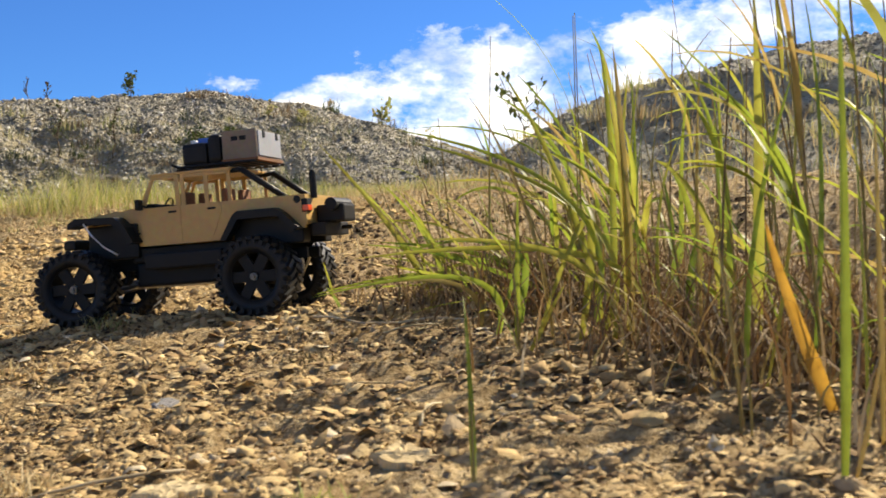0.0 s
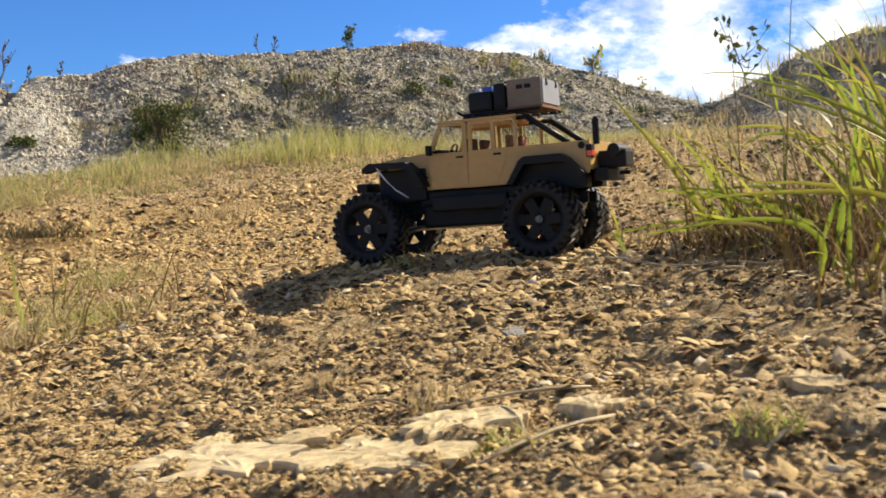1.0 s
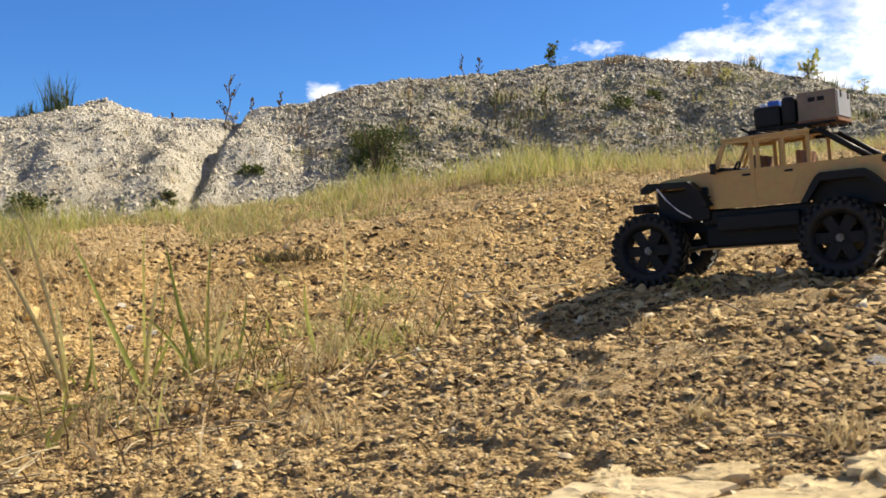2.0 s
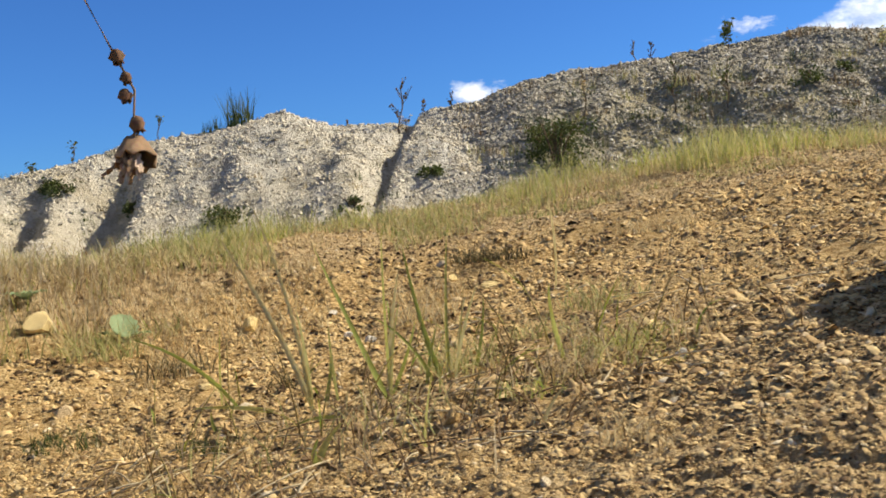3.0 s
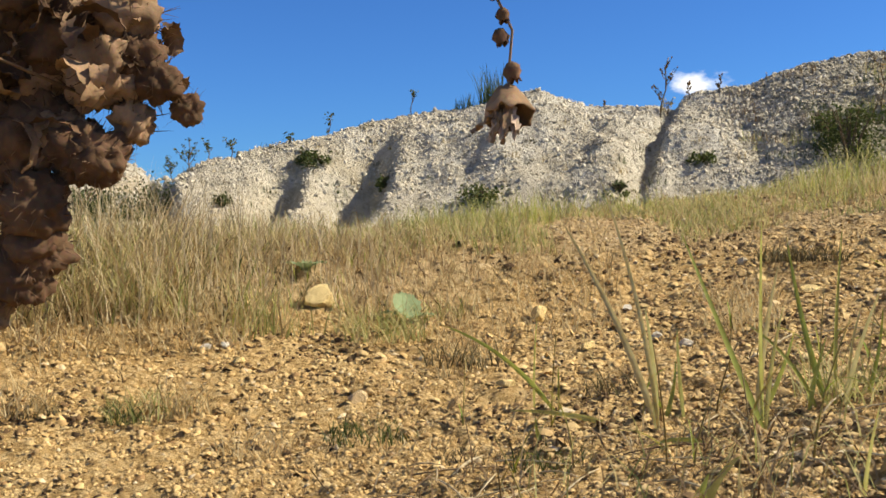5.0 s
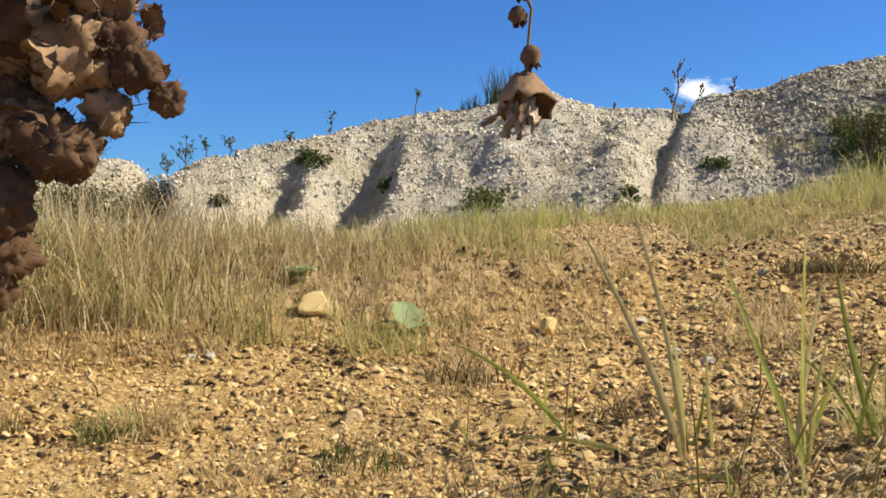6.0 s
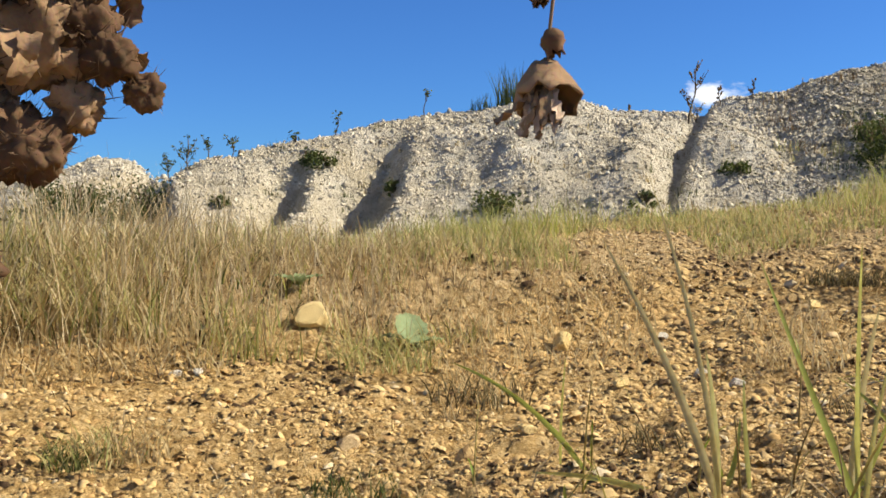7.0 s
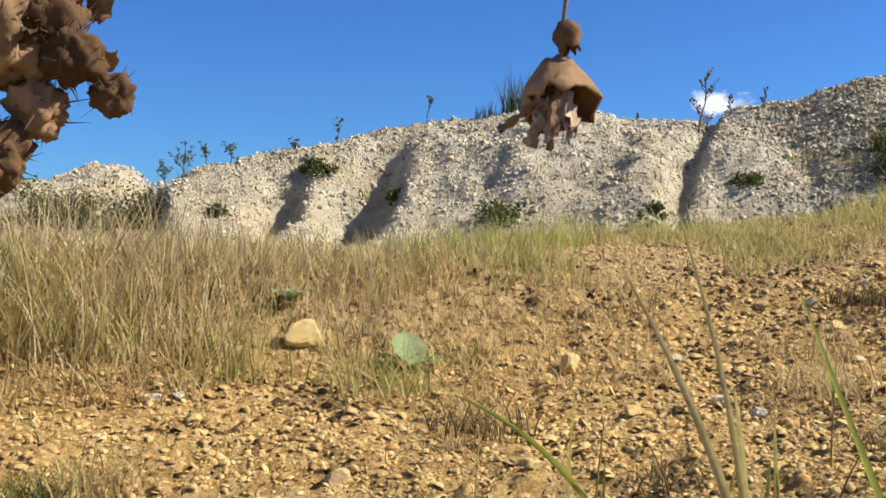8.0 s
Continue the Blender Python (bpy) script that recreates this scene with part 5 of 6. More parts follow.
def sapling(az, el, height, branches, leaves, leaf_size, label, mat_leaf=None, spread=0.35, lean=0.1, name="sapling", category="shrub", seeds=False):
    x, y, z = slope_point(az, el)
    height *= 0.8
    plant = tagged(new(name), label, category)
    plant.location = (x, y, z - 0.02)
    ang = brng.uniform(0, 6.28)
    top = Vector((math.cos(ang) * lean * height, math.sin(ang) * lean * height, height))
    spine = [top * (i / 6) + Vector((0.03 * height * math.sin(i * 1.7 + az), 0.03 * height * math.cos(i * 2.1), 0)) * (i > 0) for i in range(7)]
    part("trunk", tube(bmesh.new(), spine, [height * 0.007 * (1 - 0.11 * i) + 0.002 for i in range(7)], 5), M_TWIG, plant, "", True)
    bl = bmesh.new()
    for i in range(branches):
        t = brng.uniform(0.25, 0.95)
        k = t * 6
        b = spine[int(k)].lerp(spine[min(6, int(k) + 1)], k - int(k))
        a = brng.uniform(0, 6.28)
        ln = height * spread * brng.uniform(0.5, 1.0) * (1.1 - 0.6 * t)
        mid = b + Vector((math.cos(a) * ln * 0.5, math.sin(a) * ln * 0.5, ln * 0.45))
        tip = b + Vector((math.cos(a) * ln * 0.9, math.sin(a) * ln * 0.9, ln * 1.1))
        part("branch", tube(bmesh.new(), [b, mid, tip], [height * 0.003 + 0.0016, height * 0.002 + 0.0014, 0.0013], 4), M_TWIG, plant)
        for j in range(leaves):
            q = b.lerp(tip, brng.uniform(0.3, 1.05))
            if seeds:
                bmesh.ops.create_icosphere(bl, subdivisions=1, radius=leaf_size * brng.uniform(0.6, 1.2), matrix=Matrix.Translation(q) @ Matrix.Diagonal((1, 1, 1.3, 1)))
            else:
                leaf_cluster(bl, q, leaf_size * 0.9, 1, leaf_size)
    if len(bl.verts):
        tagged(part("seeding" if seeds else "crown", bl, mat_leaf or M_DARKLEAF, plant), kind="stuff")
    else:
        bl.free()
    return plant


def bush(az, el, w, h, k, label):
    x, y, z = slope_point(az, el)
    plant = tagged(new("bush"), label, "bush")
    plant.location = (x, y, z - 0.02)
    for i in range(9):
        a = brng.uniform(0, 6.28)
        d = w * 0.4 * brng.random()
        tip = Vector((math.cos(a) * d, math.sin(a) * d, h * brng.uniform(0.6, 1.0)))
        part("branch", tube(bmesh.new(), [Vector((0, 0, 0)), tip * 0.5 + Vector((0, 0, 0.05 * h)), tip], [0.006, 0.004, 0.002], 5), M_TWIG, plant)
    bl = bmesh.new()
    lumps = [(Vector((brng.gauss(0, 0.26) * w, brng.gauss(0, 0.26) * w, h * brng.random() ** 1.8 * 0.85)), brng.uniform(0.5, 1.1)) for i in range(16)]
    for i in range(int(k * 2.4)):
        c, s = brng.choice(lumps)
        leaf_cluster(bl, c, 0.15 * w * s, 1, 0.0085)
    tagged(part("crown", bl, M_DARKLEAF, plant), kind="stuff")
    return plant


bush(18.7, 4.01, 0.30, 0.26, 1250, "dark green bush growing on the pale slope")
bush(17.7, 5.25, 0.157, 0.144, 700, "dark green bush on the spoil slope")
bush(-2.3, 2.17, 0.133, 0.085, 420, "small dark green bush at the foot of the heap")
bush(-7.5, 3.19, 0.091, 0.071, 240, "small green shrub clinging to the slope")
bush(5.7, 2.74, 0.096, 0.047, 260, "low dark shrub on pale rubble")
bush(10.9, 4.25, 0.119, 0.045, 260, "low dark shrub in a hollow of the slope")
bush(-24.4, 1.6, 0.34, 0.17, 1300, "green bramble bush behind the meadow grass")
bush(-20.8, 1.5, 0.36, 0.16, 1500, "green bramble bush behind the meadow grass")
bush(-17, 2.37, 0.091, 0.056, 180, "dark small shrub on pale rubble")
bush(-11.3, 4.52, 0.107, 0.053, 180, "small dry shrub on pale rubble")
bush(-12, 4.73, 0.101, 0.061, 260, "small green shrub below the crest")
bush(33.5, 7.66, 0.151, 0.073, 260, "low green shrub on the slope")
bush(35.4, 7.93, 0.124, 0.061, 200, "low yellowing shrub on the slope")

sapling(8.9, 6.74, 0.40, 13, 3, 0.0060, "tall dead weed with dark seed heads on the crest", M_SEED, 0.28, 0.16, "dead_weed", "weed", True)
sapling(10.6, 7.65, 0.135, 7, 3, 0.0050, "short dead weed with seed heads on the crest", M_SEED, 0.35, 0.1, "dead_weed", "weed", True)
sapling(12.3, 8.05, 0.120, 7, 3, 0.0050, "short dead weed with seed heads on the crest", M_SEED, 0.4, 0.1, "dead_weed", "weed", True)
sapling(29, 9.76, 0.218, 9, 9, 0.0163, "leafy green birch sapling on the crest", None, 0.40, 0.1)
sapling(24.7, 9.49, 0.190, 9, 3, 0.0050, "thin weed with dark seed heads on the crest", M_SEED, 0.25, 0.2, "dead_weed", "weed", True)
sapling(23.7, 9.37, 0.233, 7, 2, 0.0042, "thin dry weed stalk on the crest", M_SEED, 0.2, 0.2, "dead_weed", "weed", True)
sapling(43.7, 8.26, 0.177, 9, 8, 0.021, "leafy sapling with pale green leaves on the crest", M_MIXED, 0.5, 0.1)
sapling(40.7, 9.11, 0.112, 6, 3, 0.012, "dry shrub on the crest", M_STRAW, 0.4, 0.1)
sapling(53.3, 7.16, 0.363, 9, 5, 0.0257, "leafy twigs of a young tree on the bank", M_DARKLEAF, 0.7, 0.35)
sapling(20.6, 5.92, 0.351, 8, 3, 0.0108, "tall yellowing weed stalk on the slope", M_STRAW, 0.15, 0.05)
sapling(25.9, 6.58, 0.363, 9, 4, 0.00983, "slender sapling with sparse leaves on the slope", None, 0.22, 0.05)
sapling(29, 6.56, 0.343, 9, 4, 0.00996, "slender sapling with sparse leaves on the slope", None, 0.24, 0.05)
sapling(39.3, 8.37, 0.146, 7, 7, 0.0134, "small sapling with yellow-green leaves on the slope", M_MIXED, 0.4, 0.1)
sapling(37.3, 8.84, 0.124, 6, 6, 0.0132, "small sapling with yellow-green leaves on the slope", M_MIXED, 0.4, 0.1)
sapling(-10.6, 6.1, 0.143, 4, 4, 0.0142, "small leaning sapling on the crest", None, 0.3, 0.3)
sapling(-5.7, 7.16, 0.175, 6, 4, 0.00866, "thin weed with dark leaves on the crest", None, 0.4, 0.1)
sapling(-12.8, 5.66, 0.059, 5, 5, 0.012, "small dark plant on the crest", None, 0.6, 0.1)
sapling(-16.2, 4.7, 0.122, 7, 7, 0.00869, "small leafy shrub on the crest", None, 0.6, 0.1)
sapling(-17.4, 4.72, 0.107, 7, 7, 0.00864, "small leafy shrub on the crest", None, 0.6, 0.1)
sapling(-18.6, 4.1, 0.177, 9, 9, 0.00895, "leafy shrub on the crest of the heap", None, 0.7, 0.1)
sapling(-19.5, 3.61, 0.125, 8, 8, 0.00786, "leafy shrub on the crest of the heap", None, 0.7, 0.1)
sapling(5.7, 7.44, 0.056, 5, 2, 0.00573, "thin dry weed on the crest", M_SEED, 0.4, 0.2, "dead_weed", "weed", True)
sapling(14.9, 8.59, 0.055, 4, 2, 0.00528, "thin dry weed on the crest", M_STRAW, 0.3, 0.2)
sapling(46.7, 7.28, 0.107, 5, 4, 0.0126, "small sapling on the sloping crest", M_MIXED, 0.4, 0.1)
sapling(9.3, 6.76, 0.120, 8, 6, 0.00854, "reddish dry bush in the saddle of the crest", M_STRAW, 0.6, 0.1)


# grass on the crests: one plant each
def crest_tuft(az, el, h, spread, k, mat, label, width=0.006):
    x, y, z = slope_point(az, el)
    a, d = rng.uniform(0, 6.28, k), spread * np.sqrt(rng.random(k))
    ob = tagged(new("grass_tuft"), label, "grass")
    bl = blades("foliage", d * np.cos(a), d * np.sin(a), h * rng.uniform(0.4, 1.1, k), 0.45, np.full(k, width), mat, "", 4, np.zeros(k), "", "stuff")
    bl.parent = ob
    ob.location = (x, y, z - 0.03)
    return ob


crest_tuft(-0.8, 7.9, 0.217, 0.074, 130, M_DARKLEAF, "green grass tuft on the crest of the heap")
crest_tuft(-2.4, 7.55, 0.114, 0.063, 60, M_DARKLEAF, "green grass tuft on the crest of the heap")
crest_tuft(33.5, 10.19, 0.0653, 0.131, 150, M_LITTER, "brown dry grass tuft on the crest")
crest_tuft(35.7, 9.93, 0.061, 0.0666, 70, M_LITTER, "brown dry grass tuft on the crest")
crest_tuft(40.6, 9.18, 0.108, 0.072, 60, M_DARKLEAF, "dark grass tuft on the crest")
crest_tuft(16.8, 8.9, 0.0623, 0.104, 60, M_LITTER, "dry grass tuft on the crest")
crest_tuft(21.5, 9.37, 0.0646, 0.135, 60, M_LITTER, "dry grass tuft on the crest")
crest_tuft(37.5, 9, 0.121, 0.152, 90, M_LITTER, "dry reddish grass tuft on the slope")
for i in range(140):
    crest_tuft(brng.uniform(13, 50), brng.uniform(4.2, 9.2), brng.uniform(0.03, 0.085), 0.09, 46, (M_MIXED, M_LITTER, M_DARKLEAF)[i % 3], "sparse grass tuft rooted in the rubble", 0.0038)
for i in range(110):
    crest_tuft(brng.uniform(-19, 13), brng.uniform(0.3, 7.2), brng.uniform(0.018, 0.05), 0.05, 26, (M_DARKLEAF, M_STRAW, M_WITHER)[i % 3], "sparse grass tuft rooted in the rubble", 0.0038)
for i in range(40):
    crest_tuft(brng.uniform(52, 76), brng.uniform(5.0, 10.8), brng.uniform(0.04, 0.10), 0.12, 60, M_MIXED if i % 3 else M_STRAW, "grass tuft on the steep bank", 0.0045)

# broad mullein leaf lying out of a low plant
rosette = tagged(new("mullein"), "low rosette of broad pale green downy leaves", "plant")
rosette.location = (-0.557, 2.459, ground_z(-0.557, 2.459))
M_DOWN = leaf_material("downy_leaf", [(0.0, (0.30, 0.40, 0.21)), (1.0, (0.36, 0.46, 0.26))], 0.8, 0.3)


def broad_leaf(parent, length, width, heading, rise, droop):
    bm = bmesh.new()
    p, el = Vector((0, 0, 0.012)), radians(rise)
    hd = Vector((math.cos(radians(heading)), math.sin(radians(heading)), 0))
    side = Vector((-hd.y, hd.x, 0))
    rows = []
    for i in range(11):
        t = i / 10
        w = width * 0.5 * brng.uniform(0.82, 1.08) * max(0.03, math.sin(math.pi * min(1, t * 0.93 + 0.05)) ** 0.6)
        up = Vector((0, 0, 1)) * math.cos(el) - hd * math.sin(el)
        rows.append([bm.verts.new(p + side * w * q + up * (abs(q) * w * 0.25 + 0.003 * math.sin(i * 2.2 + q * 3))) for q in (-1, -0.5, 0, 0.5, 1)])
        p = p + (hd * math.cos(el) + Vector((0, 0, 1)) * math.sin(el)) * (length / 10)
        el -= radians(droop) / 10
    for a, b in zip(rows, rows[1:]):
        for q in range(4):
            bm.faces.new((a[q], a[q + 1], b[q + 1], b[q]))
    return part("leaf", bm, M_DOWN, parent, "", True)


broad_leaf(rosette, 0.070, 0.078, 128, 62, 15)
broad_leaf(rosette, 0.07, 0.04, 175, 25, 30)
broad_leaf(rosette, 0.06, 0.035, 20, 20, 30)
broad_leaf(rosette, 0.06, 0.04, 110, 40, 50)
rosette = tagged(new("weed_rosette"), "small dark green weed rosette on gravel", "plant")
rosette.location = (-0.82, 2.62, ground_z(-0.82, 2.62))
for hd in (20, 95, 170, 240, 310):
    broad_leaf(rosette, 0.06, 0.03, hd, 50, 60)


# ---- dried flower stalks hanging into view near the eye ----
HEAD_POS, HEAD_ROOT = (-0.375, 1.31, 0.332), (-1.35, 1.0, ground_z(-1.35, 1.0) - 0.01)
WITHER_POS, WITHER_ROOT = (-0.975, 1.710, 0.400), (-1.45, 0.95, ground_z(-1.45, 0.95) - 0.01)
M_HUSK = simple("dry_husk", (0.115, 0.068, 0.040), 0.9, 0, 0.15, 0.55, 60, 0.002)
M_BRISTLE = leaf_material("dry_bristle", [(0.0, (0.09, 0.055, 0.032)), (0.6, (0.17, 0.11, 0.066)), (1.0, (0.26, 0.175, 0.11))], 0.85, 0.3)
M_CUP = simple("tan_husk", (0.27, 0.175, 0.105), 0.9, 0, 0.15, 0.5, 90, 0.002)
M_FLUFF = simple("seed_fluff", (0.56, 0.43, 0.33), 0.95, 0, 0.1, 0.2, 120, 0.001)
M_PETIOLE = simple("dry_stalk", (0.18, 0.12, 0.075), 0.9, 0, 0.15, 0.3, 80)


def husk(parent, c, r, axis, flare=1.0, name="husk"):
    """A dry calyx: an open cup with ragged lobes."""
    bm = bmesh.new()
    axis = Vector(axis).normalized()
    u = axis.orthogonal().normalized()
    w = axis.cross(u)
    prof = [(-1.0, 0.18), (-0.85, 0.46), (-0.5, 0.70), (0.0, 0.86), (0.45, 1.0 * flare), (0.8, 1.06 * flare)]
    rows = []
    for j, (h, q) in enumerate(prof):
        row = []
        for k in range(18):
            rag = 1 + brng.uniform(-0.15, 0.15) + (0.09 * math.sin(k * 2.09) + brng.uniform(-0.10, 0.10) if j > 3 else 0.07 * math.sin(k * 2.09 + j))
            hh = h + (0.16 * math.sin(k * 2.44 + 1) + brng.uniform(-0.16, 0.16) if j == 5 else 0)
            a = 6.2832 * k / 18
            row.append(bm.verts.new(Vector(c) + (axis * hh + (u * math.cos(a) + w * math.sin(a)) * q * rag) * r))
        rows.append(row)
    for a, b in zip(rows, rows[1:]):
        for k in range(18):
            bm.faces.new((a[k], a[(k + 1) % 18], b[(k + 1) % 18], b[k]))
    bm.faces.new(rows[0][::-1])
    ob = part(name, bm, M_HUSK, parent, "", True)
    md = ob.modifiers.new("shell", "SOLIDIFY")
    md.thickness = r * 0.08
    return ob


def fluff(parent, c, r, axis):
    bm = bmesh.new()
    axis = Vector(axis).normalized()
    u = axis.orthogonal().normalized()
    w = axis.cross(u)
    for k in range(48):
        a, d = 6.2832 * k / 48 * 2.4, r * 0.85 * math.sqrt((k + 0.5) / 48)
        s = (u * math.cos(a) + w * math.sin(a))
        b = Vector(c) + s * d * 0.6
        t = b + axis * r * brng.uniform(0.5, 1.15) + s * r * brng.uniform(0.0, 0.35)
        q = s.cross(axis).normalized() * r * 0.10
        vs = [bm.verts.new(b - q * 0.4), bm.verts.new(b + q * 0.4), bm.verts.new(t + q), bm.verts.new(t - q)]
        bm.faces.new(vs)
    return tagged(part("fluff", bm, M_FLUFF, parent, "pale tufted seed hairs"), kind="stuff")


def seed_stalk(name, label, head, root, r, small):
    """A dry stalk that rises from root, bends over and hangs down to its head."""
    plant = tagged(new(name), label, "dried flower")
    plant.location = root
    root = Vector(root)
    h = Vector(head) - root
    q = r / 0.0175
    pts = [Vector((0, 0, 0)), Vector((-0.02, 0.02, 0.25)), Vector((h.x * 0.10, h.y * 0.12, 0.55)), Vector((h.x * 0.40, h.y * 0.45, h.z + 0.40)), Vector((h.x * 0.72, h.y * 0.78, h.z + 0.38)),
           h + Vector((-0.035, -0.02, 0.15)) * q, h + Vector((-0.012, 0, 0.095)) * q, h + Vector((0.004, 0, 0.06)) * q, h + Vector((0.001, 0, 0.03)) * q, h]
    part("stalk", tube(bmesh.new(), pts, [0.0028, 0.0028, 0.0026, 0.0024, 0.0022, 0.002, 0.0018, 0.0016, 0.0015, 0.0014], 8), M_PETIOLE, plant, "", True)
    for dz, dx, b in small:
        husk(plant, h + Vector((dx, 0.002, dz)) * q, b * q, (0.2, -0.2, -1), 0.6, "bud")
    cup = husk(plant, h + Vector((0, 0.1 * r, 0.15 * r)), r * 0.98, (0.06, -0.52, -0.85), 1.02)
    cup.data.materials[0] = M_CUP
    for k in range(13):
        lf = broad_leaf(plant, r * brng.uniform(1.3, 2.0), r * brng.uniform(0.26, 0.46), 235 + brng.uniform(-70, 75), brng.uniform(-84, -55), brng.uniform(-35, 20))
        lf.data.materials[0] = M_FLUFF if k % 3 else M_CUP
        lf.name = "petal"
        lf.location = h + Vector((brng.uniform(-0.50, 0.35) * r, brng.uniform(-0.65, -0.1) * r, brng.uniform(-0.45, -0.1) * r))
    fluff(plant, h + Vector((-0.05 * r, -0.1 * r, -0.1 * r)), r * 0.55, (0.0, -0.4, -0.9))
    return plant


seed_stalk("seed_stalk", "dried brown seed head nodding on a thin bent stalk", HEAD_POS, HEAD_ROOT, 0.025, ((0.028, 0.004, 0.0085), (0.055, -0.005, 0.0075), (0.072, -0.003, 0.0065), (0.092, -0.010, 0.008)))
dry = tagged(new("withered_flower"), "large withered brown flower head with curled dry leaves", "dried flower")
dry.location = WITHER_ROOT
wc = Vector(WITHER_POS) - Vector(WITHER_ROOT)
part("stalk", tube(bmesh.new(), [Vector((0, 0, 0)), Vector((wc.x * 0.4 - 0.03, wc.y * 0.3, wc.z * 0.5)), Vector((wc.x * 0.8 - 0.05, wc.y * 0.8, wc.z * 1.1)), wc], [0.004, 0.0036, 0.003, 0.0026], 8), M_PETIOLE, dry, "", True)


def crumpled(parent, c, r, mat):
    """A shrivelled lump of dry bracts."""
    bm = bmesh.new()
    bmesh.ops.create_icosphere(bm, subdivisions=4, radius=1)
    off = Vector((brng.uniform(0, 50), brng.uniform(0, 50), brng.uniform(0, 50)))
    for v in bm.verts:
        n = noise.fractal(v.co * 1.6 + off, 0.9, 2.1, 4)
        ridge = abs(noise.noise(v.co * 3.5 + off)) * 0.35
        v.co = Vector(c) + Vector((v.co.x, v.co.y * 0.8, v.co.z)) * r * (0.85 + 0.35 * n + ridge)
    return part("dry_head", bm, mat, parent, "", True)


WS = 2.46
LUMPS = []
for ox, oz, q in ((0.0, 0.02, 0.026), (0.036, 0.012, 0.014), (0.050, -0.004, 0.010), (-0.03, 0.045, 0.030), (0.014, 0.055, 0.022), (-0.045, -0.012, 0.024), (-0.012, -0.030, 0.020), (-0.068, 0.03, 0.026), (-0.075, -0.045, 0.026), (-0.042, -0.062, 0.022), (-0.10, -0.01, 0.022), (-0.09, -0.075, 0.022), (-0.05, 0.02, 0.024), (-0.06, -0.03, 0.024), (-0.085, 0.0, 0.026), (-0.07, 0.06, 0.028), (-0.03, -0.02, 0.022), (-0.09, -0.05, 0.026), (0.02, 0.03, 0.018), (0.0, -0.035, 0.018), (0.018, -0.012, 0.014), (-0.045, -0.088, 0.022), (-0.056, -0.108, 0.020), (-0.10, -0.10, 0.026), (-0.085, -0.125, 0.022), (-0.12, -0.05, 0.030), (-0.12, 0.03, 0.032), (-0.05, 0.07, 0.028)):
    LUMPS.append((wc + Vector((ox, brng.uniform(-0.012, 0.012), oz)) * WS, q * WS))
    crumpled(dry, LUMPS[-1][0], q * WS * 1.02, M_CUP if len(LUMPS) % 4 == 1 else M_HUSK)
for i in range(46):
    a = brng.uniform(0, 6.28)
    lf = broad_leaf(dry, brng.uniform(0.04, 0.10), brng.uniform(0.02, 0.045), math.degrees(a), brng.uniform(-70, 60), brng.uniform(60, 220))
    lf.data.materials[0] = M_CUP if i % 2 else M_HUSK
    lf.name = "dry_leaf"
    lf.location = wc + Vector((brng.uniform(-0.10, 0.045), brng.uniform(-0.03, 0.02), brng.uniform(-0.025, 0.065))) * WS


# fine bristles and shreds standing out all round the withered head
k = 5200
cores = np.array([(c.x, c.y, c.z, q) for c, q in LUMPS])
pick = cores[rng.choice(len(cores), k, p=cores[:, 3] ** 2 / np.sum(cores[:, 3] ** 2))]
way = rng.normal(size=(k, 3)) * (1, 0.8, 1)
way /= np.linalg.norm(way, axis=1)[:, None]
base = pick[:, :3] + way * pick[:, 3:] * 0.9
tip = base + (way + rng.normal(0, 0.45, (k, 3))) * rng.uniform(0.006, 0.024, (k, 1))
side = np.cross(tip - base, rng.normal(size=(k, 3)))
side *= 0.0012 / np.linalg.norm(side, axis=1)[:, None]
v = np.stack([base - side, base + side, tip], 1).reshape(-1, 3)
tagged(mesh_ob("bristles", v, np.arange(3 * k).reshape(k, 3), M_BRISTLE, dry), "fine dry brown bristles", kind="stuff")


# ---- the radio-controlled off-road car ----
M_TAN = simple("tan_body_paint", (0.54, 0.33, 0.105), 0.42, 0, 0.5, 0.06, 40, 0.0)
M_BLACK = simple("black_plastic", (0.009, 0.009, 0.009), 0.5, 0, 0.25, 0.2, 80, 0.0002)
M_RUBBER = simple("tyre_rubber", (0.018, 0.0175, 0.017), 0.5, 0, 0.25, 0.3, 120, 0.0004)
M_STEEL = simple("bare_steel", (0.42, 0.42, 0.43), 0.32, 1.0, 0.5, 0.2, 120, 0.0002)
M_DARKSTEEL = simple("dark_steel", (0.16, 0.16, 0.16), 0.4, 1.0, 0.5, 0.2, 120, 0.0002)
M_CRATE = simple("grey_wood_crate", (0.21, 0.175, 0.135), 0.75, 0, 0.25, 0.25, 60, 0.0006)
M_CRATE_END = simple("grey_metal_panel", (0.42, 0.43, 0.45), 0.4, 0.3, 0.5, 0.15, 60, 0.0002)
M_LEATHER = simple("brown_trim", (0.22, 0.10, 0.045), 0.7, 0, 0.3, 0.2, 60)
M_RED = simple("red_lens", (0.75, 0.09, 0.03), 0.2, 0, 0.6, 0.1, 60, 0.0)
M_CLEAR = simple("headlight_lens", (0.75, 0.75, 0.74), 0.15, 0, 0.6, 0.05, 60, 0.0)
M_BLUE = simple("blue_plastic", (0.05, 0.16, 0.55), 0.4, 0, 0.5, 0.1, 60, 0.0)
M_WHITEP = simple("white_plastic", (0.75, 0.76, 0.78), 0.4, 0, 0.5, 0.05, 60, 0.0)


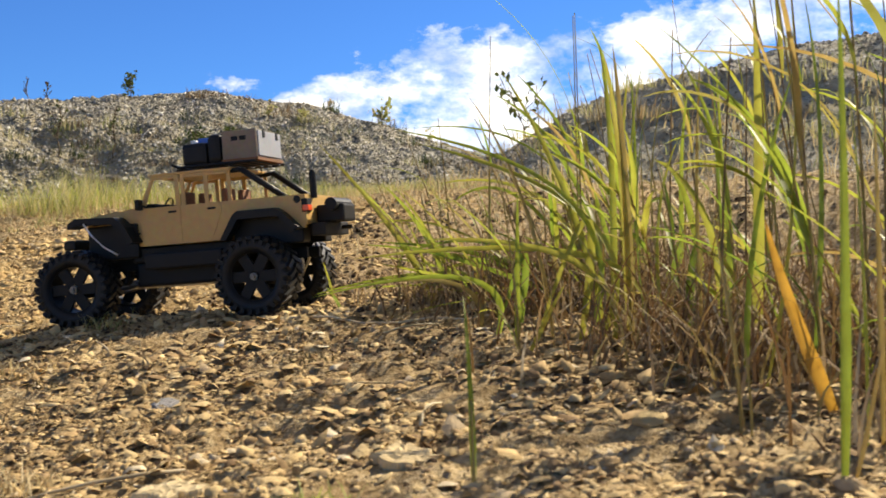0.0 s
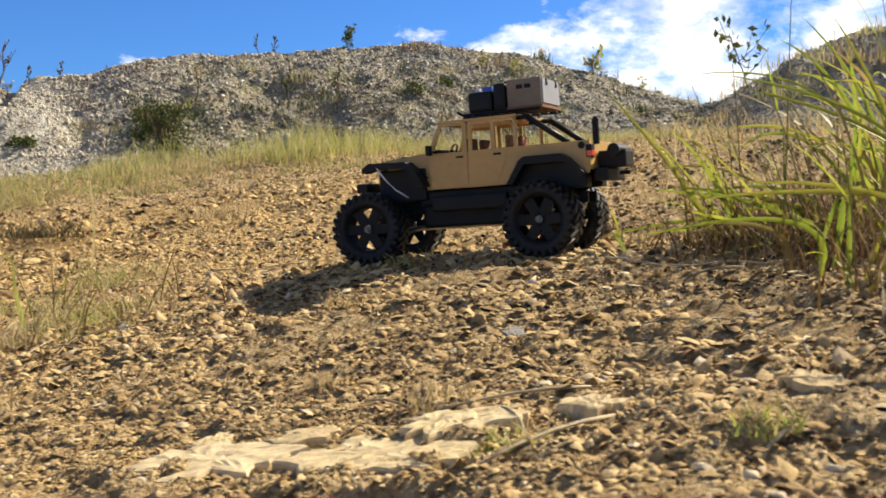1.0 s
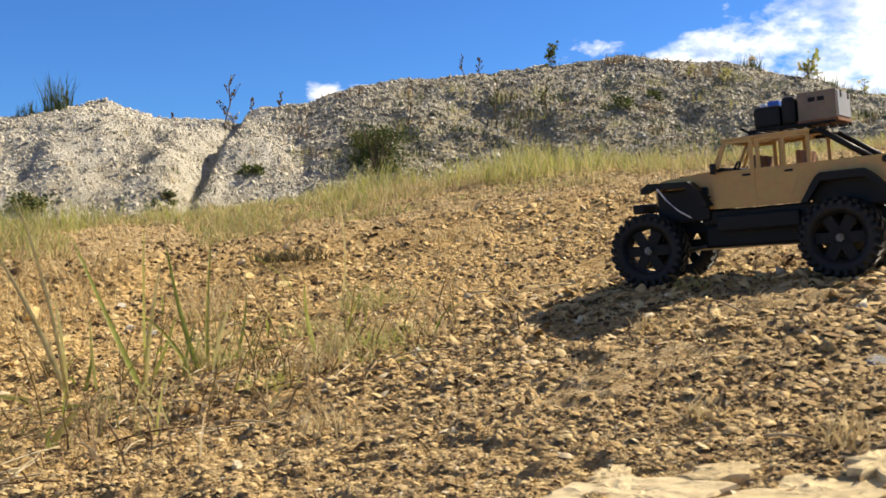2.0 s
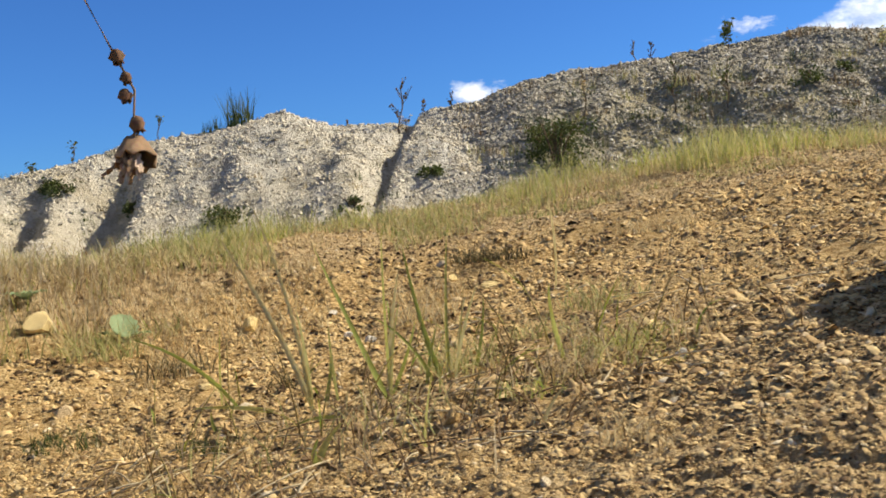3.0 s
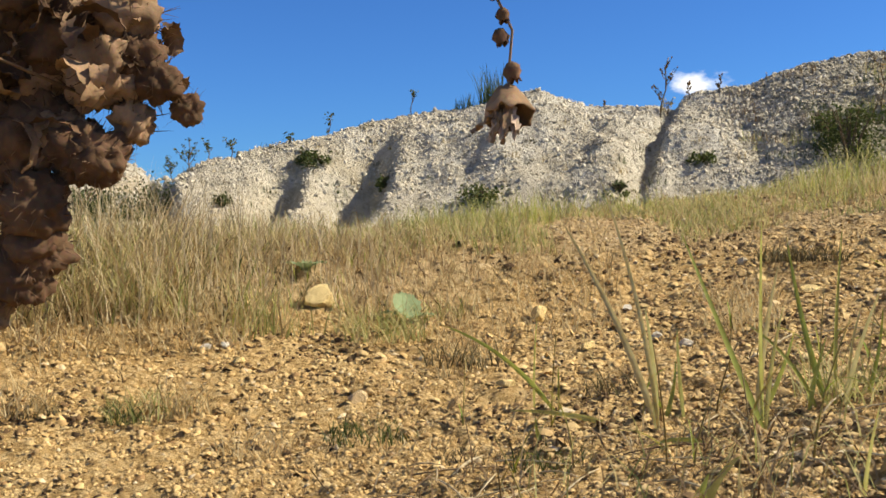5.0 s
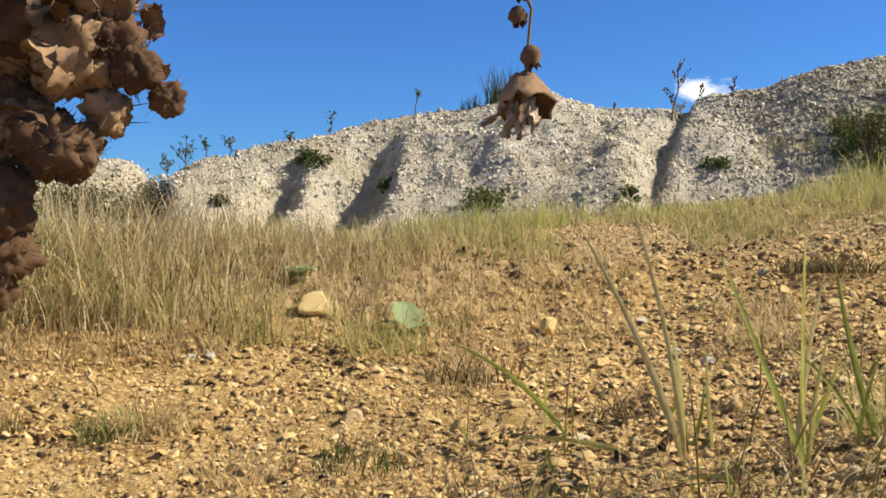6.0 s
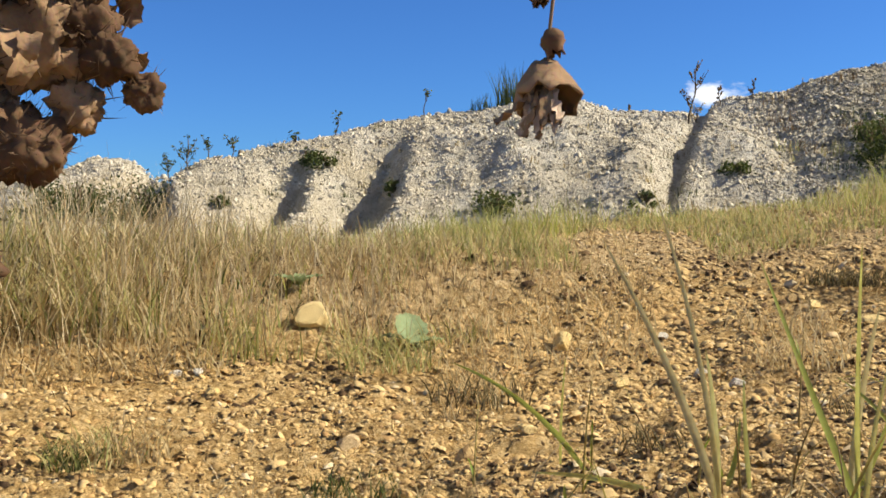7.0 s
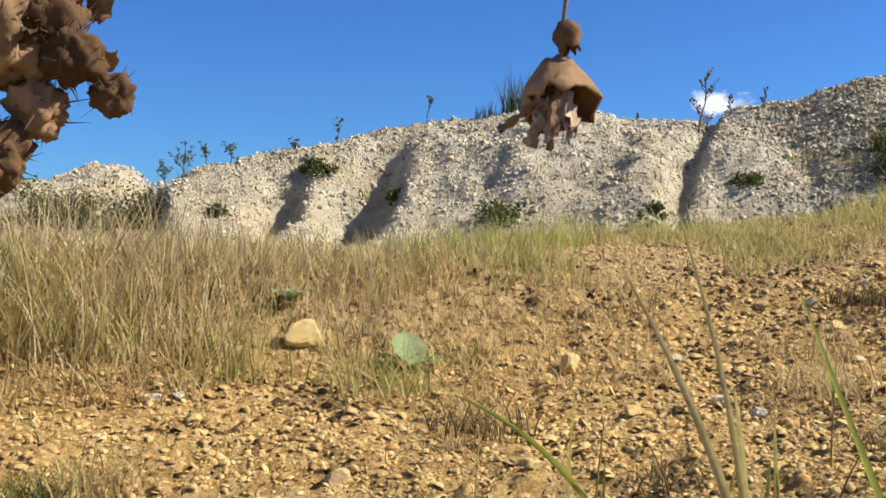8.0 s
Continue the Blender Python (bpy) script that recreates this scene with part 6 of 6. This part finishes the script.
def slab(bm, x0, x1, y0, y1, z0, z1, bevel=0.0, m=None):
    r = bmesh.ops.create_cube(bm, size=1, matrix=(m or Matrix.Identity(4)) @ Matrix.Translation(((x0 + x1) / 2, (y0 + y1) / 2, (z0 + z1) / 2)) @ Matrix.Diagonal((x1 - x0, y1 - y0, z1 - z0, 1)))
    if bevel:
        es = list({e for v in r["verts"] for e in v.link_edges})
        bmesh.ops.bevel(bm, geom=es, offset=bevel, segments=2, profile=0.6, affect="EDGES")
    return bm


def rod(bm, a, b, r, sides=8):
    return tube(bm, [Vector(a), Vector(b)], [r, r], sides)


def prism(bm, outline, y0, y1):
    """A flat outline in x and z, drawn out from y0 to y1."""
    lo = [bm.verts.new((x, y0, z)) for x, z in outline]
    hi = [bm.verts.new((x, y1, z)) for x, z in outline]
    bm.faces.new(lo)
    bm.faces.new(hi[::-1])
    k = len(outline)
    for i in range(k):
        bm.faces.new((lo[i], hi[i], hi[(i + 1) % k], lo[(i + 1) % k]))
    return bm


TALL, WHEEL_R = 1.03, 0.0745
FX, RX = 0.222, -0.150


def wheel_parts(parent, name, x, y, steer=0):
    w = new(name)
    w.parent = parent
    w.matrix_basis = pose(x, y, WHEEL_R / TALL, 0, 0, steer) @ Matrix.Diagonal((WHEEL_R / 0.0633, 1.35, WHEEL_R / 0.0633 / TALL, 1))
    bm = bmesh.new()
    prof = [(-0.024, 0.040), (-0.026, 0.050), (-0.022, 0.057), (-0.012, 0.059), (0.012, 0.059), (0.022, 0.057), (0.026, 0.050), (0.024, 0.040), (0.018, 0.039), (-0.018, 0.039)]
    k = 40
    rows = [[bm.verts.new((r * math.cos(6.2832 * i / k), yy, r * math.sin(6.2832 * i / k))) for yy, r in prof] for i in range(k)]
    for i in range(k):
        a, b = rows[i], rows[(i + 1) % k]
        for j in range(len(prof)):
            bm.faces.new((a[j], a[(j + 1) % len(prof)], b[(j + 1) % len(prof)], b[j]))
    tyre = part("tyre", bm, M_RUBBER, w, "black knobbly rubber tyre", True)
    bm = bmesh.new()
    for i in range(26):
        a = 6.2832 * i / 26
        for sy, off in ((1, 0.0), (-1, 0.5)):
            m = Matrix.Rotation(-(a + off * 6.2832 / 26), 4, "Y") @ Matrix.Translation((0.0605, sy * 0.0125, 0)) @ Matrix.Rotation(sy * 0.5, 4, "X")
            slab(bm, -0.003, 0.0028, -0.0125, 0.0125, -0.0036, 0.0036, 0, m)
        m = Matrix.Rotation(-a, 4, "Y")
        slab(bm, 0.050, 0.0585, 0.0235, 0.0272, -0.003, 0.003, 0, m)
        slab(bm, 0.050, 0.0585, -0.0272, -0.0235, -0.003, 0.003, 0, m)
    part("tread", bm, M_RUBBER, tyre)
    bm = bmesh.new()
    prof = [(-0.019, 0.0405), (0.0195, 0.0405), (0.0215, 0.043), (0.0225, 0.041), (0.019, 0.037), (-0.019, 0.037)]
    rows = [[bm.verts.new((r * math.cos(6.2832 * i / k), yy, r * math.sin(6.2832 * i / k))) for yy, r in prof] for i in range(k)]
    for i in range(k):
        a, b = rows[i], rows[(i + 1) % k]
        for j in range(len(prof)):
            bm.faces.new((a[j], a[(j + 1) % len(prof)], b[(j + 1) % len(prof)], b[j]))
    sgn = 1 if y > 0 else -1
    for i in range(6):
        m = Matrix.Rotation(6.2832 * i / 6, 4, "Y")
        slab(bm, 0.007, 0.039, min(sgn * 0.010, sgn * 0.016), max(sgn * 0.010, sgn * 0.016), -0.0088, 0.0088, 0.001, m)
    rim = part("rim", bm, M_BLACK, w, "black six-spoke rim")
    bm = bmesh.new()
    rod(bm, (0, sgn * 0.004, 0), (0, sgn * 0.019, 0), 0.0062, 14)
    rod(bm, (0, sgn * 0.019, 0), (0, sgn * 0.023, 0), 0.003, 6)
    part("hub", bm, M_DARKSTEEL, w, "dark steel wheel hub")
    return w


car = tagged(new("toy_car"), "tan and black radio-controlled off-road car with loaded roof rack", "toy car")
for wx, wy, st in ((FX, 0.098, 8), (FX, -0.098, 8), (RX, 0.098, 0), (RX, -0.098, 0)):
    wheel_parts(car, "wheel", wx, wy, st)

# chassis
for sy in (1, -1):
    part("frame_rail", slab(bmesh.new(), -0.225, 0.240, sy * 0.033 - 0.005, sy * 0.033 + 0.005, 0.098, 0.118, 0.001), M_BLACK, car)
    for ax in (FX, RX):
        bm = bmesh.new()
        rod(bm, (ax * 0.93, sy * 0.058, 0.075), (ax * 0.80, sy * 0.052, 0.150), 0.0075, 10)
        for q in range(8):
            t = 0.12 + q * 0.09
            p = Vector((ax * 0.93, sy * 0.058, 0.075)).lerp(Vector((ax * 0.80, sy * 0.052, 0.150)), t)
            slab(bm, -0.0095, 0.0095, -0.0095, 0.0095, -0.0016, 0.0016, 0, Matrix.Translation(p))
        part("shock_absorber", bm, M_BLACK, car)
        bm = bmesh.new()
        rod(bm, (ax * 0.95, sy * 0.040, 0.056), (ax * 0.12, sy * 0.028, 0.088), 0.0035, 8)
        part("link_rod", bm, M_DARKSTEEL, car, "dark steel suspension link")
for ax in (FX, RX):
    bm = bmesh.new()
    rod(bm, (ax, -0.08, 0.062), (ax, 0.08, 0.062), 0.008, 10)
    bmesh.ops.create_uvsphere(bm, u_segments=14, v_segments=10, radius=0.021, matrix=pose(ax, 0.012, 0.062))
    part("axle", bm, M_BLACK, car, "", True)
bm = bmesh.new()
rod(bm, (FX, 0.005, 0.066), (RX, 0.005, 0.066), 0.0042, 10)
part("drive_shaft", bm, M_STEEL, car)
part("gearbox", slab(bmesh.new(), -0.055, 0.045, -0.03, 0.03, 0.070, 0.128, 0.005), M_BLACK, car)
part("battery_tray", slab(bmesh.new(), -0.10, 0.12, -0.07, 0.07, 0.112, 0.140, 0.004), M_BLACK, car)
# black block added to stand for the shaded space under the body
part("belly_block", slab(bmesh.new(), -0.085, 0.120, -0.060, 0.060, 0.066, 0.112, 0.006), M_BLACK, car)
for sy in (1, -1):
    part("inner_wing", slab(bmesh.new(), -0.236, -0.098, min(sy * 0.040, sy * 0.082), max(sy * 0.040, sy * 0.0815), 0.126, 0.180, 0.004), M_BLACK, car)
    part("inner_wing", slab(bmesh.new(), 0.100, 0.206, min(sy * 0.036, sy * 0.070), max(sy * 0.036, sy * 0.079), 0.122, 0.187, 0.004), M_BLACK, car)
for sy in (1, -1):
    part("side_step", slab(bmesh.new(), -0.075, 0.085, sy * 0.082 - 0.008, sy * 0.082 + 0.008, 0.098, 0.128, 0.004), M_BLACK, car)

# body tub and bonnet
Z0, ZB = 0.142, 0.212
bm = bmesh.new()
for sy in (1, -1):
    prism(bm, [(-0.245, 0.152), (-0.226, 0.152), (-0.200, 0.182), (-0.122, 0.182), (-0.096, Z0), (0.085, Z0), (0.085, ZB), (-0.245, ZB)], sy * 0.086 - 0.0025, sy * 0.086 + 0.0025)
slab(bm, -0.248, -0.243, -0.0885, 0.0885, 0.158, ZB, 0.001)
slab(bm, 0.083, 0.088, -0.0835, 0.0835, Z0, ZB)
slab(bm, -0.095, 0.083, -0.0835, 0.0835, 0.150, 0.155)
tub = part("body", bm, M_TAN, car, "tan painted body shell")
bm = bmesh.new()
prism(bm, [(0.089, Z0), (0.130, Z0 + 0.004), (0.150, 0.178), (0.208, 0.182), (0.208, 0.196), (0.198, 0.206), (0.089, 0.216)], -0.074, 0.074)
bonnet = part("bonnet", bm, M_TAN, car, "tan bonnet with black vents")
for sy in (1, -1):
    part("vent", slab(bmesh.new(), 0.125, 0.165, sy * 0.045 - 0.008, sy * 0.045 + 0.008, 0.2085, 0.2130, 0.001, Matrix.Rotation(0.0, 4, "Y")), M_BLACK, bonnet)
    part("bonnet_catch", slab(bmesh.new(), 0.186, 0.196, sy * 0.0745 - 0.003, sy * 0.0745 + 0.003, 0.188, 0.203, 0.001), M_BLACK, bonnet)
    part("badge", slab(bmesh.new(), 0.096, 0.122, sy * 0.0742 - 0.0012, sy * 0.0742 + 0.0012, 0.165, 0.169), M_BLACK, bonnet)
bm = bmesh.new()
slab(bm, 0.2085, 0.2125, -0.066, 0.066, 0.158, 0.197, 0.001)
grille = part("grille", bm, M_TAN, car)
for i in range(7):
    part("grille_slot", slab(bmesh.new(), 0.2120, 0.2135, -0.027 + i * 0.009 - 0.003, -0.027 + i * 0.009 + 0.003, 0.165, 0.190), M_BLACK, grille)
for sy in (1, -1):
    bm = bmesh.new()
    rod(bm, (0.2100, sy * 0.048, 0.180), (0.2165, sy * 0.048, 0.180), 0.0115, 16)
    part("headlight", bm, M_CLEAR, car, "clear round headlight", True)

# wings over the wheels
for sy in (1, -1):
    bm = bmesh.new()
    outer = [(0.092, 0.150), (0.108, 0.180), (0.130, 0.200), (0.212, 0.203), (0.228, 0.194), (0.228, 0.184), (0.208, 0.190), (0.138, 0.188), (0.118, 0.172), (0.104, 0.148)]
    prism(bm, outer, min(sy * 0.072, sy * 0.112), max(sy * 0.072, sy * 0.112))
    part("front_wing", bm, M_BLACK, car)
    bm = bmesh.new()
    outer = [(-0.084, 0.140), (-0.112, 0.184), (-0.122, 0.191), (-0.196, 0.191), (-0.210, 0.182), (-0.240, 0.152), (-0.228, 0.148), (-0.200, 0.176), (-0.122, 0.176), (-0.096, 0.140)]
    prism(bm, outer, min(sy * 0.0885, sy * 0.114), max(sy * 0.0885, sy * 0.114))
    part("rear_wing", bm, M_BLACK, car)
    # doors with window frames
    o = sy * 0.0895
    a, b = min(o, o - sy * 0.003), max(o, o - sy * 0.003)
    bm = bmesh.new()
    prism(bm, [(0.002, 0.146), (0.082, 0.146), (0.082, 0.210), (0.002, 0.210)], a, b)
    prism(bm, [(0.002, 0.210), (0.010, 0.210), (0.010, 0.262), (0.054, 0.262), (0.075, 0.210), (0.081, 0.210), (0.058, 0.268), (0.002, 0.268)], a, b)
    fd = part("front_door", bm, M_TAN, car, "tan door with open window")
    bm = bmesh.new()
    slab(bm, 0.010, 0.026, o - 0.0025, o + 0.0025, 0.1995, 0.2035, 0.001)
    part("door_handle", bm, M_BLACK, fd)
    bm = bmesh.new()
    prism(bm, [(-0.082, 0.196), (-0.060, 0.146), (-0.002, 0.146), (-0.002, 0.210), (-0.082, 0.210)], a, b)
    prism(bm, [(-0.002, 0.210), (-0.010, 0.210), (-0.010, 0.262), (-0.050, 0.262), (-0.050, 0.210), (-0.058, 0.210), (-0.058, 0.268), (-0.002, 0.268)], a, b)
    rd = part("rear_door", bm, M_TAN, car, "tan door with open window")
    bm = bmesh.new()
    slab(bm, -0.070, -0.054, o - 0.0025, o + 0.0025, 0.1995, 0.2035, 0.001)
    part("door_handle", bm, M_BLACK, rd)
    # mirror, filler cap, lamps
    bm = bmesh.new()
    rod(bm, (0.072, sy * 0.090, 0.214), (0.076, sy * 0.104, 0.218), 0.0022, 6)
    slab(bm, 0.072, 0.081, sy * 0.108 - 0.009, sy * 0.108 + 0.009, 0.208, 0.228, 0.003)
    part("mirror", bm, M_BLACK, car)
    bm = bmesh.new()
    slab(bm, -0.2515, -0.2400, sy * 0.076 - 0.009, sy * 0.076 + 0.0135, 0.180, 0.204, 0.001)
    tl = part("tail_light", bm, M_BLACK, car)
    bm = bmesh.new()
    slab(bm, -0.2535, -0.2420, sy * 0.077 - 0.007, sy * 0.077 + 0.0140, 0.182, 0.1925, 0.001)
    part("lens", bm, M_RED, tl, "orange red tail lamp lens")
    # cage bars behind the cab
    bm = bmesh.new()
    rod(bm, (-0.078, sy * 0.078, 0.266), (-0.098, sy * 0.078, 0.266), 0.0042)
    rod(bm, (-0.122, sy * 0.078, 0.268), (-0.205, sy * 0.078, 0.210), 0.0058)
    rod(bm, (-0.098, sy * 0.078, 0.267), (-0.124, sy * 0.078, 0.267), 0.0045)
    part("cage_bar", bm, M_BLACK, car, "", True)
    bm = bmesh.new()
    slab(bm, -0.104, -0.058, o - sy * 0.0015 - 0.0015, o - sy * 0.0015 + 0.0015, 0.262, 0.268)
    slab(bm, -0.104, -0.097, o - sy * 0.0015 - 0.0015, o - sy * 0.0015 + 0.0015, 0.212, 0.268)
    part("pillar", bm, M_TAN, car)
    # screen frame
    bm = bmesh.new()
    rod(bm, (0.088, sy * 0.079, 0.214), (0.060, sy * 0.076, 0.268), 0.0036, 6)
    part("screen_post", bm, M_TAN, car)
bm = bmesh.new()
rod(bm, (-0.232, 0.087, 0.2035), (-0.232, 0.0905, 0.2035), 0.0068, 16)
part("filler_cap", bm, M_BLACK, car)
part("screen_rail", slab(bmesh.new(), 0.054, 0.066, -0.080, 0.080, 0.266, 0.2735, 0.001), M_TAN, car)
part("roof", slab(bmesh.new(), -0.105, 0.053, -0.0895, 0.0895, 0.2685, 0.2735, 0.001), M_TAN, car, "tan flat roof panel")
part("dashboard", slab(bmesh.new(), 0.062, 0.083, -0.082, 0.082, 0.196, 0.220, 0.003), M_BLACK, car)
for sx in (0.030, -0.055):
    for sy in (1, -1):
        bm = bmesh.new()
        slab(bm, sx - 0.018, sx + 0.022, sy * 0.038 - 0.022, sy * 0.038 + 0.022, 0.156, 0.186, 0.004)
        slab(bm, sx - 0.026, sx - 0.014, sy * 0.038 - 0.022, sy * 0.038 + 0.022, 0.170, 0.238, 0.004)
        part("seat", bm, M_LEATHER, car, "dark reddish brown seat")
bm = bmesh.new()
bmesh.ops.create_cone(bm, segments=18, radius1=0.014, radius2=0.014, depth=0.004, cap_ends=False, matrix=pose(0.050, 0.040, 0.218, 0, 65, 0))
rod(bm, (0.050, 0.040, 0.218), (0.070, 0.040, 0.208), 0.0025, 6)
part("steering_wheel", bm, M_BLACK, car)
# rear load box, bumpers, winch
part("load_floor", slab(bmesh.new(), -0.240, -0.110, -0.082, 0.082, 0.1965, 0.2015), M_LEATHER, car, "brown load floor")
bm = bmesh.new()
slab(bm, -0.276, -0.248, -0.070, 0.070, 0.136, 0.160, 0.003)
rod(bm, (-0.276, -0.03, 0.150), (-0.296, -0.03, 0.150), 0.004)
part("rear_bumper", bm, M_BLACK, car)
bm = bmesh.new()
slab(bm, -0.305, -0.250, -0.030, 0.040, 0.160, 0.192, 0.004)
rod(bm, (-0.284, -0.045, 0.192), (-0.284, 0.055, 0.192), 0.012, 12)
part("winch", bm, M_BLACK, car)
bm = bmesh.new()
rod(bm, (-0.252, 0.052, 0.205), (-0.252, 0.052, 0.252), 0.0065, 12)
rod(bm, (-0.252, 0.052, 0.252), (-0.252, 0.052, 0.256), 0.0045, 10)
part("canister", bm, M_BLACK, car)
bm = bmesh.new()
slab(bm, 0.236, 0.262, -0.078, 0.078, 0.146, 0.165, 0.004)
for sy in (1, -1):
    rod(bm, (0.215, sy * 0.032, 0.110), (0.246, sy * 0.032, 0.152), 0.005)
part("front_bumper", bm, M_BLACK, car)
part("steering_rod", rod(bmesh.new(), (FX + 0.018, 0.075, 0.062), (FX + 0.018, -0.075, 0.064), 0.0028, 6), M_STEEL, car)
for sy in (1, -1):
    part("sway_rod", rod(bmesh.new(), (-0.205, sy * 0.03, 0.100), (-0.176, sy * 0.055, 0.064), 0.0032, 6), M_STEEL, car)
for i in range(5):
    bm = bmesh.new()
    slab(bm, -0.212 + i * 0.006, -0.206 + i * 0.006, 0.020 - i * 0.012, 0.034 - i * 0.012, 0.078 + (i % 2) * 0.012, 0.094 + (i % 2) * 0.012, 0.001)
    part("bracket", bm, M_STEEL, car)

cable = [(0.204, 0.098, 0.200), (0.190, 0.116, 0.190), (0.172, 0.120, 0.168), (0.150, 0.118, 0.146), (0.128, 0.108, 0.130)]
part("cable", tube(bmesh.new(), cable, [0.0016] * 5, 6), M_WHITEP, car, "thin pale cable over the front wing", True)

# roof rack and its load
bm = bmesh.new()
rod(bm, (0.010, -0.072, 0.276), (0.010, 0.072, 0.276), 0.0028, 6)
rack = part("roof_rack", bm, M_BLACK, car, "black tubular roof rack")
for sy in (1, -1):
    part("rack_rail", rod(bmesh.new(), (0.010, sy * 0.072, 0.282), (-0.150, sy * 0.072, 0.282), 0.0028, 6), M_BLACK, rack)
    part("lamp_bracket", rod(bmesh.new(), (0.010, sy * 0.030, 0.276), (0.034, sy * 0.048, 0.292), 0.0026, 6), M_BLACK, rack)
    for px in (0.0, -0.05, -0.10):
        part("rack_foot", rod(bmesh.new(), (px, sy * 0.072, 0.273), (px, sy * 0.072, 0.282), 0.002, 6), M_BLACK, rack)
for i in range(9):
    part("crossbar", rod(bmesh.new(), (0.008 - i * 0.019, -0.072, 0.281), (0.008 - i * 0.019, 0.072, 0.281), 0.0018, 6), M_BLACK, rack)
bm = bmesh.new()
slab(bm, -0.048, 0.004, -0.056, 0.062, 0.2845, 0.326, 0.008)
part("bag", bm, M_BLACK, car, "black soft bag on the roof rack")
bm = bmesh.new()
slab(bm, -0.078, -0.050, -0.054, 0.064, 0.2845, 0.339, 0.010)
rod(bm, (-0.064, -0.02, 0.341), (-0.064, 0.02, 0.341), 0.004, 8)
part("fuel_can", bm, M_BLACK, car, "black fuel can on the roof rack")
bm = bmesh.new()
slab(bm, -0.040, -0.018, 0.010, 0.034, 0.327, 0.337, 0.002)
part("small_box", bm, M_BLUE, car, "small blue box on the roof load")
bm = bmesh.new()
slab(bm, -0.014, -0.002, 0.020, 0.034, 0.327, 0.335, 0.003)
part("bottle", bm, M_WHITEP, car, "small white bottle on the roof load")
bm = bmesh.new()
slab(bm, -0.152, -0.082, -0.056, 0.066, 0.2850, 0.341, 0.002)
crate = part("crate", bm, M_CRATE, car, "weathered grey wooden crate with brown edges")
part("end_panel", slab(bmesh.new(), -0.1545, -0.1515, -0.050, 0.060, 0.292, 0.338, 0.0005), M_CRATE_END, crate, "grey metal end panel")
part("base_trim", slab(bmesh.new(), -0.1540, -0.0800, -0.058, 0.068, 0.2835, 0.2890, 0.0005), M_LEATHER, crate, "brown wooden base trim")
for px in (-0.125, -0.108):
    part("stencil", slab(bmesh.new(), px - 0.0065, px + 0.0065, 0.0655, 0.0668, 0.322, 0.330), M_BLACK, crate)
for sy in (-0.03, 0.035):
    part("latch", slab(bmesh.new(), -0.1560, -0.1540, sy - 0.005, sy + 0.005, 0.326, 0.339, 0.0004), M_BLACK, crate)

# set on its wheels on the slope
CAR_X, CAR_Y, CAR_HEAD, CAR_SCALE = 0.905, 1.105, 127.0, 0.78
ch, sh = math.cos(radians(CAR_HEAD)), math.sin(radians(CAR_HEAD))


def under(lx, ly):
    x, y = CAR_X + CAR_SCALE * (ch * lx - sh * ly), CAR_Y + CAR_SCALE * (sh * lx + ch * ly)
    return max(ground_z(x + dx, y + dy) for dx in (-0.015, 0, 0.015) for dy in (-0.015, 0, 0.015))


wz = [under(FX, 0.098), under(FX, -0.098), under(RX, 0.098), under(RX, -0.098)]
pitch = math.degrees(math.atan2((wz[0] + wz[1] - wz[2] - wz[3]) / 2, (FX - RX) * CAR_SCALE))
lean_side = math.degrees(math.atan2((wz[0] + wz[2] - wz[1] - wz[3]) / 2, 0.196 * CAR_SCALE))
car.matrix_world = pose(CAR_X, CAR_Y, sum(wz) / 4 - 0.003, 0, 0, CAR_HEAD) @ pose(0, 0, 0, 0, -pitch, 0) @ pose(0, 0, 0, lean_side, 0, 0) @ Matrix.Diagonal((CAR_SCALE, CAR_SCALE, CAR_SCALE * TALL, 1))
